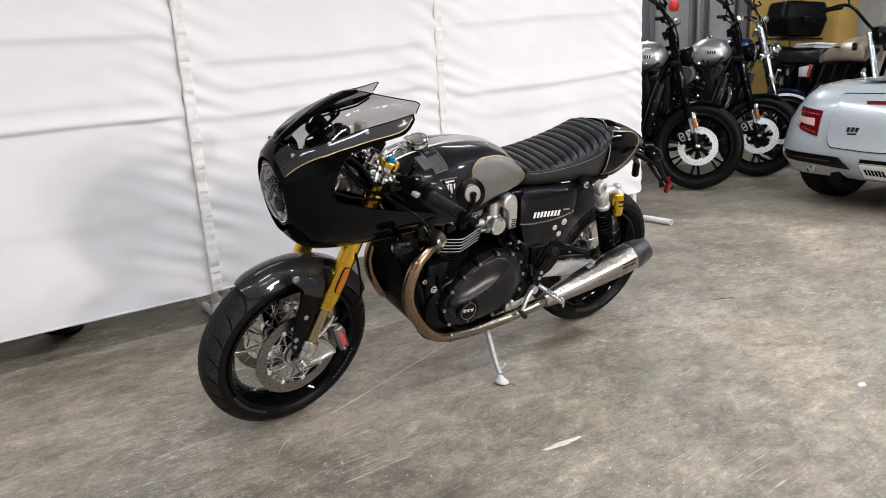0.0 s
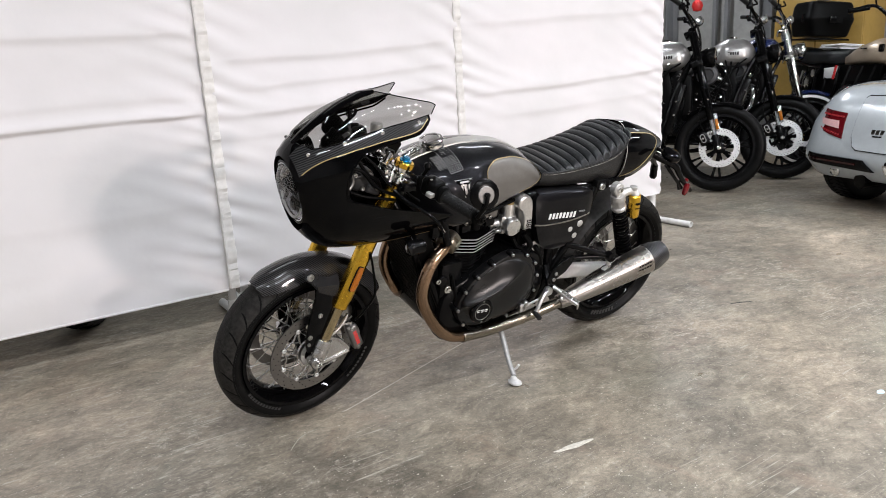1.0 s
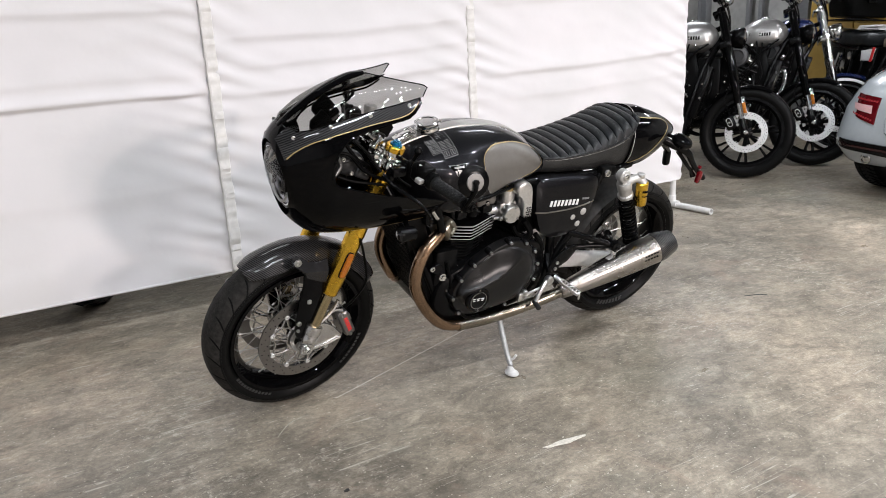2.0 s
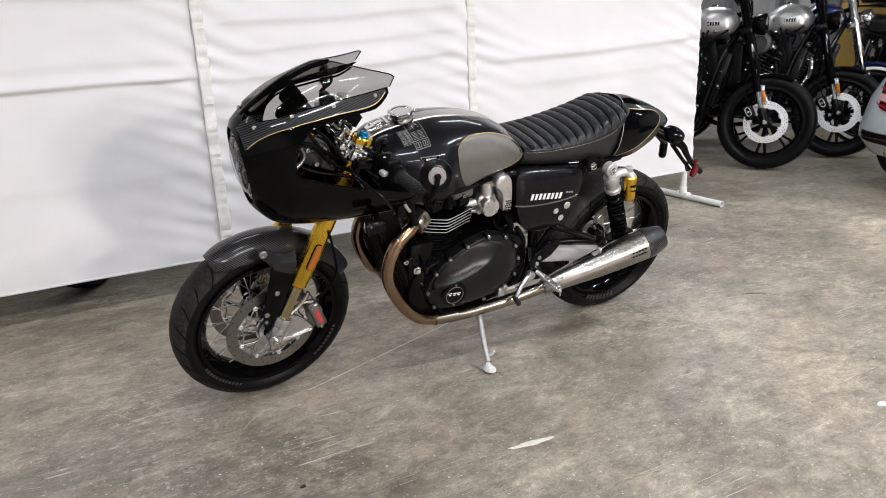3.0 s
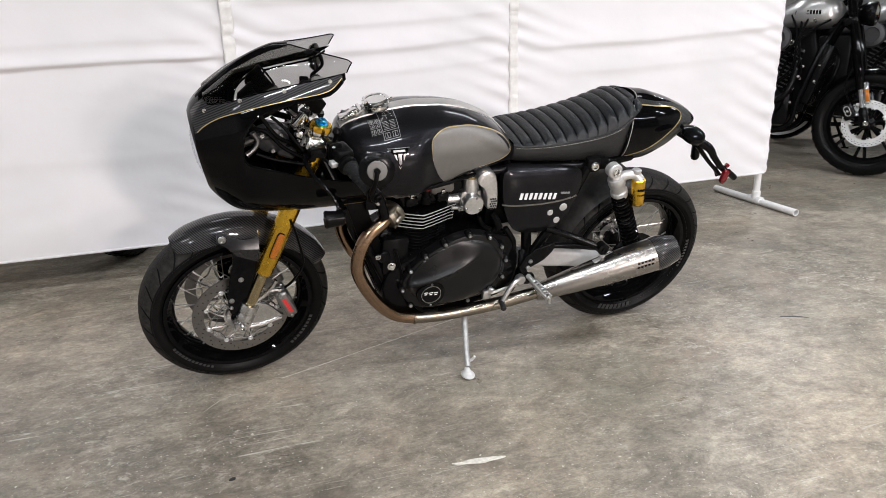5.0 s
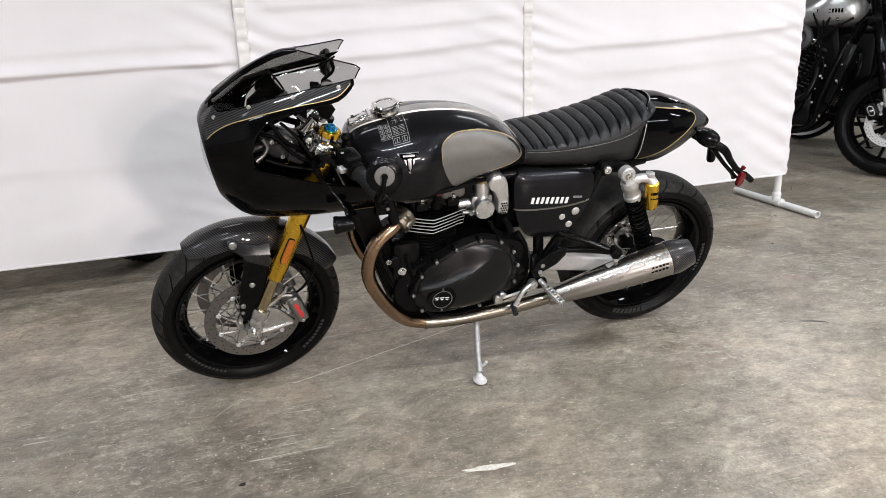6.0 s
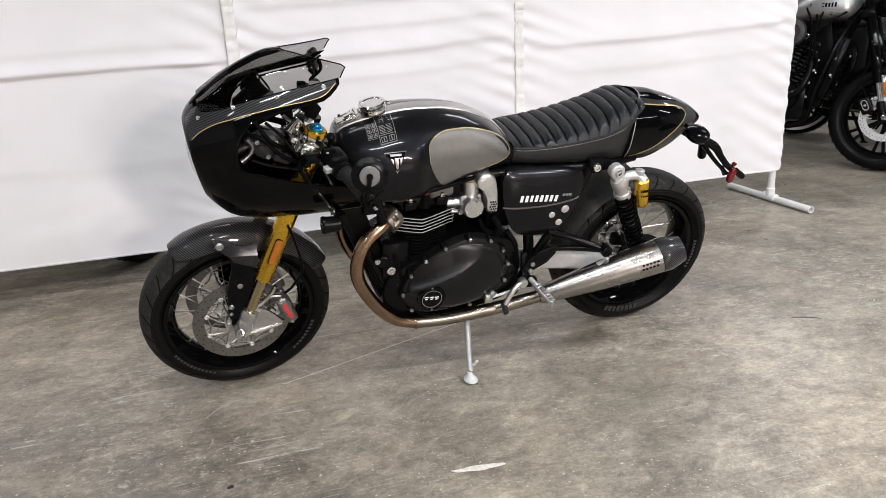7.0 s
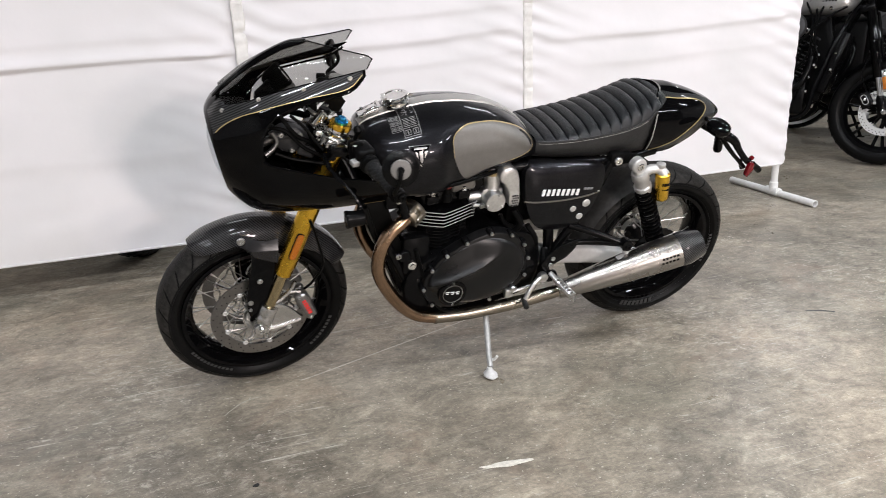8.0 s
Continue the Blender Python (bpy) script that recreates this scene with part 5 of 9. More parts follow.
part("cable", bm, MATT, bike)
bm = bm_()
box(bm, (-1.29, -0.07, 0.90), (0.10, 0.06, 0.07), Matrix.Rotation(radians(15), 4, "Y"), 0.01)
box(bm, (-1.22, -0.03, 0.88), (0.06, 0.10, 0.06), None, 0.01)
part("horn", bm, SATIN, bike)

# ---------- bars and controls ----------
for s in (-1, 1):
    xf = None if s < 0 else Matrix.Translation((-0.008, -0.072, 0.012)) @ Matrix.Scale(-1, 4, (0, 1, 0))
    bm = bm_()
    p_in, p_out = V((-1.165, -0.165, 0.922)), V((-1.089, -0.424, 0.8835))
    d = (p_out - p_in).normalized()
    rod(bm, p_in - d * 0.04, p_out, 0.011, n=16)
    lathe(bm, [(0.034, -0.018), (0.036, -0.014), (0.036, 0.014), (0.034, 0.018)], fork_foot(-1) + UP * 0.615, UP, 22)
    bar = part("handlebar", bm, SATIN, bike, "black clip-on handlebar", xf)
    bm = bm_()
    lathe(bm, [(0.019, 0.0), (0.0225, 0.002), (0.0225, 0.007), (0.0178, 0.010), (0.0172, 0.112), (0.0195, 0.114), (0.0195, 0.120), (0.012, 0.122)], p_out - d * 0.126, d, 24)
    # moulded studs in staggered rows
    _, gu, gw = frame_of(d)
    for k in range(15):
        for j in range(9):
            th = 2 * math.pi * (j + 0.5 * (k % 2)) / 9
            out = gu * math.cos(th) + gw * math.sin(th)
            rod(bm, p_out - d * (0.113 - k * 0.0069) + out * 0.0165, p_out - d * (0.113 - k * 0.0069) + out * 0.0188, 0.0035, 0.0024, 6)
    part("grip", bm, GRIP, bar, "studded black rubber grip", xf)
    bm = bm_()
    q = p_out - d * 0.166 + V((-0.004, 0, 0.010))
    a, u, w = frame_of(d)
    mm = Matrix((V((*u, 0)), V((*w, 0)), V((*a, 0)), V((0, 0, 0, 1)))).transposed()
    box(bm, q, (0.052, 0.056, 0.062), mm, 0.013, 3)
    lathe(bm, [(0.024, 0.030), (0.026, 0.034), (0.026, 0.044), (0.021, 0.048)], q - V((0, 0, 0.006)), d, 20)
    box(bm, q + u * 0.0 + V((-0.012, -0.004, 0.024)), (0.028, 0.028, 0.012), mm, 0.004)
    box(bm, q - d * 0.045, (0.032, 0.034, 0.022), mm, 0.006)
    sw = part("switchgear", bm, MATT, bar, "black handlebar switch cluster", xf)
    bm = bm_()
    box(bm, q + V((-0.024, -0.024, -0.010)), (0.020, 0.014, 0.022), mm, 0.003)
    part("switch_button", bm, PALE, sw, "pale grey turn switch", xf)
    bm = bm_()
    for k in (-1, 1):
        for j in (-1, 1):
            lathe(bm, [(0.0042, 0), (0.0042, 0.001), (0.003, 0.001), (0.003, 0)], q + V((-0.016 + k * 0.006, -0.012 + 0.008 * k, 0.0345)), (0, 0, 1), 10, closed=True)
    part("switch_mark", bm, WHITE_INK, sw, "", xf)
    # lever with perch
    bm = bm_()
    tube(bm, [(-1.222, -0.190, 0.886), (-1.226, -0.245, 0.884), (-1.214, -0.310, 0.880), (-1.196, -0.350, 0.870), (-1.180, -0.374, 0.850), (-1.172, -0.382, 0.832), (-1.171, -0.386, 0.826)], [0.0075, 0.0065, 0.0055, 0.005, 0.0045, 0.0042, 0.006], 8)
    rod(bm, (-1.206, -0.195, 0.875), (-1.204, -0.195, 0.905), 0.013)
    box(bm, (-1.190, -0.200, 0.905), (0.045, 0.05, 0.028), None, 0.007)
    lever = part("lever", bm, SATIN, bar, "black hand lever", xf)
    bm = bm_()
    bolt(bm, V((-1.204, -0.195, 0.905)), (0, 0, 1), 0.008, 0.006)
    rod(bm, (-1.215, -0.16, 0.92), (-1.185, -0.178, 0.90), 0.006)
    part("lever_bolt", bm, STEEL, lever, "", xf)
    # bar-end mirror
    bm = bm_()
    rod(bm, p_out - d * 0.006, p_out + d * 0.022, 0.016, 0.017, 18)
    lathe(bm, [(0.013, 0), (0.013, 0.016)], p_out + V((-0.004, -0.004, -0.016)), (0, -0.2, 1), 14)
    bolt(bm, p_out + d * 0.022, d, 0.010, 0.007)
    stem = part("mirror_stem", bm, MATT, bar, "black bar-end mirror stem", xf)
    mc, ma = V((-1.086, -0.442, 0.957)), (V((-0.18, -0.93, 0.30)) if s < 0 else V((0.90, 0.43, 0.05))).normalized()
    bm = bm_()
    lathe(bm, [(0.0, -0.014), (0.032, -0.012), (0.043, -0.006), (0.0450, 0.001), (0.043, 0.005), (0.033, 0.009), (0.0255, 0.011)], mc, ma, 44)
    mir = part("mirror", bm, SATIN, bar, "round bar-end mirror, silver disc in a black rim", xf)
    bm = bm_()
    lathe(bm, [(0.0250, 0.008), (0.0250, 0.0125), (0.0235, 0.014), (0.012, 0.0145), (0, 0.0145)], mc, ma, 40, caps=False)
    lathe(bm, [(0.037, -0.0145), (0.0, -0.015)], mc, ma, 40, caps=False)
    part("mirror_disc", bm, DULLSILVER, mir, "", xf)
    bm = bm_()
    rod(bm, mc + ma * 0.010, mc + ma * 0.024, 0.008, n=12)
    tube(bm, [mc + ma * 0.020, mc + ma * 0.026 + V((-0.004, 0, -0.028)), p_out + V((-0.010, -0.020, 0.010)), p_out + d * 0.008], [0.0065, 0.0055, 0.0065, 0.0090], 10)
    part("mirror_pivot", bm, MATT, mir, "", xf)
# fluid reservoir with gold and blue cap
bm = bm_()
rc, ra = V((-1.174, -0.146, 0.934)), V((0.24, -0.12, 0.96))
lathe(bm, [(0.020, -0.030), (0.026, -0.024), (0.028, 0.008), (0.026, 0.012)], rc, ra, 24)
box(bm, rc + V((-0.010, -0.014, -0.022)), (0.066, 0.062, 0.036), Matrix.Rotation(radians(20), 4, "Y"), 0.010, 3)
box(bm, rc + V((-0.030, -0.036, -0.020)), (0.030, 0.026, 0.030), Matrix.Rotation(radians(20), 4, "Y"), 0.008, 3)
box(bm, rc + V((-0.050, 0.010, -0.004)), (0.034, 0.040, 0.024), Matrix.Rotation(radians(20), 4, "Y"), 0.008, 3)
for dx, dy in ((-0.036, -0.046), (-0.018, -0.046), (-0.058, -0.006)):
    lathe(bm, [(0.0065, -0.004), (0.0065, 0.006), (0.004, 0.007), (0.0035, 0.003), (0, 0.003)], rc + V((dx, dy, -0.018)), (-0.4, -1, 0.2), 10, caps=False)
tube(bm, [rc + V((-0.035, 0.0, 0.01)), rc + V((-0.05, 0.02, 0.02)), rc + V((-0.06, 0.03, 0.0))], 0.008, 8)
res = part("clutch_perch", bm, CHROME, bike, "polished fork top with gold and blue adjuster")
bm = bm_()
lathe(bm, [(0.026, 0.008), (0.031, 0.010), (0.031, 0.022), (0.028, 0.027), (0.019, 0.028), (0.0, 0.026)], rc, ra, 28, caps=False)
part("gold_cap", bm, GOLD, res)
bm = bm_()
lathe(bm, [(0.019, 0.026), (0.019, 0.031), (0.012, 0.032), (0.012, 0.038), (0.010, 0.040), (0.005, 0.040), (0.0045, 0.036), (0, 0.036)], rc, ra, 16, caps=False)
part("adjuster", bm, BLUE, res, "blue anodised adjuster")
# top yoke, clear reservoir and brake parts between the bars
bm = bm_()
box(bm, (-1.19, 0.0, 0.935), (0.07, 0.20, 0.020), Matrix.Rotation(RAKE, 4, "Y"), 0.008)
lathe(bm, [(0.022, -0.012), (0.022, 0.016), (0.016, 0.02)], V((-1.165, 0, 0.945)), UP, 8)
rod(bm, (-1.22, -0.09, 0.96), (-1.18, -0.06, 0.985), 0.010)
rod(bm, (-1.245, -0.10, 0.985), (-1.215, -0.075, 1.0), 0.013)
part("top_yoke", bm, CHROME, bike, "polished top yoke")
bm = bm_()
lathe(bm, [(0.016, 0), (0.019, 0.004), (0.021, 0.045), (0.019, 0.05), (0.0, 0.051)], V((-1.135, 0.10, 0.945)), (0.1, 0, 1), 18, caps=False)
part("fluid_bottle", bm, PALE, bike, "pale plastic brake fluid bottle")
bm = bm_()
plate(bm, [(-1.205, 1.00), (-1.150, 1.00), (-1.140, 0.985), (-1.160, 0.955), (-1.185, 0.965)], -0.07, -0.078, 0.002)
rod(bm, (-1.235, -0.10, 0.97), (-1.235, -0.10, 1.005), 0.013, n=10)
rod(bm, (-1.215, -0.12, 0.95), (-1.205, -0.12, 0.99), 0.015, n=12)
part("cable_clip", bm, MATT, bike)
bm = bm_()
lathe(bm, [(0.0, -0.013), (0.009, -0.0094), (0.013, 0.0), (0.009, 0.0094), (0, 0.013)], V((-1.143, -0.236, 0.972)), (0, 0, 1), 14, caps=False)
rod(bm, (-1.150, -0.215, 0.925), (-1.143, -0.236, 0.966), 0.006)
part("ball_mount", bm, MATT, bike, "black ball mount")

# ---------- tank ----------
TT = key((-1.105, 0.854), (-1.095, 0.882), (-1.075, 0.899), (-1.038, 0.912), (-1.0, 0.921), (-0.936, 0.935), (-0.866, 0.942), (-0.795, 0.940), (-0.722, 0.929), (-0.665, 0.910), (-0.606, 0.877), (-0.566, 0.839), (-0.535, 0.79))
TB = key((-1.105, 0.80), (-1.08, 0.750), (-1.04, 0.718), (-0.984, 0.698), (-0.896, 0.700), (-0.798, 0.714), (-0.736, 0.735), (-0.664, 0.752), (-0.60, 0.763), (-0.535, 0.770))
TW = key((-1.105, 0.06), (-1.085, 0.115), (-1.04, 0.160), (-0.98, 0.183), (-0.91, 0.187), (-0.85, 0.180), (-0.78, 0.166), (-0.70, 0.157), (-0.62, 0.143), (-0.57, 0.118), (-0.535, 0.070))
TC = key((-1.105, 0.84), (-1.0, 0.815), (-0.9, 0.812), (-0.75, 0.825), (-0.60, 0.815), (-0.535, 0.79))


def knee(x, z):
    """How far the knee hollow draws the side in."""
    u = min(1.0, max(0.0, (x + 0.885) / 0.055))
    u = u * u * (3 - 2 * u)
    v = min(1.0, max(0.0, (0.912 - 0.55 * max(0, x + 0.72) - z) / 0.045))
    v = v * v * (3 - 2 * v)
    w = min(1.0, max(0.0, (-0.552 - x) / 0.05))
    return 0.013 * u * v * w


tank_y = lambda x, z: sup(x, z, TW(x), TT(x), TC(x), TB(x), 2.15, 5.0) - knee(x, z)
bm = bm_()
rings = []
for x in steps(-1.105, -0.535, 76):
    r = ring_of(x, TW(x), TT(x), TC(x), TB(x), 2.15, 5.0, 96)
    for p in r:
        p.y -= math.copysign(min(knee(p.x, p.z), abs(p.y)), p.y)
    rings.append(r)
loft(bm, rings)
tank = part("fuel_tank", bm, FLAKE, bike, "gloss black metal-flake fuel tank with satin grey knee panel")
KNEE = [(-0.848, 0.872), (-0.833, 0.894), (-0.798, 0.907), (-0.750, 0.907), (-0.701, 0.901), (-0.640, 0.881), (-0.600, 0.858), (-0.580, 0.834), (-0.579, 0.815), (-0.590, 0.799), (-0.620, 0.789), (-0.686, 0.778), (-0.742, 0.764), (-0.774, 0.749), (-0.795, 0.742), (-0.821, 0.770), (-0.846, 0.827)]
for side in (-1, 1):
    bm = bm_()
    drape(bm, tank_y, KNEE, 0.0012, 9, 5, side)
    part("knee_panel", bm, GREY, tank, "satin grey knee panel", sharp=60)
    bm = bm_()
    ribbon(bm, tank_y, KNEE[-1:] + KNEE[:12], 0.0019, 0.0018, 5, side)
    part("pinstripe", bm, PINSTRIPE, tank, "thin gold pinstripe")
    # triangular badge: dark field, silver rim, plain bars
    bm = bm_()
    B = [(-0.981, 0.872), (-0.922, 0.875), (-0.950, 0.822)]
    drape(bm, tank_y, [(-0.9835, 0.8735), (-0.9195, 0.8765), (-0.950, 0.8185)], 0.0022, 3, 0, side)
    badge = part("badge", bm, STEEL, tank, "triangular silver tank badge", sharp=60)
    bm = bm_()
    drape(bm, tank_y, B, 0.0032, 3, 0, side)
    part("badge_field", bm, BLACK, badge, sharp=60)
    bm = bm_()
    for o in ([(-0.968, 0.8705), (-0.934, 0.872), (-0.934, 0.867), (-0.968, 0.8655)], [(-0.956, 0.862), (-0.945, 0.862), (-0.946, 0.836), (-0.950, 0.830), (-0.954, 0.836)],
              [(-0.967, 0.861), (-0.960, 0.859), (-0.959, 0.843), (-0.963, 0.850)], [(-0.933, 0.863), (-0.940, 0.860), (-0.941, 0.844), (-0.936, 0.852)]):
        drape(bm, tank_y, o, 0.0040, 1, 0, side)
    part("badge_mark", bm, CALGREY, badge, sharp=60)
# brushed strap over the top with its buckle
bm = bm_()
rows = []
for x in steps(-1.092, -0.545, 60):
    w = 0.0225 + 0.004 * min(1.0, max(0.0, (x + 1.0) / 0.15))
    rows.append([V((x, w * v, FZ)) for v, FZ in [(v, TC(x) + (TT(x) - TC(x)) * (1 - min(0.99, abs(w * v) / TW(x)) ** 2.15) ** (1 / 2.15) + (0.004 if abs(v) < 0.99 else -0.001)) for v in (-1, -0.92, -0.4, 0, 0.4, 0.92, 1)]])
loft(bm, rows, False, False)
strap = part("tank_strap", bm, STRAPSTEEL, tank, "brushed steel strap over the tank")
bm = bm_()
box(bm, (-1.062, 0, 0.920), (0.060, 0.046, 0.007), Matrix.Rotation(radians(-20), 4, "Y"), 0.002)
box(bm, (-1.052, 0, 0.927), (0.030, 0.030, 0.008), Matrix.Rotation(radians(-20), 4, "Y"), 0.002)
for s in (-1, 1):
    rod(bm, (-1.04, s * 0.022, 0.928), (-1.04, s * 0.028, 0.928), 0.006)
    rod(bm, (-1.075, s * 0.022, 0.918), (-1.075, s * 0.028, 0.918), 0.005)
rod(bm, (-1.03, -0.026, 0.934), (-1.03, 0.026, 0.934), 0.006)
part("strap_buckle", bm, CHROME, strap, "polished strap buckle")
# flip-up filler cap
fc, fa = V((-0.977, -0.004, 0.935)), V((-0.19, 0, 0.98))
bm = bm_()
lathe(bm, [(0.040, 0.0), (0.042, 0.008), (0.038, 0.018), (0.034, 0.018)], fc, fa, 36)
lathe(bm, [(0.039, 0.018), (0.041, 0.021), (0.041, 0.027), (0.037, 0.031), (0.030, 0.031), (0.028, 0.029), (0.0, 0.029)], fc, fa, 36, caps=False)
cap = part("filler_cap", bm, CHROME, tank, "polished round filler cap")
bm = bm_()
rod(bm, fc + V((-0.036, -0.020, 0.024)), fc + V((-0.036, 0.020, 0.024)), 0.005)
box(bm, fc + V((0.042, 0, 0.026)), (0.014, 0.014, 0.008), None, 0.003)
part("cap_hinge", bm, CHROME, cap)
# warning stickers as plain outlines and bars
bm = bm_()
STICKER = [(-0.9840, 1.5244), (-0.9340, 1.5244), (-0.9390, 0.7387), (-0.9870, 0.7095)]
ICONS = [(-1.0160, 1.2992), (-0.9860, 1.2791), (-0.9850, 0.8976), (-1.0170, 0.8537)]


def print_mark(corners, u, v, w, h):
    """A thin printed bar, placed by its share of a patch that is wrapped round the shoulder of the tank."""
    if max(w, h) > 0.09:
        if w > h:
            print_mark(corners, u, v, w / 2, h), print_mark(corners, u + w / 2, v, w / 2, h)
        else:
            print_mark(corners, u, v, w, h / 2), print_mark(corners, u, v + h / 2, w, h / 2)
        return
    vs = []
    for a, b in ((u, v), (u + w, v), (u + w, v + h), (u, v + h)):
        x = (corners[0][0] * (1 - a) + corners[1][0] * a) * (1 - b) + (corners[3][0] * (1 - a) + corners[2][0] * a) * b
        q = (corners[0][1] * (1 - a) + corners[1][1] * a) * (1 - b) + (corners[3][1] * (1 - a) + corners[2][1] * a) * b
        z = TC(x) + (TT(x) - TC(x)) * math.sin(q) ** (2 / 2.15)
        y = tank_y(x, z)
        vs.append(bm.verts.new((x, -(y + 0.0011 * math.cos(q)), z + 0.0011 * math.sin(q))))
    bm.faces.new(vs)


def print_frame(corners, u, v, w, h, t):
    print_mark(corners, u, v, w, t), print_mark(corners, u, v + h - t, w, t)
    print_mark(corners, u, v + t, t * 1.4, h - 2 * t), print_mark(corners, u + w - t * 1.4, v + t, t * 1.4, h - 2 * t)


print_frame(STICKER, 0, 0, 1, 1, 0.022)
print_frame(STICKER, 0.06, 0.04, 0.88, 0.03, 0.012)
for k in range(9):
    a = k / 8 * math.pi
    print_mark(STICKER, 0.22 + 0.26 * (1 - math.cos(a)), 0.30 - 0.20 * math.sin(a), 0.07, 0.022)
print_mark(STICKER, 0.44, 0.14, 0.03, 0.22), print_mark(STICKER, 0.30, 0.24, 0.24, 0.02), print_mark(STICKER, 0.58, 0.12, 0.18, 0.02)
for k in range(6):
    print_mark(STICKER, 0.12, 0.44 + k * 0.045, 0.30 + 0.04 * (k % 3), 0.018), print_mark(STICKER, 0.54, 0.44 + k * 0.045, 0.34 - 0.05 * (k % 2), 0.018)
print_mark(STICKER, 0, 0.72, 1, 0.016)
for u in (0.10, 0.56):
    print_frame(STICKER, u, 0.78, 0.32, 0.16, 0.018)
    print_mark(STICKER, u + 0.13, 0.81, 0.05, 0.10)
print_frame(ICONS, 0, 0, 1, 1, 0.02)
for k in range(3):
    for j in range(2):
        print_frame(ICONS, 0.08 + 0.46 * j, 0.06 + 0.31 * k, 0.36, 0.24, 0.03)
        print_mark(ICONS, 0.20 + 0.46 * j, 0.11 + 0.31 * k, 0.12, 0.13)
part("sticker_print", bm, PALE_INK, tank, "pale printed warning marks", sharp=80)

# ---------- seat and tail ----------
ST = key((-0.565, 0.826), (-0.545, 0.830), (-0.496, 0.837), (-0.409, 0.854), (-0.332, 0.874), (-0.255, 0.898), (-0.205, 0.916), (-0.165, 0.927), (-0.135, 0.930), (-0.10, 0.930))
SS = key((-0.565, 0.820), (-0.50, 0.822), (-0.424, 0.826), (-0.346, 0.833), (-0.268, 0.844), (-0.22, 0.856), (-0.185, 0.872), (-0.16, 0.890), (-0.10, 0.918))
SW = key((-0.565, 0.105), (-0.52, 0.122), (-0.42, 0.132), (-0.30, 0.134), (-0.22, 0.131), (-0.17, 0.126), (-0.135, 0.112), (-0.10, 0.084))
RIB = 0.0360
bm = bm_()
rows = []
for x in steps(-0.558, -0.108, 420):
    w, zt, zs = SW(x), ST(x), SS(x)
    row = []
    for k in range(33):
        v = k / 16 - 1
        # the pleats run a little forward towards the sides
        ph = (x + 0.006 * v * v + 0.60) / RIB
        gap = RIB * abs((ph + 0.5) % 1.0 - 0.5)
        rib = 0.62 * (1 - math.exp(-gap / 0.0026)) + 0.38 * abs(math.sin(math.pi * ph)) ** 0.8
        edge = min(1.0, (1 - abs(v)) * 7)
        z = zs + (zt - zs) * (1 - abs(v) ** 2.6) ** (1 / 2.0)
        y = w * v
        lift = (rib - 0.8) * 0.0115 * edge
        row.append(V((x - 0.2 * lift, y * (1 + 0.01 * rib * edge), z + lift)))
    rows.append(row)
loft(bm, rows, False, False)
seat = part("seat", bm, LEATHER, bike, "black pleated leather single seat", sharp=75)
bm = bm_()
for s in (-1, 1):
    rows = []
    for x in steps(-0.560, -0.150, 50):
        w, zs = SW(x), SS(x)
        zb = 0.765 - 0.052 * (x + 0.56) + 0.02 * max(0, x + 0.25)
        rows.append([V((x, s * (w + 0.004 * math.sin(math.pi * f)) * (1 - 0.16 * f**3), zs + (zb - zs) * f)) for f in (0, 0.08, 0.25, 0.5, 0.75, 0.9, 0.97, 1.0)] + [V((x, s * w * 0.6, zb - 0.004))])
    loft(bm, rows, False, False)
loft(bm, [[V((-0.560, SW(-0.56) * v * (1 - 0.16 * f**3), 0.822 + (0.765 - 0.822) * f)) for v in (-1, -0.5, 0, 0.5, 1)] for f in (0, 0.5, 1)], False, False)
part("seat_skirt", bm, SKIRT, seat, "plain dark grey vinyl seat side")
for s in (-1, 1):
    bm = bm_()
    tube(bm, [V((x, s * (SW(x) + 0.001), SS(x) + 0.001)) for x in steps(-0.556, -0.152, 40)], 0.0028, 6, 1, False)
    part("piping", bm, LEATHER, seat)
    bm = bm_()
    for x in steps(-0.552, -0.19, 72):
        p = V((x, s * (SW(x) + 0.0022), SS(x) - 0.0055))
        rod(bm, p, p + V((0.0032, 0, (SS(x + 0.0032) - SS(x)))), 0.0009, n=5)
    part("stitching", bm, THREAD, seat, "row of grey stitches")
HT = key((-0.205, 0.936), (-0.10, 0.933), (0.0, 0.916), (0.094, 0.884), (0.15, 0.850), (0.172, 0.826))
HB = key((-0.205, 0.712), (-0.10, 0.706), (0.0, 0.735), (0.09, 0.788), (0.15, 0.812), (0.172, 0.820))
HW = key((-0.205, 0.135), (-0.10, 0.131), (0.0, 0.114), (0.09, 0.082), (0.145, 0.046), (0.172, 0.012))
HC2 = lambda x: HB(x) + (HT(x) - HB(x)) * 0.52
tail_y = lambda x, z: sup(x, z, HW(x), HT(x), HC2(x), HB(x), 2.1, 2.3)
# the front edge follows the back of the seat
LEAD = key((0.71, 0.040), (0.78, 0.035), (0.83, 0.036), (0.88, 0.046), (0.915, 0.064), (0.930, 0.090), (0.945, 0.130))
lead = lambda x, z: LEAD(z) * max(0.0, 1 - (x + 0.205) / 0.3) ** 1.5


def tail_at(x, z, side, lift):
    """A point of the tail's skin by its true place along the bike."""
    q = x
    for k in range(6):
        q = x - lead(q, z)
    return V((x, side * (tail_y(q, z) + lift), z))


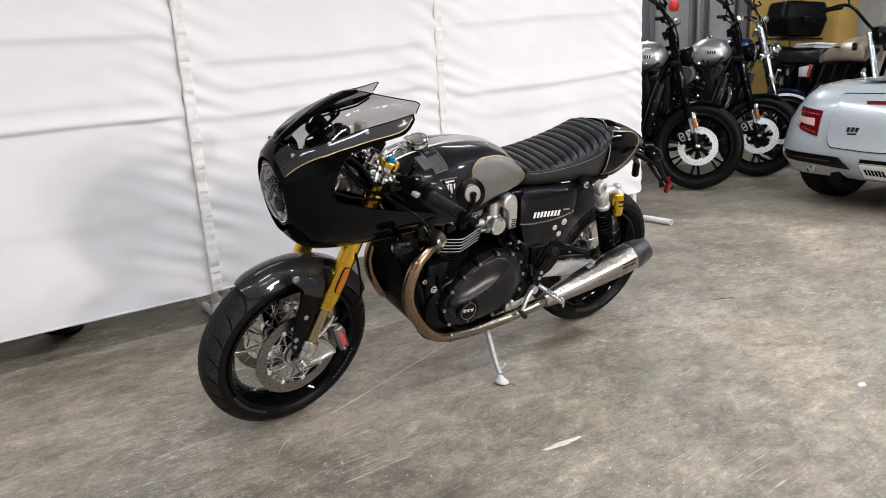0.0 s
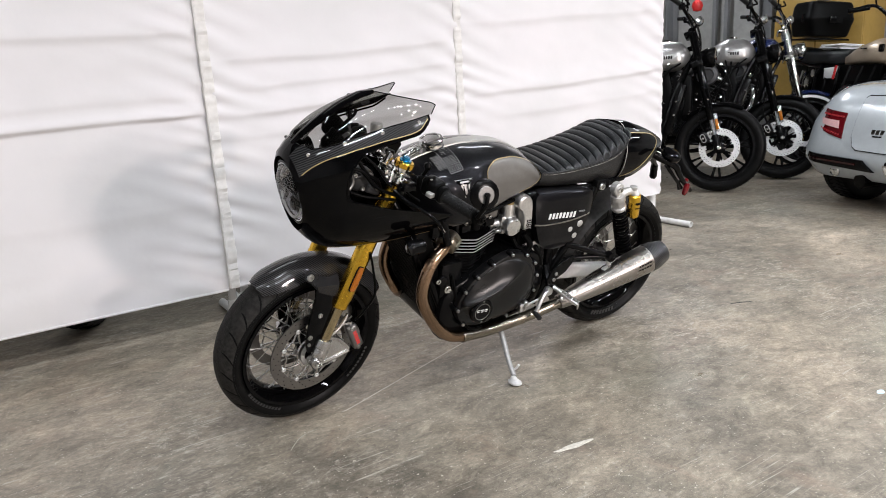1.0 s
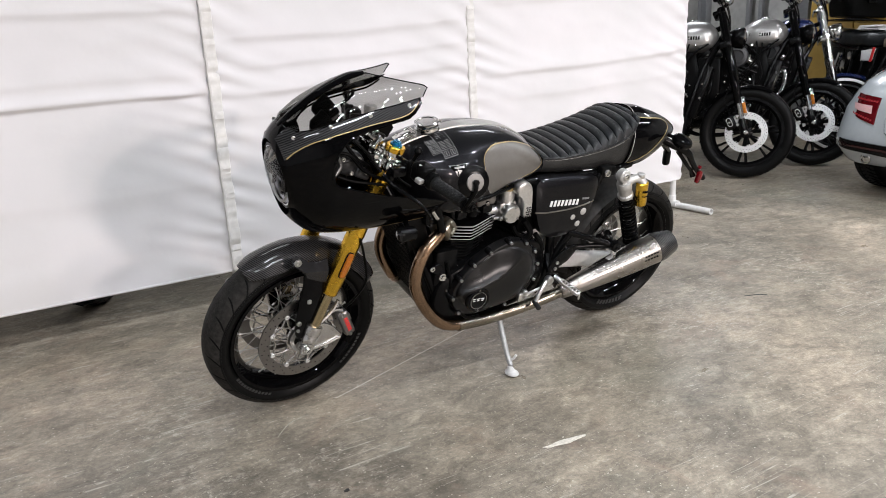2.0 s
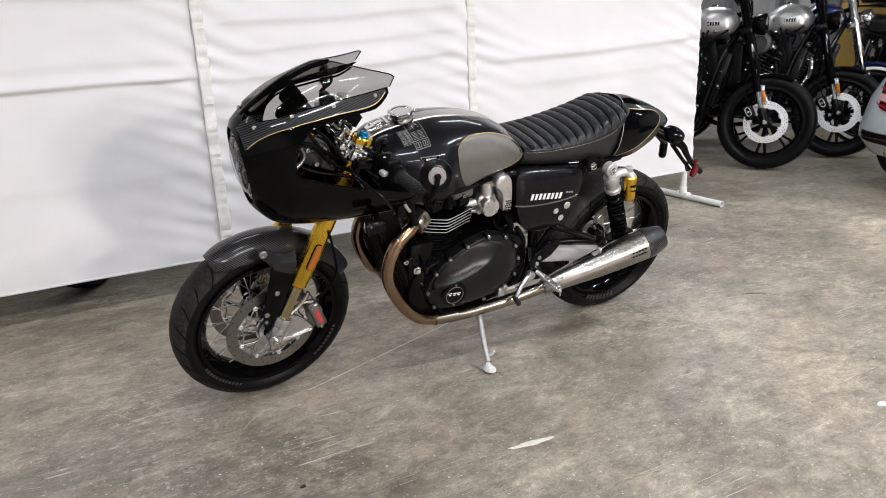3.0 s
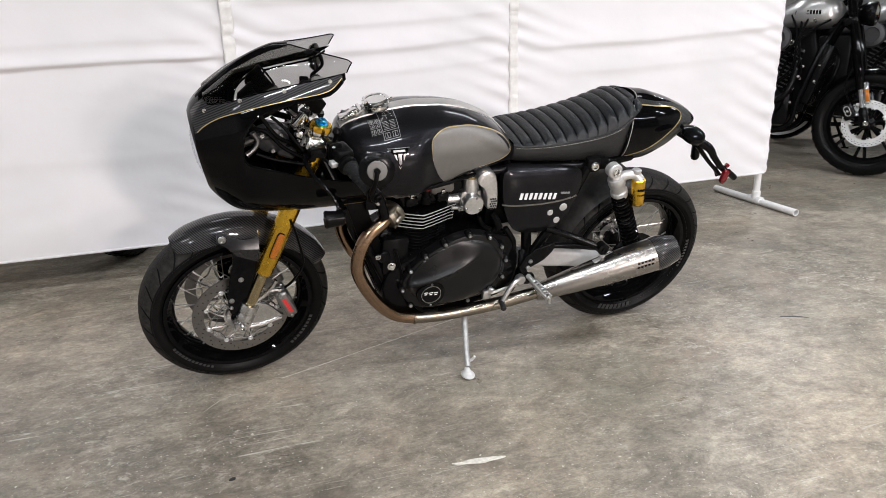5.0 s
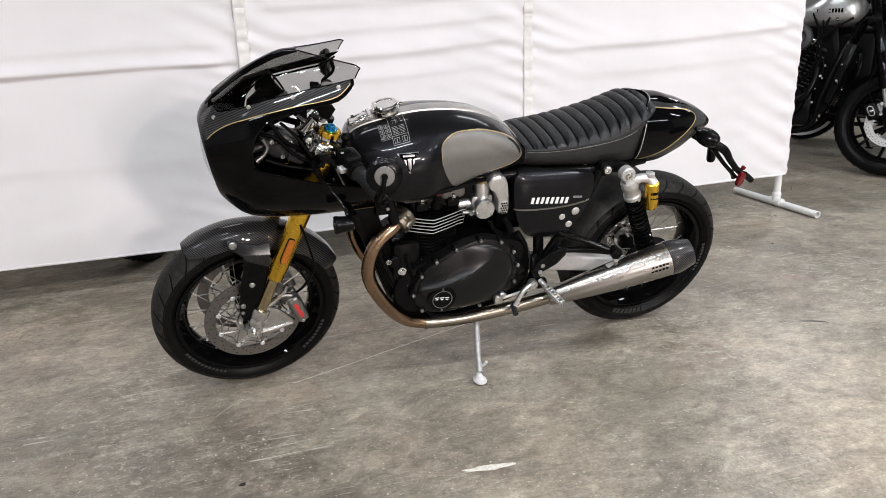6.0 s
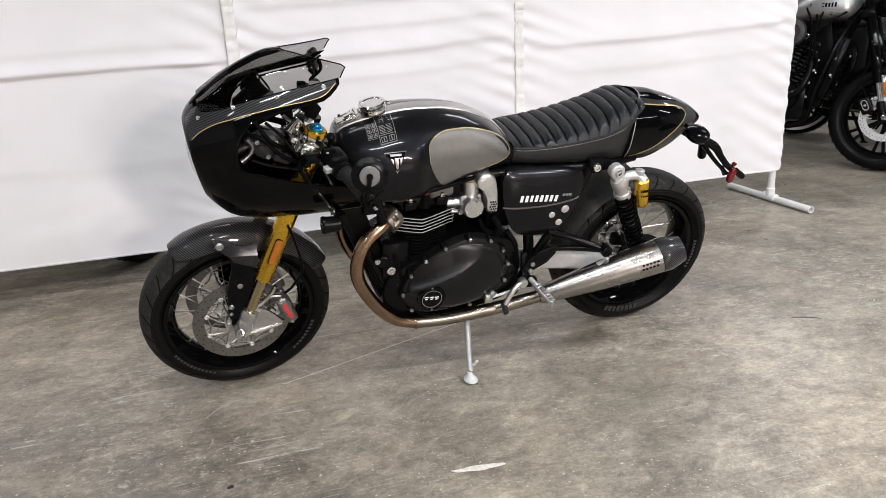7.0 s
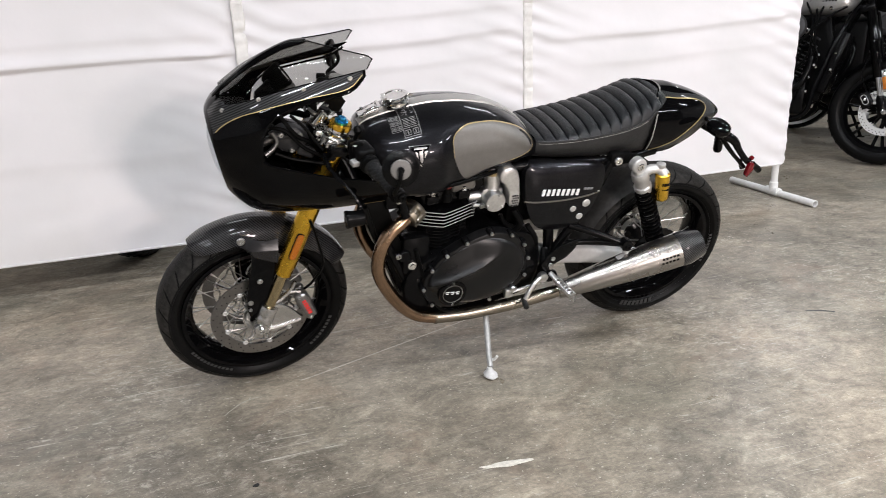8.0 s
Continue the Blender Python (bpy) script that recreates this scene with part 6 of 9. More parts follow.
bm = bm_()
rings = []
for x in steps(-0.205, 0.172, 60):
    rings.append([V((p.x + lead(p.x, p.z), p.y, p.z)) for p in ring_of(x, HW(x), HT(x), HC2(x), HB(x), 2.1, 2.3, 72)])
loft(bm, rings)
tail = part("tail_cowl", bm, BLACK, bike, "gloss black tail hump with carbon edge and gold line")
for side in (-1, 1):
    edge_in = [(-0.150, 0.9175), (-0.10, 0.917), (-0.049, 0.911), (0.0, 0.903), (0.038, 0.893), (0.058, 0.880), (0.053, 0.866), (0.022, 0.843), (-0.028, 0.810), (-0.084, 0.778), (-0.130, 0.760), (-0.168, 0.750)]
    edge_out = [(-0.142, 0.932), (-0.10, 0.929), (-0.049, 0.921), (0.01, 0.910), (0.065, 0.893), (0.118, 0.866), (0.108, 0.842), (0.060, 0.812), (0.002, 0.776), (-0.064, 0.744), (-0.118, 0.730), (-0.165, 0.727)]
    bm = bm_()
    a, b = spline([V((x, 0, z)) for x, z in edge_in], 6), spline([V((x, 0, z)) for x, z in edge_out], 6)
    loft(bm, [[tail_at(r.x, r.z, side, 0.0016) for r in [p.lerp(q, f / 8) for f in range(9)]] for p, q in zip(a, b)], False, False)
    part("carbon_edge", bm, CARBON_TAIL, tail, "carbon fibre edge of the tail")
    bm = bm_()
    rows = []
    for k, p in enumerate(a):
        d = (a[min(k + 1, len(a) - 1)] - a[max(k - 1, 0)]).normalized()
        nrm = V((-d.z, 0, d.x)) * 0.0013
        rows.append([tail_at(p.x - nrm.x, p.z - nrm.z, side, 0.001), tail_at(p.x - nrm.x * 0.8, p.z - nrm.z * 0.8, side, 0.0026), tail_at(p.x + nrm.x * 0.8, p.z + nrm.z * 0.8, side, 0.0026), tail_at(p.x + nrm.x, p.z + nrm.z, side, 0.001)])
    loft(bm, rows, False, False)
    part("pinstripe", bm, PINSTRIPE, tail, "thin gold pinstripe")
bm = bm_()
tube(bm, [rings[0][k] * 1.0 for k in range(72)] + [rings[0][0]], 0.0032, 6, 1, False)
part("seat_rim", bm, BLACK, tail)
bm = bm_()
tube(bm, [V((p.x + 0.006, p.y * 1.012, p.z)) for p in rings[0]] + [V((rings[0][0].x + 0.006, rings[0][0].y * 1.012, rings[0][0].z))], 0.0014, 6, 1, False)
part("piping", bm, THREAD, tail, "thin pale piping where seat and tail meet")
# number plate arm, indicators, red reflector
bm = bm_()
tube(bm, [(0.06, -0.03, 0.815), (0.12, -0.075, 0.785), (0.188, -0.106, 0.754), (0.222, -0.112, 0.715), (0.255, -0.115, 0.680), (0.285, -0.112, 0.655)], [0.018, 0.016, 0.015, 0.0115, 0.0105, 0.009], 10)
tube(bm, [(0.160, -0.085, 0.752), (0.205, -0.104, 0.700), (0.240, -0.108, 0.668), (0.270, -0.108, 0.640)], [0.009, 0.007, 0.007, 0.008], 8)
tube(bm, [(0.10, 0.0, 0.815), (0.20, 0.03, 0.74), (0.285, 0.066, 0.680)], [0.018, 0.014, 0.011], 10)
tube(bm, [(0.255, -0.112, 0.690), (0.262, -0.095, 0.655), (0.275, -0.095, 0.628)], 0.006, 8)
box(bm, (0.300, -0.10, 0.652), (0.050, 0.020, 0.014), Matrix.Rotation(radians(38), 4, "Y"), 0.004)
arm = part("plate_bracket", bm, SATIN, bike, "black number plate arm under the tail")
bm = bm_()
lathe(bm, [(0.0, -0.022), (0.022, -0.021), (0.036, -0.013), (0.041, 0.0), (0.037, 0.011), (0.024, 0.018), (0.0, 0.020)], V((0.050, -0.177, 0.842)), (0.06, -0.32, 0.94), 28, caps=False)
pod = part("indicator", bm, BLACK, bike, "glossy black indicator pod")
bm = bm_()
rod(bm, (0.052, -0.150, 0.842), (0.060, -0.085, 0.838), 0.007)
part("indicator_stalk", bm, SATIN, pod)
bm = bm_()
lathe(bm, [(0.0, -0.036), (0.013, -0.034), (0.0165, -0.026), (0.0165, 0.026), (0.012, 0.034), (0.0, 0.036)], V((0.294, 0.071, 0.648)), (-0.15, 0, 1), 18, caps=False)
part("indicator", bm, SATIN, arm, "black indicator lamp")
bm = bm_()
a = [(math.cos(2 * math.pi * k / 24), math.sin(2 * math.pi * k / 24)) for k in range(24)]
c = V((0.278, -0.127, 0.640))
rr = lambda f, y: [c + V((0.0125 * px * f + 0.12 * pz * 0.032 * f, -y, 0.027 * math.copysign(abs(pz) ** 0.7, pz) * f)) for px, pz in a]
loft(bm, [rr(1, -0.006), rr(1, 0.006), rr(0.8, 0.009), rr(0.2, 0.010)])
part("side_reflector", bm, RED, arm, "red side reflector")
bm = bm_()
rod(bm, (0.315, -0.098, 0.642), (0.366, -0.085, 0.606), 0.0115, n=14)
lp = part("plate_lamp", bm, MATT, arm)
bm = bm_()
lathe(bm, [(0.0105, 0), (0.009, 0.004), (0, 0.005)], V((0.366, -0.085, 0.606)), (0.051, 0.013, -0.036), 14, caps=False)
part("lamp_lens", bm, STRAW, lp)
bm = bm_()
box(bm, (0.297, -0.105, 0.672), (0.012, 0.016, 0.014), Matrix.Rotation(radians(35), 4, "Y"), 0.004)
part("plate_lens", bm, RED, arm, "small red lens")
# rear inner mudguard
bm = bm_()
rows = []
for i in range(25):
    a = radians(100 + 85 * i / 24)
    rows.append([RA + V((math.cos(a) * (0.345 - 0.03 * abs(v) ** 3), 0.088 * v, math.sin(a) * (0.345 - 0.03 * abs(v) ** 3))) for v in [k / 4 - 1 for k in range(9)]])
loft(bm, rows, False, False)
part("rear_mudguard", bm, HUGGER, bike, "scuffed dark grey inner mudguard")

# ---------- frame, engine ----------
bm = bm_()
for s in (-1, 1):
    tube(bm, [(-1.16, s * 0.03, 0.84), (-1.0, s * 0.075, 0.76), (-0.75, s * 0.10, 0.74), (-0.52, s * 0.115, 0.745), (-0.30, s * 0.12, 0.735), (-0.12, s * 0.10, 0.745)], 0.0165, 10)
    tube(bm, [(-1.15, s * 0.03, 0.80), (-1.09, s * 0.10, 0.66), (-1.02, s * 0.13, 0.50), (-0.96, s * 0.13, 0.36)], 0.0165, 10)
    tube(bm, [(-0.30, s * 0.135, 0.74), (-0.36, s * 0.150, 0.62), (-0.43, s * 0.155, 0.50), (-0.47, s * 0.15, 0.42)], 0.0165, 10)
    tube(bm, [(-0.52, s * 0.115, 0.745), (-0.50, s * 0.13, 0.60), (-0.48, s * 0.14, 0.40), (-0.52, s * 0.13, 0.28)], 0.018, 10)
    tube(bm, [(-0.43, s * 0.16, 0.535), (-0.34, s * 0.185, 0.505), (-0.25, s * 0.225, 0.475)], 0.0125, 10)
    tube(bm, [(-0.44, s * 0.16, 0.465), (-0.34, s * 0.185, 0.470), (-0.25, s * 0.225, 0.472)], 0.0105, 10)
part("frame", bm, SATIN, bike, "black tubular frame")
for s in (-1, 1):
    bm = bm_()
    lathe(bm, [(0.012, -0.018), (0.020, -0.014), (0.020, 0.014), (0.012, 0.018)], V((-0.247, s * 0.235, 0.478)), (0, 1, 0), 18)
    bolt(bm, V((-0.247, s * 0.253, 0.478)), (0, s, 0), 0.010, 0.006)
    part("pillion_mount", bm, SATIN, bike)
# swing arm, pale silver
for s in (-1, 1):
    bm = bm_()
    rings = []
    for i in range(13):
        u = i / 12
        p = V((-0.50, s * 0.105, 0.400)).lerp(V((0.03, s * 0.125, 0.312)), u)
        w, h = 0.020, 0.036 - 0.010 * u
        rings.append([p + V((0, math.copysign(abs(math.cos(a)) ** 0.6, math.cos(a)) * w, math.copysign(abs(math.sin(a)) ** 0.6, math.sin(a)) * h)) for a in [2 * math.pi * k / 20 for k in range(20)]])
    loft(bm, rings)
    box(bm, (0.02, s * 0.125, 0.312), (0.10, 0.034, 0.056), None, 0.010)
    part("swing_arm", bm, SWING, bike, "pale silver swing arm")
    bm = bm_()
    lathe(bm, [(0.018, 0), (0.018, 0.010), (0.014, 0.014), (0.0, 0.014)], V((0, s * 0.142, 0.312)), (0, s, 0), 6, caps=False)
    part("axle_nut", bm, STEEL, bike)
# twin shock absorbers with gold reservoirs
for s in (-1, 1):
    t0, t1 = V((-0.228, s * 0.180, 0.742)), V((-0.055, s * 0.155, 0.390))
    ax = (t1 - t0).normalized()
    L = (t1 - t0).length
    bm = bm_()
    lathe(bm, [(0.0, 0.03), (0.026, 0.032), (0.028, 0.04), (0.028, 0.062), (0.025, 0.066), (0.025, 0.088), (0.029, 0.092), (0.029, 0.104), (0.025, 0.108), (0.025, 0.118)], t0, ax, 26, caps=False)
    lathe(bm, [(0.021, -0.016), (0.025, -0.012), (0.025, 0.012), (0.021, 0.016)], t0, (0, 1, 0), 24)
    box(bm, t0 + ax * 0.022, (0.030, 0.028, 0.032), None, 0.006)
    # bridge to the reservoir
    tube(bm, [t0 + ax * 0.05, t0 + V((0.045, s * 0.006, -0.020)), t0 + V((0.078, s * 0.012, -0.020)), t0 + V((0.092, s * 0.02, -0.036))], [0.020, 0.016, 0.016, 0.019], 12)
    lathe(bm, [(0.013, 0), (0.015, 0.004), (0.015, 0.014), (0.010, 0.017), (0.0, 0.017)], t0 + V((0.078, s * 0.015, -0.012)), (0, 0, 1), 14, caps=False)
    shock = part("shock_absorber", bm, PALE, bike, "pale silver shock absorber with black spring and gold reservoir")
    bm = bm_()
    bolt(bm, t0 + V((0, s * 0.016, 0)), (0, s, 0), 0.013, 0.008)
    part("shock_bolt", bm, CHROME, shock)
    bm = bm_()
    rod(bm, t0 + ax * 0.10, t1 - ax * 0.02, 0.014, n=18)
    part("damper_rod", bm, SATIN, shock)
    bm = bm_()
    rod(bm, t0 + ax * 0.215, t0 + ax * 0.245, 0.019, n=18)
    rod(bm, t0 + ax * 0.15, t0 + ax * 0.165, 0.0185, n=18)
    part("damper_collar", bm, PALE, shock)
    bm = bm_()
    a, u, w = frame_of(ax)
    turns, n = 13.5, 270
    pts = [t0 + ax * (0.112 + (L - 0.150) * k / n) + (u * math.cos(2 * math.pi * turns * k / n) + w * math.sin(2 * math.pi * turns * k / n)) * 0.0268 for k in range(n + 1)]
    tube(bm, pts, 0.0056, 7, 1, False)
    part("spring", bm, BLACK, shock, "black coil spring")
    bm = bm_()
    lathe(bm, [(0.029, -0.012), (0.031, -0.008), (0.031, 0.006), (0.018, 0.012), (0.016, 0.04)], t1 - ax * 0.030, ax, 22)
    lathe(bm, [(0.017, -0.015), (0.020, -0.012), (0.020, 0.012), (0.017, 0.015)], t1 + ax * 0.015, (0, 1, 0), 18)
    part("shock_foot", bm, SATIN, shock)
    bm = bm_()
    g0 = t0 + V((0.088, s * 0.020, -0.030))
    ga = V((0.18, 0, -1)).normalized()
    lathe(bm, [(0.018, 0), (0.0235, 0.004), (0.0235, 0.092), (0.021, 0.097), (0.0, 0.097)], g0, ga, 26, caps=False)
    can = part("reservoir", bm, GOLD, shock, "gold anodised reservoir")
    bm = bm_()
    for k in range(5):
        a0 = radians(-118 + 14 * k) if s < 0 else radians(60 + 14 * k)
        q = g0 + ga * 0.034 + V((math.cos(a0) * 0.0242, math.sin(a0) * 0.0242, 0))
        box(bm, q, (0.0045, 0.0012, 0.009), Matrix.Rotation(a0 + math.pi / 2, 4, "Z"), 0)
        box(bm, q + ga * 0.02, (0.0035, 0.0012, 0.004), Matrix.Rotation(a0 + math.pi / 2, 4, "Z"), 0)
    part("lettering", bm, MATT, can)

# crankcase and gearbox lump
bm = bm_()
CASE = [(-0.985, 0.30), (-0.93, 0.262), (-0.75, 0.255), (-0.58, 0.285), (-0.525, 0.34), (-0.52, 0.44), (-0.56, 0.52), (-0.68, 0.545), (-0.80, 0.52), (-0.90, 0.48), (-0.975, 0.43)]
plate(bm, CASE, 0.175, -0.165, 0.012, 0.0, 2, 3)
box(bm, (-0.80, 0, 0.275), (0.28, 0.20, 0.09), None, 0.02)
case = part("crankcase", bm, SATIN, bike, "satin black engine crankcase")
# left engine cover with raised rim, bolts and swept crease
COVER = [(-0.905, 0.455), (-0.875, 0.490), (-0.81, 0.530), (-0.745, 0.556), (-0.695, 0.562), (-0.640, 0.545), (-0.600, 0.505), (-0.580, 0.450), (-0.578, 0.400), (-0.600, 0.345), (-0.645, 0.318), (-0.72, 0.305), (-0.80, 0.295), (-0.86, 0.300), (-0.905, 0.325), (-0.928, 0.365), (-0.928, 0.415)]
for s in (-1, 1):
    bm = bm_()
    plate(bm, COVER, s * 0.150, s * 0.190, 0.008, 0.0, 1, 4)
    cov = part("engine_cover", bm, CASEBLACK, case, "satin black engine side cover")
    bm = bm_()
    c0 = V((-0.755, 0, 0.43))
    inner = [(c0.x + (x - c0.x) * 0.925, c0.z + (z - c0.z) * 0.915) for x, z in COVER]

    def swell(x, z):
        """Height of the domed cover: a flat lower face that breaks upward along a line which fades towards the rear."""
        e = min(1.0, math.hypot((x - c0.x) / 0.166, (z - c0.z) / 0.124))
        y = 0.187 + 0.030 * max(0.0, 1 - e**3.2) ** 0.5
        u = (x + 0.915) / 0.245
        line = 0.408 + 0.094 * u - 0.006 * math.sin(math.pi * max(0.0, min(1.0, u)))
        over = z - line
        fade = max(0.0, min(1.0, (1.04 - u) * 2.2))
        rise = 0.016 * fade * math.exp(-max(0.0, -over) / 0.016)
        return y + rise - 0.034 * fade * (1 - math.exp(-max(0.0, over) / 0.026))

    drape(bm, swell, inner, 0.0, 34, 6, s, sink=0.012)
    part("cover_bulge", bm, CASEBLACK, cov, sharp=70)
    bm = bm_()
    for x, z in ((-0.905, 0.455), (-0.858, 0.503), (-0.795, 0.540), (-0.715, 0.563), (-0.645, 0.548), (-0.598, 0.505), (-0.578, 0.450), (-0.583, 0.385), (-0.612, 0.335), (-0.70, 0.306), (-0.90, 0.320), (-0.930, 0.385)):
        lathe(bm, [(0.0115, -0.02), (0.0115, 0.002), (0.010, 0.004)], V((x, s * 0.188, z)), (0, s, 0), 14)
    part("bolt_boss", bm, SATIN, cov)
    bm = bm_()
    for x, z in ((-0.905, 0.455), (-0.858, 0.503), (-0.795, 0.540), (-0.715, 0.563), (-0.645, 0.548), (-0.598, 0.505), (-0.578, 0.450), (-0.583, 0.385), (-0.612, 0.335), (-0.70, 0.306), (-0.90, 0.320), (-0.930, 0.385)):
        bolt(bm, V((x, s * 0.192, z)), (0, s, 0), 0.0062, 0.007)
    part("cover_bolt", bm, STEEL, cov)
    bm = bm_()
    c = V((-0.842, s * 0.2115, 0.375))
    lathe(bm, [(0.047, -0.004), (0.047, 0.008), (0.044, 0.012), (0.038, 0.012), (0.036, 0.010), (0.0, 0.010)], c, (0, s, 0), 36, caps=False)
    ins = part("inspection_cap", bm, SATIN, cov, "round black inspection cap")
    bm = bm_()
    lathe(bm, [(0.033, 0.010), (0.033, 0.0125), (0.0315, 0.0125), (0.0315, 0.010)], c, (0, s, 0), 36, closed=True)
    for a in (90, 270):
        bolt(bm, c + V((0.041 * math.cos(radians(a)), s * 0.010, 0.041 * math.sin(radians(a)))), (0, s, 0), 0.004, 0.004)
    part("cap_ring", bm, STEEL, ins)
    bm = bm_()
    for k in range(3):
        x = c.x - 0.024 + k * 0.017
        for dz, ww in ((0.006, 0.014), (-0.001, 0.009)):
            box(bm, (x + 0.006, s * 0.2212, c.z + dz - 0.12 * (x - c.x)), (ww, 0.002, 0.0035), None, 0)
    part("cap_mark", bm, WHITE_INK, ins)
# cylinders, finned barrel and head
bm = bm_()
CT = Matrix.Rotation(radians(-4), 4, "Y")
box(bm, (-0.850, 0, 0.530), (0.125, 0.22, 0.11), CT, 0.014)
barrel = part("cylinder_barrel", bm, SATIN, bike, "black finned cylinder barrel")
FIN0 = [(-0.942, -0.106), (-0.930, -0.122), (-0.872, -0.152), (-0.850, -0.152), (-0.768, -0.120), (-0.748, -0.106), (-0.744, 0.0), (-0.748, 0.106), (-0.768, 0.120), (-0.850, 0.152), (-0.872, 0.152), (-0.930, 0.122), (-0.942, 0.106), (-0.948, 0.0)]


def fin(z, f, t, mat, nm, parent, lab=""):
    bm = bm_()
    c = V((-0.845, 0, z))
    pts = spline([V((x, y, 0)) for x, y in FIN0], 4, True)
    rows = []
    for dz, g in ((-t / 2, 0.985), (-t / 2 + 0.0008, 1.0), (t / 2 - 0.0008, 1.0), (t / 2, 0.985)):
        rows.append([c + V(((p.x + 0.845) * f * g, p.y * f * g, dz)) for p in pts])
    # the fins droop a little towards the front
    for r in rows:
        for p in r:
            p.z += 0.030 * (p.x + 0.845)
    loft(bm, rows)
    return part(nm, bm, mat, parent, lab)


for k in range(7):
    fin(0.498 + k * 0.0115, 0.86 - 0.004 * k, 0.0042, CASEBLACK, "fin", barrel)
for k in range(5):
    f = fin(0.588 + k * 0.0128, 1.0 + 0.012 * k, 0.0046, BLACK, "head_fin", barrel)
    bm = bm_()
    c = V((-0.845, 0, 0.588 + k * 0.0128))
    g = 1.0 + 0.012 * k
    pts = spline([V((x, y, 0)) for x, y in FIN0], 4, True)
    rows = []
    for dz, h in ((-0.0017, 0.996), (-0.0012, 1.006), (0.0012, 1.006), (0.0017, 0.996)):
        rows.append([c + V(((p.x + 0.845) * g * h, p.y * g * h, dz + 0.030 * (p.x + 0.845))) for p in pts])
    loft(bm, rows, True, False)
    part("fin_edge", bm, BRIGHTDISC, f, "polished fin edge")
bm = bm_()
box(bm, (-0.850, 0, 0.615), (0.150, 0.20, 0.09), CT, 0.012)
box(bm, (-0.850, 0, 0.675), (0.160, 0.25, 0.045), CT, 0.012)
part("cylinder_head", bm, SATIN, bike, "black cylinder head")
bm = bm_()
for x0, x1 in ((-0.955, -0.865), (-0.835, -0.755)):
    box(bm, ((x0 + x1) / 2, -0.005, 0.708), (x1 - x0, 0.255, 0.042), CT, 0.014, 3)
part("cam_cover", bm, GREY, bike, "dark grey cam cover")
bm = bm_()
for x, z in ((-0.895, 0.682), (-0.795, 0.690)):
    box(bm, (x, -0.126, z - 0.008), (0.040, 0.030, 0.030), None, 0.007)
part("head_boss", bm, SATIN, bike)
bm = bm_()
for x, z in ((-0.895, 0.692), (-0.795, 0.700)):
    lathe(bm, [(0.012, 0), (0.012, 0.003), (0.008, 0.004), (0.008, 0.012), (0.006, 0.013)], V((x, -0.128, z - 0.002)), (0, -0.25, 1), 6)
part("head_nut", bm, CHROME, bike)
bm = bm_()
lathe(bm, [(0.017, -0.01), (0.017, 0.012), (0.012, 0.016), (0.012, 0.034)], V((-0.847, -0.125, 0.672)), (0.05, 0, 1), 16)
tube(bm, [(-0.846, -0.122, 0.70), (-0.842, -0.11, 0.73), (-0.83, -0.08, 0.76)], 0.008, 8)
part("spark_plug_cap", bm, MATT, bike)
bm = bm_()
lathe(bm, [(0.0132, 0), (0.0132, 0.018)], V((-0.845, -0.122, 0.706)), (0.05, 0, 1), 14)
part("plug_lead_boot", bm, REDBOOT, bike, "dark red plug boot")
# maker's plate low on the barrel
bm = bm_()
plate(bm, [(-0.900, 0.487), (-0.815, 0.492), (-0.825, 0.472), (-0.888, 0.467)], -0.128, -0.140, 0.002)
plt = part("barrel_plate", bm, SATIN, bike)
bm = bm_()
for k in range(6):
    box(bm, (-0.888 + 0.0125 * k, -0.1405, 0.480), (0.009, 0.0016, 0.008), None, 0)
part("plate_mark", bm, PALE, plt)
# throttle bodies in bright casting
bm = bm_()
tb = V((-0.694, -0.135, 0.648))
lathe(bm, [(0.026, 0.07), (0.032, 0.05), (0.034, 0.0), (0.034, -0.012), (0.031, -0.018), (0.0, -0.018)], tb, (0, 1, 0), 32, caps=False)
box(bm, tb + V((0.0, 0.035, 0.0)), (0.075, 0.05, 0.075), None, 0.014)
lathe(bm, [(0.026, -0.02), (0.026, 0.045), (0.024, 0.050)], tb + V((0.002, 0.030, 0.035)), (-0.06, 0, 1), 26)
tube(bm, [tb + V((-0.075, 0.04, 0.0)), tb + V((-0.03, 0.04, 0.0))], 0.021, 14, 1, False)
carb = part("throttle_body", bm, ALU, bike, "bright cast throttle body")
bm = bm_()
lathe(bm, [(0.0245, 0.044), (0.026, 0.046), (0.026, 0.058), (0.022, 0.062), (0, 0.062)], tb + V((0.002, 0.030, 0.035)), (-0.06, 0, 1), 26, caps=False)
part("throttle_cap", bm, BRASS, carb, "brass-tinted throttle cap")
bm = bm_()
for a in (75, 200, 325):
    bolt(bm, tb + V((0.027 * math.cos(radians(a)), -0.018, 0.027 * math.sin(radians(a)))), (0, -1, 0), 0.0042, 0.004)
bolt(bm, tb + V((-0.042, 0.0, -0.012)), (0, -1, 0), 0.008, 0.012)
rod(bm, tb + V((-0.07, 0.0, -0.010)), tb + V((-0.03, 0.0, -0.012)), 0.006)
part("throttle_screw", bm, STEEL, carb)
bm = bm_()
plate(bm, [(-0.692, 0.748), (-0.678, 0.764), (-0.655, 0.768), (-0.634, 0.754), (-0.624, 0.720), (-0.617, 0.660), (-0.618, 0.636), (-0.632, 0.628), (-0.652, 0.636), (-0.656, 0.680), (-0.672, 0.712), (-0.690, 0.728)], -0.085, -0.160, 0.010, 0.002, 3, 3)
part("intake_cover", bm, ALU, carb, "brushed silver intake cover with perforated window")
bm = bm_()
box(bm, tb + V((0.059, -0.022, 0.008)), (0.026, 0.012, 0.046), Matrix.Rotation(radians(-6), 4, "Y"), 0.004)
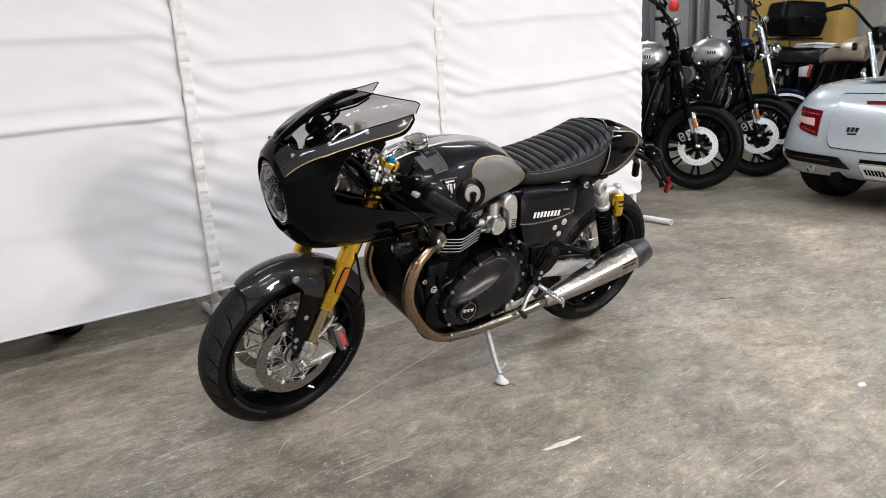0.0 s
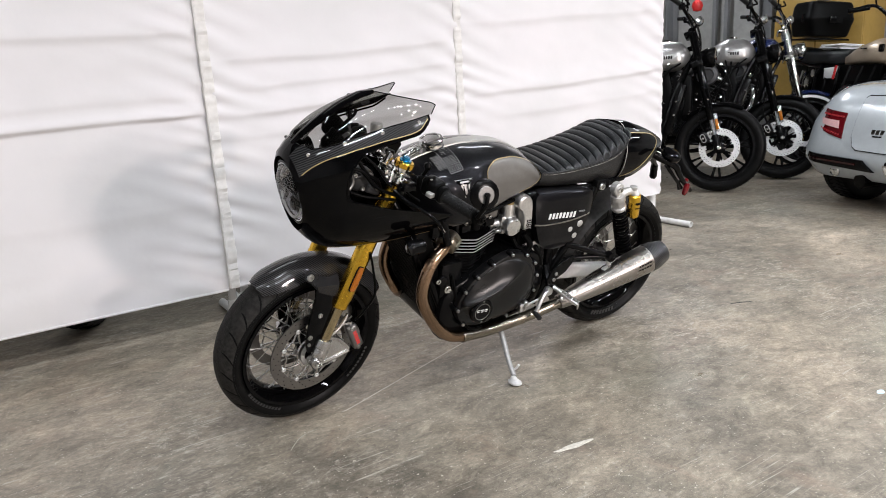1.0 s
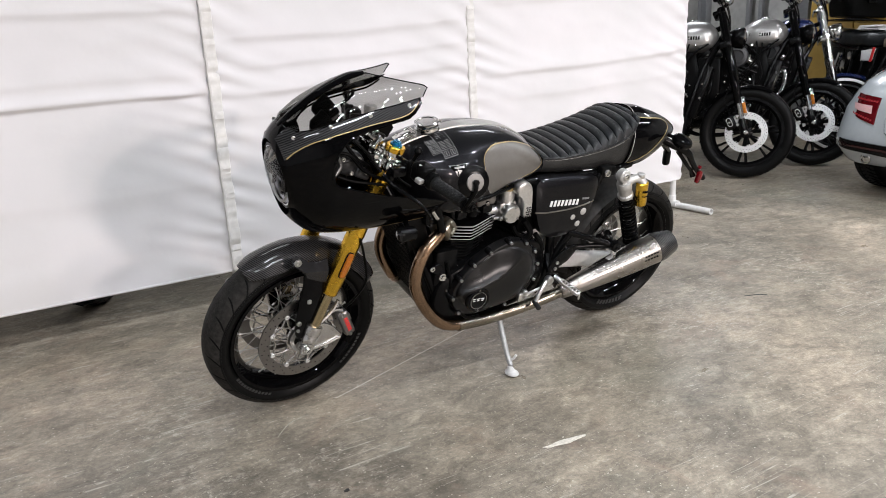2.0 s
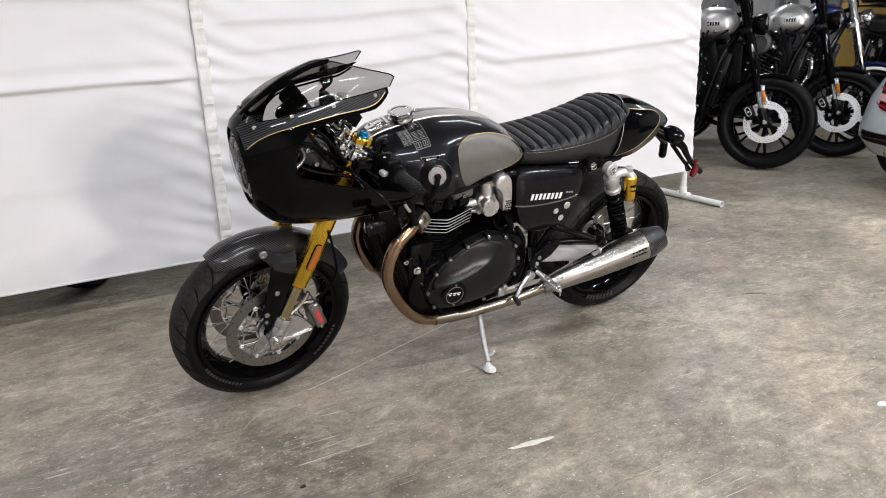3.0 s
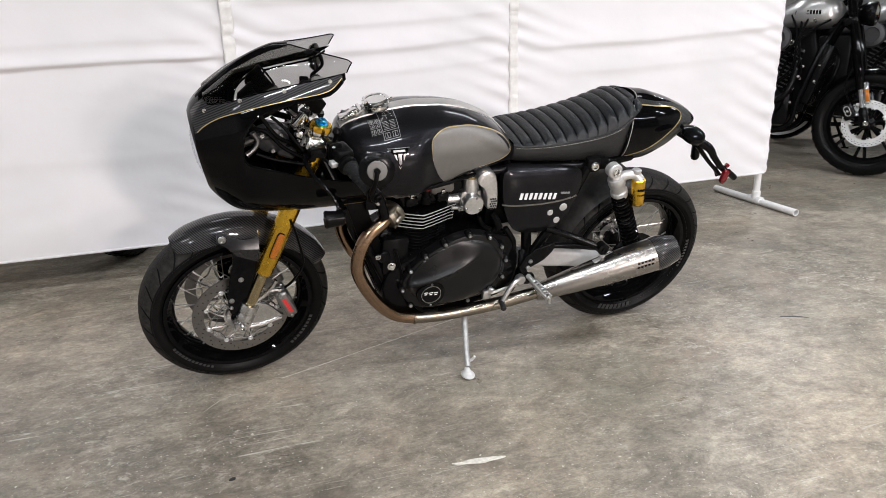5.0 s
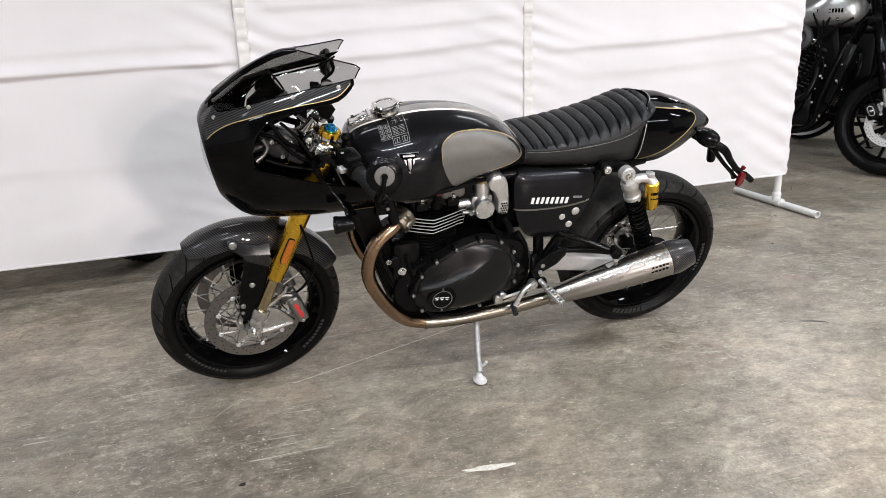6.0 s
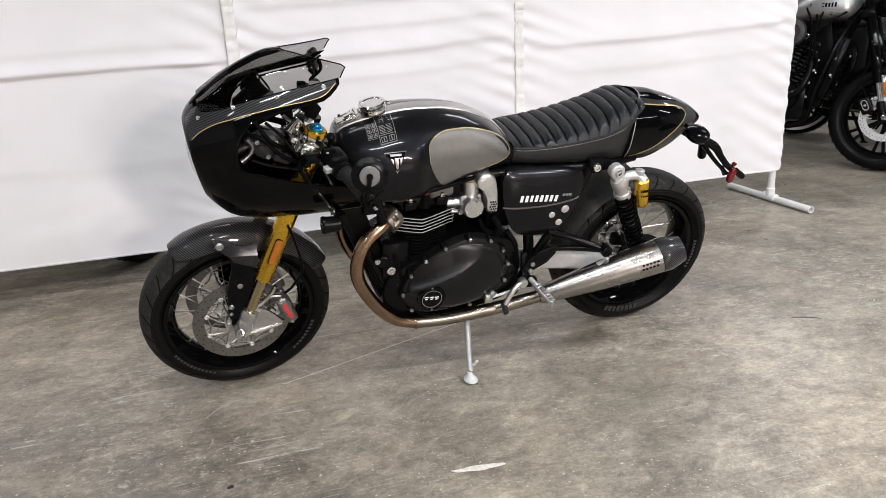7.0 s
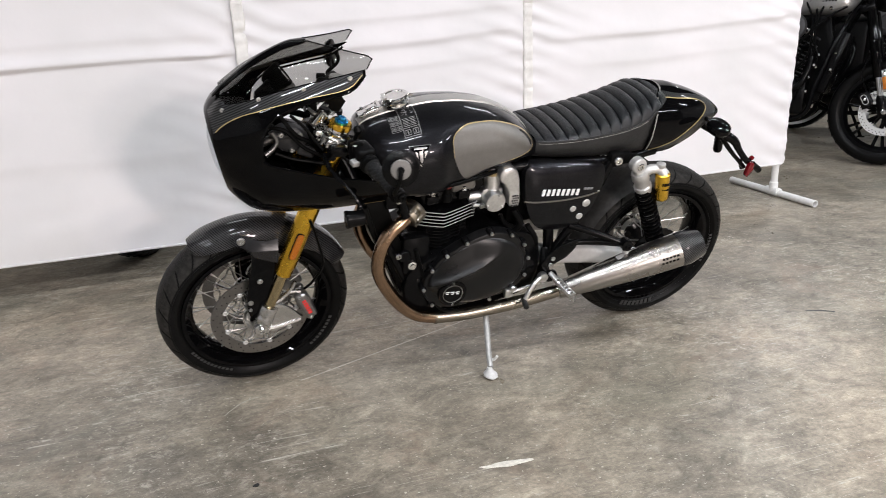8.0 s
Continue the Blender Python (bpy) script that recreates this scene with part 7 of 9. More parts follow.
win = part("intake_window", bm, PALE, carb)
bm = bm_()
for i in range(3):
    for j in range(5):
        lathe(bm, [(0.0034, 0.0), (0.0034, 0.001), (0, 0.001)], tb + V((0.050 + i * 0.0075 + (0.0035 if j % 2 else 0), -0.0282, -0.010 + j * 0.0084)), (0, -1, 0), 6, caps=False)
part("mesh_hole", bm, DARKGROOVE, win)
# side cover with its plain bars and round marks
SIDE = [(-0.602, 0.729), (-0.590, 0.752), (-0.565, 0.762), (-0.465, 0.758), (-0.355, 0.747), (-0.333, 0.732), (-0.334, 0.680), (-0.366, 0.595), (-0.398, 0.553), (-0.423, 0.533), (-0.470, 0.524), (-0.520, 0.530), (-0.562, 0.560), (-0.594, 0.640)]
side_c = V((-0.465, 0, 0.65))
pillow = lambda q, e: max(0.0, 1 - min(1.0, abs(q)) ** e) ** (1 / e)
side_y = lambda x, z: 0.118 + 0.052 * pillow((x + 0.467) / 0.152, 3.4) * pillow((z - 0.630) / 0.136, 2.6) + 0.07 * max(0, x + 0.50)
for s in (-1, 1):
    bm = bm_()
    drape(bm, side_y, SIDE, 0.0, 9, 5, s, sink=0.030)
    sc = part("side_cover", bm, FLAKE, bike, "gloss black side cover with white slanted marks", sharp=60)
    bm = bm_()
    ribbon(bm, side_y, [(-0.600, 0.643), (-0.55, 0.640), (-0.47, 0.640), (-0.40, 0.648), (-0.345, 0.658)], 0.005, 0.003, 5, s)
    part("cover_line", bm, BRUSHED, sc, "bright line on the side cover")
    bm = bm_()
    for x, z, r in ((-0.432, 0.604, 0.0105), (-0.388, 0.621, 0.0135), (-0.404, 0.573, 0.0115)):
        p = V((x, s * side_y(x, z), z))
        lathe(bm, [(r, -0.004), (r, 0.0015), (r * 0.9, 0.0025), (0, 0.0025)], p, (0, s, 0), 20, caps=False)
    part("round_mark", bm, PALE, sc, "round pale marks")
bars(bpy.data.objects["side_cover"], side_y, -0.548, 0.662, 0.0165, -0.0010, 8, 0.021, 0.0165, 0.2, WHITE_INK, 0.0022, "lettering", None, 0.45)
bars(bpy.data.objects["side_cover"], side_y, -0.405, 0.672, 0.011, -0.001, 3, 0.006, 0.011, 0.2, PALE_INK, 0.0022, "lettering", None, 0.2)
bm = bm_()
for x, y, z, r in ((-0.285, -0.172, 0.748, 0.015),):
    lathe(bm, [(r, 0), (r, 0.006), (r * 0.8, 0.010), (r * 0.5, 0.010), (r * 0.45, 0.005), (0, 0.005)], V((x, y + 0.02, z)), (0, -1, 0), 18, caps=False)
part("frame_bolt", bm, CHROME, bike)
bm = bm_()
box(bm, (-0.285, -0.138, 0.748), (0.05, 0.03, 0.05), None, 0.01)
box(bm, (-0.25, 0, 0.742), (0.06, 0.28, 0.04), None, 0.012)
box(bm, (-0.42, 0, 0.63), (0.22, 0.22, 0.20), None, 0.02)
box(bm, (-0.56, 0, 0.62), (0.16, 0.24, 0.16), None, 0.02)
box(bm, (-0.72, 0, 0.655), (0.14, 0.20, 0.12), None, 0.02)
part("air_box", bm, MATT, bike)
bm = bm_()
tube(bm, [(-0.62, -0.13, 0.60), (-0.60, -0.15, 0.56), (-0.62, -0.14, 0.52)], 0.012, 8)
tube(bm, [(-0.575, -0.15, 0.55), (-0.545, -0.16, 0.50), (-0.535, -0.15, 0.44)], 0.010, 8)
tube(bm, [(-0.66, -0.12, 0.585), (-0.64, -0.13, 0.55), (-0.58, -0.14, 0.53)], 0.008, 8)
tube(bm, [(-0.90, -0.14, 0.75), (-0.86, -0.16, 0.735), (-0.80, -0.15, 0.735), (-0.72, -0.13, 0.74), (-0.64, -0.13, 0.76)], 0.006, 8)
tube(bm, [(-0.95, -0.16, 0.52), (-0.93, -0.165, 0.44), (-0.91, -0.17, 0.36), (-0.86, -0.18, 0.285), (-0.80, -0.18, 0.272)], 0.006, 8)
part("hose", bm, MATT, bike)
# radiator and its guard, lower cowl, front lamps
bm = bm_()
RM = Matrix.Rotation(radians(-20), 4, "Y")
box(bm, (-1.035, 0, 0.50), (0.035, 0.25, 0.36), RM, 0.008)
rad = part("radiator", bm, SATIN, bike, "black radiator")
bm = bm_()
for k in range(40):
    box(bm, V((-1.035, 0, 0.50)) + RM.to_3x3() @ V((-0.0185, 0, (k - 19.5) * 0.0085)), (0.004, 0.23, 0.0025), RM, 0)
part("radiator_fin", bm, MATT, rad)
for s in (-1, 1):
    bm = bm_()
    plate(bm, [(-1.100, 0.69), (-1.045, 0.705), (-0.995, 0.55), (-0.945, 0.39), (-0.985, 0.33), (-1.040, 0.49)], s * 0.125, s * 0.133, 0.003, 0.003, 2)
    part("radiator_cowl", bm, MATT, rad, "black radiator side cowl")
    bm = bm_()
    lp = V((-1.165, s * 0.225, 0.700))
    lathe(bm, [(0.012, 0.045), (0.021, 0.038), (0.024, 0.0), (0.026, -0.010), (0.024, -0.014), (0.022, -0.010)], lp, (1, 0, 0), 22)
    rod(bm, lp + V((0.02, 0, 0)), lp + V((0.05, -s * 0.08, 0.0)), 0.009)
    ind = part("indicator", bm, SATIN, bike, "small black front indicator")
    bm = bm_()
    lathe(bm, [(0.0225, -0.010), (0.016, -0.016), (0, -0.018)], lp, (1, 0, 0), 22, caps=False)
    part("indicator_lens", bm, GLOSSDARK, ind)
bm = bm_()
tube(bm, [(-0.958, -0.10, 0.29), (-0.92, -0.11, 0.248), (-0.84, -0.10, 0.232), (-0.74, -0.07, 0.24)], [0.026, 0.034, 0.036, 0.03], 12)
part("oil_pan", bm, MATT, bike)
bm = bm_()
rod(bm, (-1.010, -0.155, 0.742), (-0.985, -0.165, 0.645), 0.014)
box(bm, (-1.02, -0.14, 0.70), (0.05, 0.03, 0.06), None, 0.008)
box(bm, (-0.945, -0.13, 0.49), (0.09, 0.05, 0.14), None, 0.014)
rod(bm, (-0.985, -0.145, 0.50), (-0.985, -0.165, 0.50), 0.020)
part("coolant_pipe", bm, SATIN, bike)
bm = bm_()
lathe(bm, [(0.014, 0), (0.014, 0.006), (0.009, 0.007), (0.009, 0.014), (0, 0.015)], V((-0.960, -0.155, 0.462)), (0, -1, 0), 12, caps=False)
bolt(bm, V((-1.005, -0.160, 0.505)), (0, -1, 0), 0.010, 0.006)
bolt(bm, V((-0.940, -0.160, 0.405)), (0, -1, 0), 0.006, 0.006)
rod(bm, (-1.025, -0.150, 0.728), (-1.005, -0.165, 0.695), 0.009)
part("engine_bolt", bm, CHROME, bike)

# ---------- exhaust ----------
for s in (-1, 1):
    bm = bm_()
    hp = [(-0.950, s * 0.120, 0.640), (-0.985, s * 0.145, 0.622), (-1.042, s * 0.162, 0.582), (-1.070, s * 0.168, 0.510), (-1.064, s * 0.168, 0.440), (-1.014, s * 0.171, 0.345), (-0.948, s * 0.172, 0.276), (-0.875, s * 0.175, 0.252)]
    hp = [(x, y if s < 0 else y - 0.075 * min(1.0, max(0.0, (-0.93 - x) / 0.08)), z) for x, y, z in hp]
    tube(bm, hp, 0.0215, 20, 8)
    hdr = part("exhaust_header", bm, BRONZE, bike, "heat-tinted bronze exhaust header")
    bm = bm_()
    tube(bm, [(-0.878, s * 0.175, 0.2525), (-0.78, s * 0.180, 0.250), (-0.66, s * 0.188, 0.262), (-0.54, s * 0.200, 0.285), (-0.43, s * 0.215, 0.318)], 0.0218, 20, 8)
    part("link_pipe", bm, STRAW, hdr, "straw-tinted link pipe")
    bm = bm_()
    lathe(bm, [(0.0235, 0), (0.0245, 0.002), (0.0245, 0.006), (0.0235, 0.008)], V((-0.885, s * 0.1748, 0.2535)), (1, 0, -0.05), 24)
    part("pipe_joint", bm, STRAW, hdr)
    bm = bm_()
    a = V((-0.95, s * 0.12, 0.640)) - V((-0.985, s * 0.145, 0.622))
    lathe(bm, [(0.024, -0.024), (0.034, -0.020), (0.039, -0.008), (0.032, -0.002), (0.032, 0.006), (0.040, 0.010), (0.040, 0.024), (0.034, 0.030)], V((-0.962, s * 0.130, 0.634)), a, 22)
    for k in range(6):
        t = 2 * math.pi * k / 6
        _, u, w = frame_of(a)
        rod(bm, V((-0.962, s * 0.130, 0.634)) - a.normalized() * 0.016 + (u * math.cos(t) + w * math.sin(t)) * 0.036, V((-0.962, s * 0.130, 0.634)) + a.normalized() * 0.022 + (u * math.cos(t) + w * math.sin(t)) * 0.036, 0.0075, n=8)
    part("exhaust_clamp", bm, STRAW, hdr, "finned steel clamp")
    m0, m1 = V((-0.450, s * 0.213, 0.312)), V((-0.030, s * 0.262, 0.446))
    ax = (m1 - m0).normalized()
    L = (m1 - m0).length
    bm = bm_()
    lathe(bm, [(0.022, -0.01), (0.027, -0.008), (0.029, 0.0), (0.033, 0.03), (0.0415, 0.12), (0.0495, 0.22), (0.0555, 0.32), (0.0580, L - 0.02), (0.0580, L)], m0, ax, 40)
    muf = part("muffler", bm, BRUSHED, bike, "brushed steel tapered muffler with carbon end")
    bm = bm_()
    lathe(bm, [(0.0580, -0.026), (0.0595, -0.022), (0.0595, 0.004), (0.057, 0.016), (0.047, 0.054), (0.045, 0.058), (0.039, 0.058), (0.036, 0.045), (0.034, 0.0)], m1, ax, 36)
    part("end_cap", bm, CARBON, muf, "carbon fibre end cap")
    bm = bm_()
    for k in range(5):
        for j, (tall, cnt) in enumerate(((0.010, 5), (0.010, 5))):
            p = m0 + ax * (L - 0.098 + k * 0.0125 + j * 0.004)
            an = radians(-12 - j * 14)
            nrm = V((0, s * math.cos(an), -math.sin(an)))
            nrm = (nrm - ax * nrm.dot(ax)).normalized()
            r = 0.0556 + 0.0025 * (k / 5)
            mm = Matrix((V((*ax, 0)), V((*nrm, 0)), V((*ax.cross(nrm), 0)), V((0, 0, 0, 1)))).transposed()
            box(bm, p + nrm * (r + 0.0006), (0.0085, 0.0015, 0.0062), mm, 0)
    p = m0 + ax * (L - 0.062)
    nrm = V((0, s * math.cos(radians(-40)), -math.sin(radians(-40))))
    nrm = (nrm - ax * nrm.dot(ax)).normalized()
    part("lettering", bm, MATT, muf)
    bm = bm_()
    tube(bm, [m0 + ax * 0.235 + V((0, -s * 0.01, 0.048)), V((-0.235, s * 0.225, 0.440)), V((-0.247, s * 0.228, 0.470))], 0.008, 8)
    box(bm, (-0.225, s * 0.232, 0.430), (0.085, 0.022, 0.012), Matrix.Rotation(radians(-17), 4, "Y"), 0.004)
    part("muffler_bracket", bm, PALE, muf)
# perforated heel plate, pegs, shifter
for s in (-1, 1):
    bm = bm_()
    plate(bm, [(-0.530, 0.418), (-0.510, 0.455), (-0.475, 0.482), (-0.420, 0.500), (-0.407, 0.497), (-0.412, 0.470), (-0.440, 0.438), (-0.478, 0.418), (-0.520, 0.398)], s * 0.196, s * 0.203, 0.0025, 0.002, 2)
    heel = part("heel_plate", bm, SATIN, bike, "black perforated heel plate")
    bm = bm_()
    for k, (x, z, r) in enumerate(((-0.432, 0.483, 0.0045), (-0.448, 0.470, 0.005), (-0.468, 0.462, 0.005), (-0.462, 0.478, 0.004), (-0.485, 0.452, 0.005), (-0.452, 0.452, 0.004))):
        lathe(bm, [(r, 0), (r, 0.001), (0, 0.001)], V((x, s * 0.2035, z)), (0, s, 0), 12, caps=False)
    part("plate_hole", bm, DARKGROOVE, heel)
    bm = bm_()
    for x, z in ((-0.492, 0.440), (-0.498, 0.416)):
        bolt(bm, V((x, s * 0.203, z)), (0, s, 0), 0.0078, 0.006)
    part("plate_bolt", bm, STEEL, heel)
    bm = bm_()
    tube(bm, [(-0.50, s * 0.150, 0.45), (-0.51, s * 0.185, 0.41), (-0.500, s * 0.195, 0.375)], 0.013, 8)
    box(bm, (-0.492, s * 0.205, 0.372), (0.040, 0.030, 0.034), None, 0.008)
    part("peg_hanger", bm, SATIN, bike)
    bm = bm_()
    p0, p1 = V((-0.495, s * 0.222, 0.385)), V((-0.462, s * 0.315, 0.362))
    d = (p1 - p0).normalized()
    pu = d.cross(V((0, 0, 1))).normalized()
    pw = pu.cross(d)
    pm = Matrix((V((*d, 0)), V((*pu, 0)), V((*pw, 0)), V((0, 0, 0, 1)))).transposed()
    rod(bm, p0 - d * 0.012, p0 + d * 0.020, 0.009, 0.009, 12)
    # two rails with a slot between them, cross teeth, and a drop pin at the tip
    for k in (-1, 1):
        box(bm, p0 + d * 0.058 + pu * (0.0095 * k), (0.086, 0.0075, 0.012), pm, 0.002)
    for k in range(7):
        box(bm, p0 + d * (0.022 + 0.0125 * k), (0.0065, 0.024, 0.014), pm, 0.0015)
    rod(bm, p1, p1 + V((0.003, 0, -0.024)), 0.0048, 0.003)
    part("foot_peg", bm, ALU, bike, "ribbed aluminium foot peg")
bm = bm_()
tube(bm, [(-0.525, -0.212, 0.378), (-0.548, -0.220, 0.372), (-0.572, -0.228, 0.345), (-0.590, -0.236, 0.315)], [0.011, 0.009, 0.0085, 0.008], 10)
lathe(bm, [(0.016, -0.010), (0.017, -0.006), (0.017, 0.006), (0.016, 0.010)], V((-0.525, -0.212, 0.378)), (0, 1, 0), 16)
tube(bm, [(-0.53, -0.205, 0.350), (-0.58, -0.205, 0.340), (-0.65, -0.205, 0.325)], 0.005, 8)
box(bm, (-0.640, -0.205, 0.330), (0.03, 0.02, 0.035), None, 0.006)
lathe(bm, [(0.008, 0), (0.011, 0.004), (0.011, 0.016), (0.008, 0.02)], V((-0.63, -0.20, 0.350)), (0, -1, 0), 8)
sh = part("gear_lever", bm, ALU, bike, "silver gear lever with black rubber tip")
bm = bm_()
rod(bm, (-0.592, -0.226, 0.311), (-0.598, -0.268, 0.305), 0.0095, n=12)
part("lever_rubber", bm, GRIP, sh)
bm = bm_()
lathe(bm, [(0.032, -0.01), (0.034, 0.0), (0.030, 0.008), (0.018, 0.012), (0, 0.012)], V((-0.560, -0.165, 0.395)), (0, -1, 0), 22, caps=False)
part("sprocket_cover", bm, SATIN, bike)
# side stand reaching the floor
ST_FOOT = V((-0.731, -0.328 + 0.0, 0.100))
bm = bm_()
t0 = V((-0.690, -0.135, 0.262))
tube(bm, [t0, t0.lerp(ST_FOOT, 0.35), t0.lerp(ST_FOOT, 0.7), ST_FOOT + V((0.004, 0.012, 0.020))], [0.011, 0.0105, 0.0098, 0.0095], 12)
stand = part("side_stand", bm, STANDGREY, bike, "pale grey side stand on the floor")
bm = bm_()
LV = Matrix.Rotation(radians(-LEAN), 4, "X")
rows = []
for z, f in ((0.0, 0.9), (0.002, 1.0), (0.007, 1.0), (0.014, 0.6), (0.026, 0.34)):
    rows.append([ST_FOOT + LV.to_3x3() @ V((0.022 * f * math.cos(a), -0.006 + 0.030 * f * math.sin(a) + 0.4 * z, z - 0.004)) for a in [2 * math.pi * k / 20 for k in range(20)]])
loft(bm, rows)
part("stand_foot", bm, STAND, stand)
bm = bm_()
q = t0.lerp(ST_FOOT, 0.80)
tube(bm, [q, q + V((0.012, -0.012, 0.002)), q + V((0.020, -0.018, 0.022))], 0.0048, 8)
part("stand_tang", bm, STAND, stand)
bm = bm_()
box(bm, t0 + V((0.0, 0.01, 0.012)), (0.04, 0.05, 0.04), None, 0.008)
part("stand_bracket", bm, SATIN, stand)
# tyre lettering as plain bars
arc_bars(rwheel, RA, 0.232, -0.0795, radians(248), radians(283), 8, 0.022, DIM_INK, None)
arc_bars(rwheel, RA, 0.262, -0.0800, radians(292), radians(298), 3, 0.009, YELLOW_INK, None)
arc_bars(rwheel, RA, 0.240, -0.0795, radians(8), radians(-22), 9, 0.012, DIM_INK, None)
arc_bars(fwheel, FA, 0.236, -0.0595, radians(205), radians(245), 12, 0.010, DIM_INK, STEER)
arc_bars(fwheel, FA, 0.236, -0.0595, radians(310), radians(342), 9, 0.011, DIM_INK, STEER)


# ---------- parked machines behind ----------
def cast_wheel(parent, name, c, R, w, rim_mat, label, whitewall=False, spokes=7):
    rb = R - 0.085
    bm = bm_()
    hw = w * 0.36
    lathe(bm, [(rb + 0.008, -hw), (rb - 0.006, -hw + 0.006), (rb - 0.018, -hw + 0.02), (rb - 0.020, 0), (rb - 0.018, hw - 0.02), (rb - 0.006, hw - 0.006), (rb + 0.008, hw), (rb - 0.012, hw), (rb - 0.030, hw * 0.5), (rb - 0.030, -hw * 0.5), (rb - 0.012, -hw)], c, (0, 1, 0), 64, closed=True)
    rim = part(name, bm, rim_mat, parent, label)
    bm = bm_()
    prof = []
    for k in range(21):
        a = math.pi * (k / 20 - 0.5) * 1.2
        s, co = math.sin(a), math.cos(a)
        prof.append((R - 0.045 + 0.045 * (abs(co) ** 0.8 if co > 0 else -1.2 * abs(co)), w / 2 * math.copysign(abs(s) ** 0.7, s)))
    prof += [(rb - 0.002, hw - 0.01), (rb - 0.002, -hw + 0.01)]
    lathe(bm, prof, c, (0, 1, 0), 72, closed=True)
    # shoulder blocks
    part("tyre", bm, RUBBER, rim, "black rubber tyre")
    bm = bm_()
    for k in range(40):
        for s in (-1, 1):
            a = 2 * math.pi * (k + (0.5 if s > 0 else 0)) / 40
            p = [c + V((math.cos(a + q) * rr, s * y, math.sin(a + q) * rr)) for q, rr, y in ((0, R + 0.0006, w * 0.12), (0.03, R - 0.006, w * 0.34), (0.035, R - 0.025, w * 0.47))]
            tube(bm, p, 0.0035, 4, 1, False)
    part("tread_groove", bm, DARKGROOVE, rim)
    if whitewall:
        bm = bm_()
        for s in (-1, 1):
            lathe(bm, [(R - 0.030, s * w * 0.494), (R - 0.032, s * w * 0.506), (R - 0.052, s * w * 0.508), (R - 0.054, s * w * 0.49)], c, (0, 1, 0), 64, caps=False)
        part("whitewall", bm, PAPER, rim, "white tyre wall")
    bm = bm_()
    lathe(bm, [(0.018, -0.07), (0.045, -0.06), (0.045, 0.06), (0.018, 0.07)], c, (0, 1, 0), 28)
    part("hub", bm, SATIN, rim)
    for k in range(spokes):
        a = 2 * math.pi * k / spokes + 0.3
        for d in (-0.13, 0.13):
            bm = bm_()
            tube(bm, [c + V((math.cos(a) * 0.035, 0, math.sin(a) * 0.035)), c + V((math.cos(a + d * 0.6) * rb * 0.5, 0, math.sin(a + d * 0.6) * rb * 0.5)), c + V((math.cos(a + d) * (rb - 0.022), 0, math.sin(a + d) * (rb - 0.022)))], [0.013, 0.009, 0.011], 6, 2)
            part("spoke", bm, rim_mat, rim)
    return rim


def bright_disc(rim, c, y, s, r=0.150):
    bm = bm_()
    lathe(bm, [(r, y - 0.003), (r, y + 0.003), (r - 0.045, y + 0.003), (r - 0.045, y - 0.003)], c, (0, 1, 0), 64, closed=True)
    d = part("brake_disc", bm, BRIGHTDISC, rim, "bright drilled brake disc")
    bm = bm_()
    for k in range(36):
        for j, rr in enumerate((r - 0.010, r - 0.022)):
            a = 2 * math.pi * (k + j * 0.5) / 36
            lathe(bm, [(0.0035, 0), (0.0035, 0.0008), (0, 0.0008)], c + V((math.cos(a) * rr, y + s * 0.003, math.sin(a) * rr)), (0, s, 0), 6, caps=False)
    part("drill_hole", bm, DARKGROOVE, d)
    for k in range(7):
        a = 2 * math.pi * k / 7
        bm = bm_()
        lathe(bm, [(0.013, -0.004), (0.013, 0.004), (0.007, 0.005), (0, 0.005)], c + V((math.cos(a) * (r - 0.048), y, math.sin(a) * (r - 0.048))), (0, s, 0), 12, caps=False)
        part("button", bm, BRIGHTDISC, d)
    bm = bm_()
    for k in range(7):
        a = 2 * math.pi * k / 7
        rod(bm, c + V((math.cos(a + 0.2) * 0.04, y, math.sin(a + 0.2) * 0.04)), c + V((math.cos(a) * (r - 0.05), y, math.sin(a) * (r - 0.05))), 0.009, 0.007, 6)
    part("disc_carrier", bm, SATIN, d)


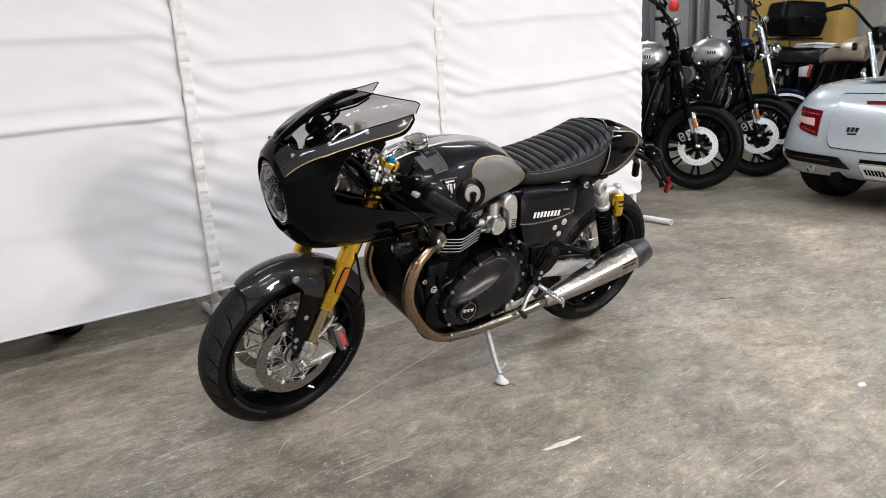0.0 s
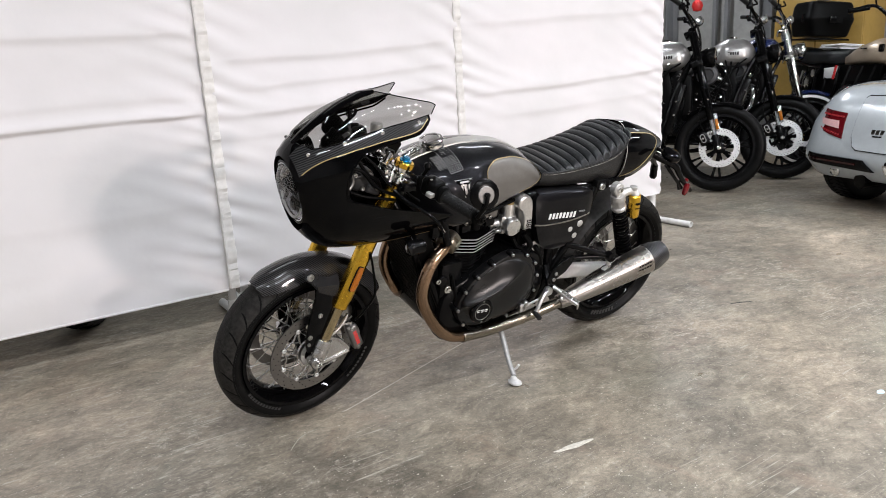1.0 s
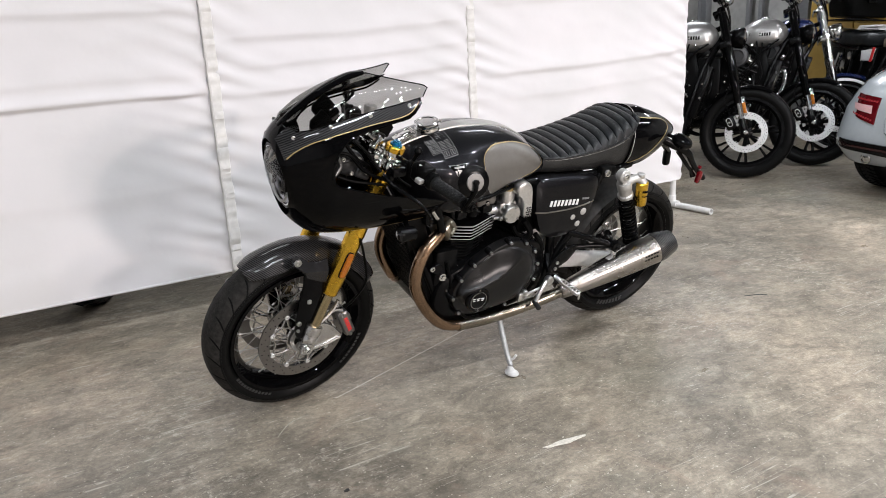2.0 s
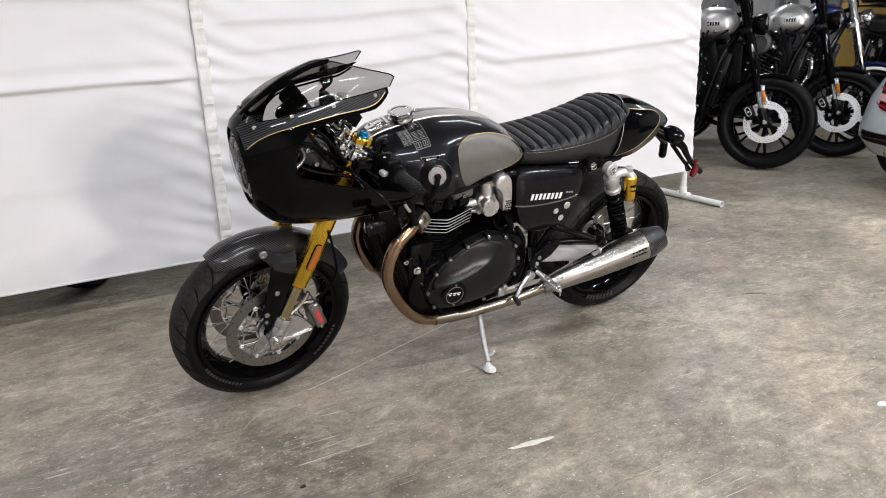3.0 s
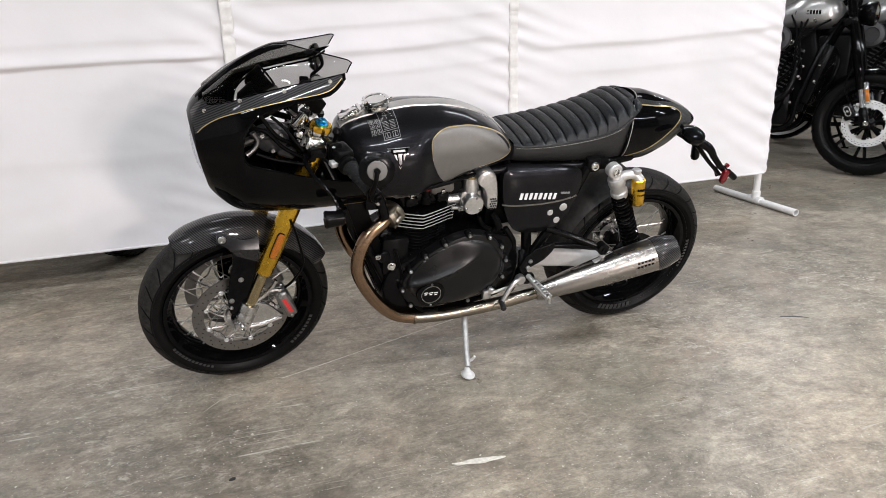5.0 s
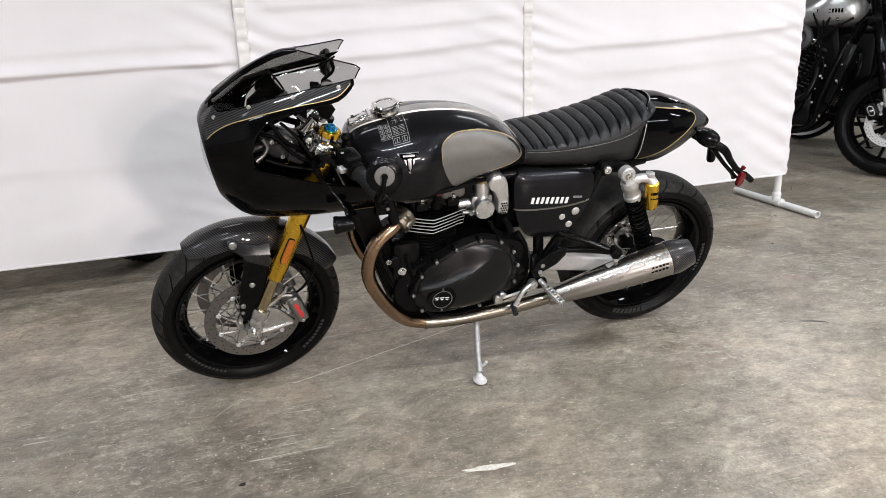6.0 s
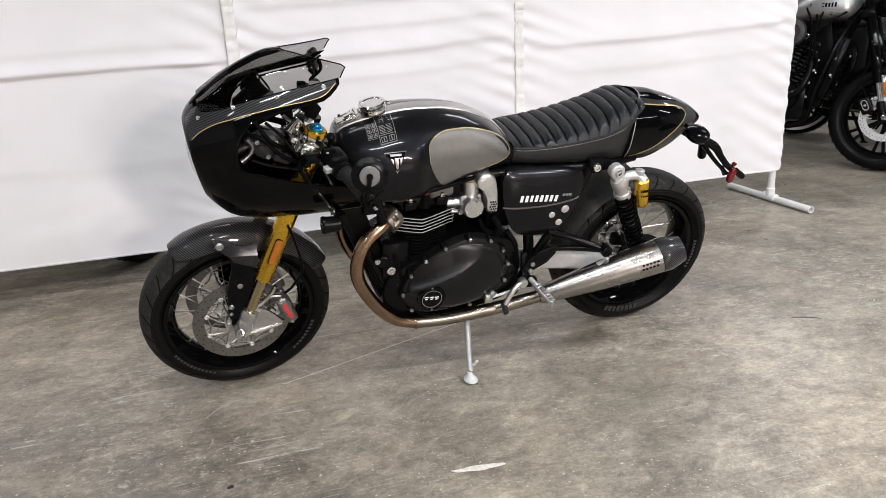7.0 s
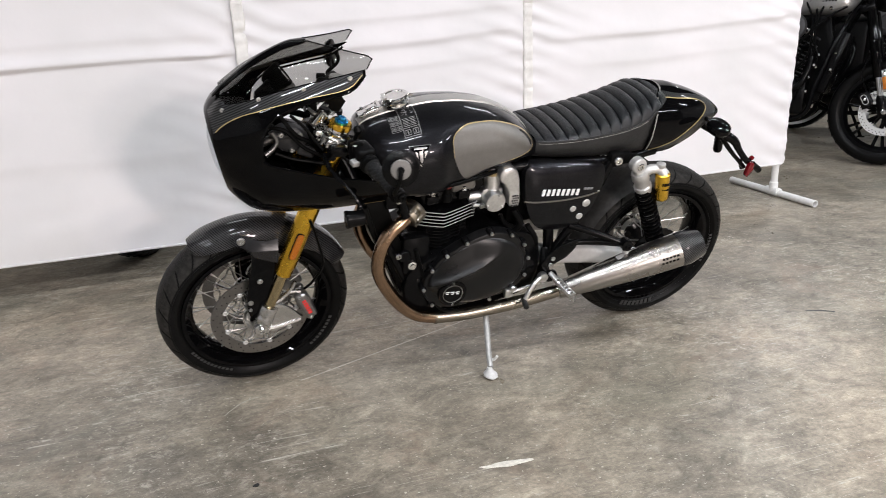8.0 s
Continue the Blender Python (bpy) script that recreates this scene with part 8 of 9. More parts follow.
def parked(label, m, paint, fork_mat, low_mat, rim_mat, whitewall=False, reflector=AMBER, group="parked motorcycles"):
    """A parked twin-cylinder roadster; its front wheel's foot is the origin and x runs to its tail."""
    b = thing("parked_motorcycle", label, "motorcycle", m, group)
    R = 0.338
    A, B = V((0, 0, R)), V((1.52, 0, 0.325))
    fw = cast_wheel(b, "front_wheel", A, R, 0.118, rim_mat, "black cast front wheel", whitewall)
    rw = cast_wheel(b, "rear_wheel", B, 0.325, 0.15, rim_mat, "black cast rear wheel", whitewall)
    for s in (-1, 1):
        bright_disc(fw, A, s * 0.072, s)
    up = V((0.235, 0, 0.972)).normalized()
    for s in (-1, 1):
        f = A + V((0.012, s * 0.105, 0.0))
        bm = bm_()
        lathe(bm, [(0.024, -0.03), (0.030, -0.02), (0.030, 0.05), (0.024, 0.10), (0.022, 0.10)], f, up, 20)
        foot = part("fork_foot", bm, SATIN, b, "black fork foot")
        bm = bm_()
        lathe(bm, [(0.013, 0), (0.016, 0.004), (0.016, 0.012), (0.010, 0.014), (0.009, 0.008), (0, 0.008)], A + V((0.0, s * 0.135, 0.0)), (0, s, 0), 16, caps=False)
        part("axle_end", bm, CHROME, foot)
        bm = bm_()
        rod(bm, f + up * 0.10, f + up * 0.24, 0.0215, n=20)
        part("fork_slider", bm, low_mat, b, "bright fork slider")
        bm = bm_()
        lathe(bm, [(0.024, 0.22), (0.029, 0.228), (0.029, 0.45), (0.033, 0.455), (0.033, 0.48), (0.029, 0.485), (0.029, 0.70), (0.033, 0.705), (0.033, 0.73), (0.029, 0.735), (0.029, 0.93), (0.02, 0.94)], f, up, 22)
        part("fork_leg", bm, fork_mat, b, "fork leg")
        bm = bm_()
        box(bm, f + up * 0.20 + V((-0.034, s * 0.018, 0)), (0.028, 0.008, 0.140), Matrix.Rotation(radians(13), 4, "Y"), 0.004)
        plate_ = part("reflector_plate", bm, CHROME, b)
        bm = bm_()
        box(bm, f + up * 0.185 + V((-0.034, s * 0.024, 0)), (0.024, 0.008, 0.080), Matrix.Rotation(radians(13), 4, "Y"), 0.004)
        part("reflector", bm, reflector, plate_, "amber fork reflector")
        bm = bm_()
        box(bm, A + V((0.115, s * 0.098, 0.070)), (0.075, 0.045, 0.105), Matrix.Rotation(radians(28), 4, "Y"), 0.014, 3)
        for dz in (-0.035, 0.05):
            rod(bm, A + V((0.07, s * 0.095, 0.10 + dz)), A + V((0.10, s * 0.095, 0.09 + dz)), 0.014)
        cal = part("brake_calliper", bm, SATIN, b, "black brake calliper with silver oval")
        bm = bm_()
        pts = []
        for k in range(24):
            a = 2 * math.pi * k / 24
            q = V((math.cos(a) * 0.016, 0, math.sin(a) * 0.018 + math.copysign(0.014, math.sin(a))))
            pts.append(A + V((0.118, s * 0.122, 0.072)) + Matrix.Rotation(radians(28), 3, "Y") @ q)
        tube(bm, pts + pts[:1], 0.005, 6, 1, False)
        bolt(bm, A + V((0.118, s * 0.121, 0.072)), (0, s, 0), 0.009, 0.004)
        bolt(bm, A + V((0.066, s * 0.112, 0.118)), (0, s, 0), 0.014, 0.010)
        bolt(bm, A + V((0.060, s * 0.112, 0.055)), (0, s, 0), 0.012, 0.010)
        part("calliper_trim", bm, CHROME, cal)
        bm = bm_()
        tube(bm, [A + V((0.12, s * 0.10, 0.13)), A + V((0.16, s * 0.11, 0.24)), A + V((0.13, s * 0.10, 0.36)), A + V((0.16, s * 0.07, 0.50))], 0.0045, 6)
        part("brake_hose", bm, MATT, b)
    # mudguard
    bm = bm_()
    rows = []
    for i in range(21):
        a = radians(118 - 78 * i / 20)
        rows.append([A + V((math.cos(a) * (R + 0.018 - 0.03 * abs(v) ** 3), 0.066 * v, math.sin(a) * (R + 0.018 - 0.03 * abs(v) ** 3))) for v in [k / 4 - 1 for k in range(9)]])
    loft(bm, rows, False, False)
    loft(bm, [[p - V((0, 0, 0.004)) for p in r] for r in rows], False, False)
    part("front_mudguard", bm, BLACK if paint is not NAVY else NAVY, b, "short front mudguard")
    # yokes, bar, lamp, mirrors
    bm = bm_()
    for q, t in ((0.66, 0.05), (0.90, 0.03)):
        box(bm, A + up * q + V((0.03, 0, 0)), (0.09, 0.27, t), Matrix.Rotation(radians(13), 4, "Y"), 0.012)
    part("fork_yoke", bm, fork_mat if fork_mat is CHROME else SATIN, b)
    bm = bm_()
    lathe(bm, [(0.0, 0.075), (0.045, 0.065), (0.072, 0.02), (0.078, -0.03), (0.074, -0.04), (0.0, -0.052)], A + V((0.10, 0, 0.70)), (1, 0, 0.05), 28, caps=False)
    lp = part("headlight", bm, SATIN if fork_mat is not CHROME else CHROME, b, "round headlight")
    bm = bm_()
    lathe(bm, [(0.070, -0.042), (0.04, -0.056), (0, -0.060)], A + V((0.10, 0, 0.70)), (1, 0, 0.05), 28, caps=False)
    part("lens", bm, CHROME, lp)
    bm = bm_()
    tube(bm, [(0.36, -0.40, 1.42), (0.31, -0.30, 1.40), (0.25, -0.16, 1.32), (0.235, 0.0, 1.30), (0.25, 0.16, 1.32), (0.31, 0.30, 1.40), (0.36, 0.40, 1.42)], 0.0125, 10)
    bar = part("handlebar", bm, SATIN if fork_mat is not CHROME else CHROME, b, "wide handlebar")
    for s in (-1, 1):
        bm = bm_()
        rod(bm, (0.315, s * 0.305, 1.402), (0.365, s * 0.415, 1.425), 0.018, n=14)
        part("grip", bm, GRIP, bar)
        bm = bm_()
        box(bm, (0.295, s * 0.275, 1.385), (0.05, 0.05, 0.05), None, 0.012)
        tube(bm, [(0.27, s * 0.27, 1.39), (0.24, s * 0.33, 1.385), (0.26, s * 0.42, 1.40)], 0.007, 8)
        rod(bm, (0.295, s * 0.275, 1.41), (0.29, s * 0.33, 1.50), 0.006)
        part("switchgear", bm, SATIN, bar)
        bm = bm_()
        lathe(bm, [(0.0, -0.012), (0.035, -0.008), (0.043, 0.0), (0.040, 0.004), (0.0, 0.004)], V((0.30, s * 0.345, 1.53)), (1, -s * 0.2, 0.1), 22, caps=False)
        part("mirror", bm, SATIN, bar, "round black mirror")
    bm = bm_()
    lathe(bm, [(0.030, -0.04), (0.050, -0.02), (0.052, 0.012), (0.047, 0.018), (0, 0.014)], V((0.20, 0.0, 1.315)), (0.6, 0, 0.8), 24, caps=False)
    part("instrument", bm, CHROME, b, "round bright instrument")
    bm = bm_()
    for k, (y, z) in enumerate(((0.05, 1.28), (-0.04, 1.30), (0.08, 1.22), (-0.07, 1.2))):
        tube(bm, [(0.28, y * 3.5, 1.38), (0.20, y * 1.6, z), (0.17, y, 1.10), (0.30, y * 0.7, 0.95)], 0.005, 6)
    part("cable", bm, MATT, b)
    # tank, seat, tail
    tw = key((0.235, 0.05), (0.26, 0.095), (0.33, 0.135), (0.45, 0.148), (0.60, 0.112), (0.72, 0.06))
    tt = key((0.235, 1.06), (0.26, 1.115), (0.33, 1.165), (0.44, 1.175), (0.58, 1.11), (0.72, 0.99))
    tb_ = key((0.235, 1.02), (0.28, 0.965), (0.38, 0.945), (0.52, 0.94), (0.72, 0.945))
    bm = bm_()
    loft(bm, [ring_of(x, tw(x), tt(x), tb_(x) + 0.4 * (tt(x) - tb_(x)), tb_(x), 2.2, 3.0, 40) for x in steps(0.235, 0.72, 24)])
    tank_ = part("fuel_tank", bm, paint, b, "metallic fuel tank")
    bm = bm_()
    for s in (-1, 1):
        for k in range(9):
            box(bm, (0.37 + 0.018 * k, s * (0.1435 - 0.010 * max(0, k - 4) / 4), 1.035), (0.012, 0.008, 0.026), None, 0)
    part("lettering", bm, MATT, tank_)
    bm = bm_()
    lathe(bm, [(0.034, 0), (0.034, 0.012), (0.028, 0.02), (0, 0.02)], V((0.42, 0, 1.168)), (0, 0, 1), 22, caps=False)
    part("filler_cap", bm, CHROME, tank_)
    bm = bm_()
    sw = key((0.72, 0.09), (0.9, 0.14), (1.15, 0.13), (1.45, 0.09), (1.62, 0.05))
    loft(bm, [ring_of(x, sw(x), 1.02 - 0.10 * math.sin(3.14 * (x - 0.72) / 0.75) * (x < 1.47) + 0.06 * max(0, x - 1.3), 0.93, 0.87, 3, 3, 28) for x in steps(0.72, 1.62, 26)])
    part("seat", bm, LEATHER, b, "black saddle")
    bm = bm_()
    rows = []
    for i in range(21):
        a = radians(120 - 100 * i / 20)
        rows.append([B + V((math.cos(a) * (0.365 - 0.04 * abs(v) ** 3), 0.085 * v, math.sin(a) * (0.365 - 0.04 * abs(v) ** 3))) for v in [k / 4 - 1 for k in range(9)]])
    loft(bm, rows, False, False)
    part("rear_mudguard", bm, BLACK if paint is not NAVY else NAVY, b)
    # engine: two finned cylinders in a vee, round air cleaner, cases
    bm = bm_()
    box(bm, (0.72, 0, 0.42), (0.50, 0.26, 0.26), None, 0.04)
    lathe(bm, [(0.10, -0.02), (0.11, 0.0), (0.10, 0.03), (0, 0.035)], V((0.62, 0.13, 0.46)), (0, 1, 0), 28, caps=False)
    lathe(bm, [(0.08, -0.02), (0.09, 0.0), (0.08, 0.02), (0, 0.025)], V((0.86, 0.13, 0.44)), (0, 1, 0), 28, caps=False)
    eng = part("engine_case", bm, SATIN, b, "black engine cases")
    for ang, x0 in ((-24, 0.62), (24, 0.78)):
        mm = Matrix.Rotation(radians(ang), 4, "Y")
        for k in range(9):
            bm = bm_()
            g = 0.145 if k < 6 else 0.155
            box(bm, V((x0, 0, 0.55)) + mm.to_3x3() @ V((0, 0, 0.03 + 0.027 * k)), (g, 0.165, 0.009), mm, 0.003)
            part("fin", bm, FINGREY, eng)
        bm = bm_()
        box(bm, V((x0, 0, 0.55)) + mm.to_3x3() @ V((0, 0, 0.13)), (0.115, 0.135, 0.25), mm, 0.01)
        box(bm, V((x0, 0, 0.55)) + mm.to_3x3() @ V((0, 0, 0.285)), (0.15, 0.15, 0.05), mm, 0.02)
        for s in (-1, 1):
            rod(bm, V((x0, 0.075 * s, 0.50)), V((x0, 0.075 * s, 0.55)) + mm.to_3x3() @ V((0, 0, 0.25)), 0.011)
        part("cylinder", bm, SATIN, eng)
    bm = bm_()
    lathe(bm, [(0.055, 0.0), (0.082, 0.005), (0.088, 0.03), (0.080, 0.055), (0.052, 0.062), (0.045, 0.05), (0, 0.05)], V((0.60, 0.135, 0.865)), (0, 1, 0), 32, caps=False)
    part("air_cleaner", bm, FINGREY, b, "round dark grey air cleaner")
    for k, (x0, z0) in enumerate(((0.53, 0.74), (0.86, 0.74))):
        bm = bm_()
        tube(bm, [(x0, 0.08, z0), (x0 - 0.06, 0.13, z0 - 0.03), (x0 - 0.05, 0.16, z0 - 0.18), (x0 + 0.06, 0.17, 0.45 - 0.05 * k), (1.1, 0.175, 0.36 + 0.07 * k), (1.75, 0.18, 0.40 + 0.08 * k)], [0.021, 0.021, 0.021, 0.024, 0.032, 0.036], 14)
        part("exhaust", bm, SATIN if fork_mat is not CHROME else CHROME, b, "exhaust pipe")
    bm = bm_()
    for s in (-1, 1):
        tube(bm, [(0.20, s * 0.03, 1.08), (0.33, s * 0.10, 0.80), (0.42, s * 0.12, 0.50), (0.50, s * 0.12, 0.28), (0.95, s * 0.12, 0.26), (1.05, s * 0.13, 0.60), (1.0, s * 0.10, 0.90)], 0.016, 8)
        tube(bm, [(0.22, s * 0.02, 1.12), (0.60, s * 0.05, 0.98), (1.0, s * 0.11, 0.90), (1.5, s * 0.10, 0.84)], 0.016, 8)
        tube(bm, [(0.98, s * 0.13, 0.40), (1.25, s * 0.13, 0.35), (1.55, s * 0.13, 0.325)], 0.020, 8)
    part("frame", bm, SATIN, b, "black frame tubes")
    for s in (-1, 1):
        bm = bm_()
        a, c2 = V((1.30, s * 0.145, 0.78)), V((1.48, s * 0.15, 0.40))
        rod(bm, a, c2, 0.016)
        ax, u, w = frame_of(c2 - a)
        L = (c2 - a).length
        tube(bm, [a + ax * (0.06 + (L - 0.1) * k / 90) + (u * math.cos(2 * math.pi * 8 * k / 90) + w * math.sin(2 * math.pi * 8 * k / 90)) * 0.028 for k in range(91)], 0.005, 5, 1, False)
        part("shock_absorber", bm, SATIN if fork_mat is not CHROME else CHROME, b)
    # dark blocks, made large to fill the gaps round the engine
    bm = bm_()
    box(bm, (0.95, 0, 0.70), (0.46, 0.22, 0.36), None, 0.03)
    box(bm, (0.62, 0, 0.93), (0.40, 0.16, 0.10), None, 0.03)
    part("battery_case", bm, MATT, b)
    bm = bm_()
    box(bm, (0.34, 0.0, 0.64), (0.06, 0.22, 0.40), Matrix.Rotation(radians(-16), 4, "Y"), 0.01)
    box(bm, (1.02, 0.13, 0.62), (0.20, 0.06, 0.20), None, 0.02)
    box(bm, (1.02, -0.13, 0.62), (0.20, 0.06, 0.20), None, 0.02)
    part("side_box", bm, SATIN, b)
    # made-up chrome pegs strewn for glints among the black, with hoses and rocker boxes
    rnd = random.Random(int(1000 * m.translation.x))
    bm = bm_()
    for s in (-1, 1):
        for k in range(26):
            p = V((0.30 + 0.75 * rnd.random(), s * (0.10 + 0.06 * rnd.random()), 0.40 + 0.62 * rnd.random()))
            lathe(bm, [(0.010, -0.05), (0.010, 0.006), (0.007, 0.009), (0, 0.009)], p, (0.3 * rnd.random() - 0.15, s, 0.3), 8, caps=False)
    part("engine_bolt", bm, CHROME, b)
    for s in (-1, 1):
        for x0, z0 in ((0.52, 0.845), (0.90, 0.845)):
            bm = bm_()
            box(bm, (x0, s * 0.075, z0), (0.11, 0.05, 0.045), Matrix.Rotation(radians(-24 if x0 < 0.7 else 24), 4, "Y"), 0.016, 3)
            part("rocker_box", bm, CHROME, b, "bright rocker box")
        bm = bm_()
        lathe(bm, [(0.060, -0.03), (0.064, 0.0), (0.055, 0.016), (0.03, 0.022), (0, 0.022)], V((0.80, s * 0.155, 0.40)), (0, s, 0), 26, caps=False)
        part("timing_cover", bm, CHROME if s > 0 else SATIN, b)
        bm = bm_()
        for k in range(5):
            q = [V((0.30 + 0.06 * k, s * (0.11 + 0.02 * rnd.random()), 1.05 - 0.1 * rnd.random())), V((0.40 + 0.10 * rnd.random(), s * 0.16, 0.85)), V((0.42 + 0.3 * rnd.random(), s * 0.15, 0.65)), V((0.55 + 0.3 * rnd.random(), s * 0.13, 0.45))]
            tube(bm, q, 0.007, 6)
        part("hose", bm, MATT, b)
        # added dark plate that hides the pale wall behind the engine
        bm = bm_()
        plate(bm, [(0.40, 0.96), (0.75, 0.94), (0.98, 0.86), (0.96, 0.52), (0.60, 0.30), (0.40, 0.40), (0.34, 0.70)], s * 0.060, s * 0.068, 0.01)
        part("inner_panel", bm, MATT, b)
    bm = bm_()
    rod(bm, (0.80, -0.12, 0.28), (0.72, -0.30, 0.06), 0.011)
    box(bm, (0.72, -0.31, 0.058), (0.05, 0.05, 0.012), None, 0.004)
    part("side_stand", bm, SATIN, b)
    return b


def lay(x, y, dx, dy, lean=8.0):
    return pose(x, y, 0.006, lean, 0, math.degrees(math.atan2(dy, dx)))


parked("silver tank roadster motorcycle with black fork, parked in a row", lay(2.945, 1.45, -0.565, 0.825) @ Matrix.Scale(1.07, 4), SILVER, BLACK, CHROME, SATIN)
parked("silver tank roadster motorcycle with black fork, parked second in the row", lay(3.80, 1.42, -0.545, 0.838) @ Matrix.Scale(1.07, 4), SILVER, BLACK, CHROME, SATIN)
parked("dark blue motorcycle with chrome fork and white-walled tyre", lay(4.49, 1.59, -0.56, 0.828) @ Matrix.Scale(1.07, 4), NAVY, CHROME, CHROME, SATIN, True)


def touring(m):
    """Champagne tourer with its top box; the origin is under its front wheel and x runs to its tail."""
    b = thing("touring_motorcycle", "champagne motorcycle with a black top box, parked behind", "motorcycle", m, "parked motorcycles")
    A, B = V((0, 0, 0.33)), V((1.48, 0, 0.33))
    cast_wheel(b, "front_wheel", A, 0.33, 0.11, SATIN, "black front wheel")
    cast_wheel(b, "rear_wheel", B, 0.33, 0.14, SATIN, "black rear wheel")
    up = V((0.40, 0, 0.92)).normalized()
    for s in (-1, 1):
        bm = bm_()
        lathe(bm, [(0.02, -0.02), (0.028, 0.0), (0.028, 0.30), (0.024, 0.31), (0.022, 0.80)], A + V((0, s * 0.09, 0)), up, 16)
        part("fork_leg", bm, CHROME, b, "bright fork leg")
        bm = bm_()
        box(bm, A + V((0.13, s * 0.118, 0.34)), (0.022, 0.01, 0.07), Matrix.Rotation(radians(22), 4, "Y"), 0.004)
        part("reflector", bm, AMBER, b, "amber fork reflector")
    tw = key((0.36, 0.08), (0.42, 0.13), (0.55, 0.16), (0.72, 0.15), (0.88, 0.09), (1.02, 0.06))
    bm = bm_()
    loft(bm, [ring_of(x, tw(x), 1.055 - 0.42 * max(0, x - 0.55) ** 1.2 - 0.5 * max(0, 0.44 - x), 0.90, 0.85 - 0.05 * max(0, x - 0.5), 2.2, 3.0, 36) for x in steps(0.36, 1.02, 20)])
    tk = part("fuel_tank", bm, BEIGE, b, "champagne fuel tank")
    bm = bm_()
    for s in (-1, 1):
        box(bm, (0.58, s * 0.158, 0.97), (0.07, 0.008, 0.010), None, 0.002)
        box(bm, (0.42, s * 0.125, 0.97), (0.05, 0.02, 0.06), None, 0.01)
    part("tank_mark", bm, SATIN, tk)
    bm = bm_()
    sw = key((0.88, 0.08), (1.05, 0.15), (1.35, 0.14), (1.65, 0.11))
    loft(bm, [ring_of(x, sw(x), 0.98 + 0.10 * max(0, x - 1.2), 0.90, 0.84, 3, 3, 24) for x in steps(0.88, 1.65, 18)])
    part("seat", bm, LEATHER, b, "black saddle")
    bm = bm_()
    for s in (-1, 1):
        plate(bm, [(0.90, 0.835), (1.06, 0.82), (1.05, 0.735), (0.92, 0.74)], s * 0.13, s * 0.155, 0.006, 0.005, 2)
    sp = part("side_panel", bm, PAPER, b, "white side panel with a red edge")
    bm = bm_()
    for s in (-1, 1):
        plate(bm, [(0.885, 0.845), (0.905, 0.845), (0.93, 0.73), (0.91, 0.73)], s * 0.150, s * 0.160, 0.002)
    part("panel_edge", bm, RED_INK, sp)
    bm = bm_()
    box(bm, (0.75, 0, 0.52), (0.46, 0.28, 0.40), None, 0.05)
    lathe(bm, [(0.09, -0.05), (0.10, 0.05), (0.07, 0.07)], V((0.66, 0.18, 0.58)), (-0.1, 1, 0.5), 22)
    lathe(bm, [(0.09, -0.05), (0.10, 0.05), (0.07, 0.07)], V((0.66, -0.18, 0.58)), (-0.1, -1, 0.5), 22)
    for s in (-1, 1):
        tube(bm, [(0.25, s * 0.05, 0.95), (0.5, s * 0.14, 0.55), (0.8, s * 0.16, 0.30), (1.2, s * 0.15, 0.42), (1.48, s * 0.14, 0.33)], 0.018, 8)
        tube(bm, [(1.10, s * 0.14, 0.85), (1.30, s * 0.15, 0.55), (1.20, s * 0.16, 0.42)], 0.016, 8)
        tube(bm, [(1.0, s * 0.13, 0.82), (1.4, s * 0.13, 0.86), (1.72, s * 0.12, 0.98)], 0.014, 8)
    part("engine_and_frame", bm, SATIN, b)
    for s in (-1, 1):
        # added dark plate that closes the view between tank and wheels
        bm = bm_()
        plate(bm, [(0.42, 0.86), (0.95, 0.85), (1.55, 0.90), (1.68, 0.72), (1.40, 0.42), (0.80, 0.28), (0.48, 0.36)], s * 0.085, s * 0.093, 0.01)
        part("inner_panel", bm, MATT, b)
        bm = bm_()
        for k in range(7):
            tube(bm, [(0.46 + 0.15 * k, s * 0.12, 0.84), (0.50 + 0.13 * k, s * (0.15 + 0.01 * (k % 3)), 0.66), (0.62 + 0.12 * k, s * 0.14, 0.46)], 0.012, 6)
        part("hose", bm, MATT, b)
        bm = bm_()
        lathe(bm, [(0.045, 0.0), (0.05, 0.01), (0.03, 0.02), (0, 0.02)], V((1.30, s * 0.14, 0.70)), (0, s, 0), 20, caps=False)
        lathe(bm, [(0.03, 0.0), (0.034, 0.01), (0.02, 0.016), (0, 0.016)], V((1.22, s * 0.14, 0.78)), (0, s, 0), 20, caps=False)
        part("bright_cover", bm, CHROME, b)
    for s in (-1, 1):
        bm = bm_()
        rod(bm, (1.33, s * 0.15, 0.80), (1.45, s * 0.15, 0.42), 0.030, n=16)
        part("shock_absorber", bm, CHROME, b)
        bm = bm_()
        tube(bm, [(0.8, s * 0.17, 0.33), (1.2, s * 0.19, 0.34), (1.8, s * 0.20, 0.44)], [0.025, 0.045, 0.045], 14)
        part("exhaust", bm, CHROME, b)
    bm = bm_()
    tube(bm, [(0.50, -0.36, 1.24), (0.42, -0.22, 1.27), (0.37, -0.06, 1.12), (0.36, 0, 1.10), (0.37, 0.06, 1.12), (0.42, 0.22, 1.27), (0.50, 0.36, 1.24)], 0.0125, 8)
    for s in (-1, 1):
        rod(bm, (0.44, s * 0.26, 1.262), (0.51, s * 0.385, 1.235), 0.019)
        rod(bm, (0.42, s * 0.22, 1.27), (0.40, s * 0.28, 1.40), 0.006)
    box(bm, (0.28, 0, 1.05), (0.12, 0.18, 0.14), None, 0.04)
    part("handlebar", bm, SATIN, b)
    bm = bm_()
    rows = []
    for i in range(17):
        a = radians(120 - 90 * i / 16)
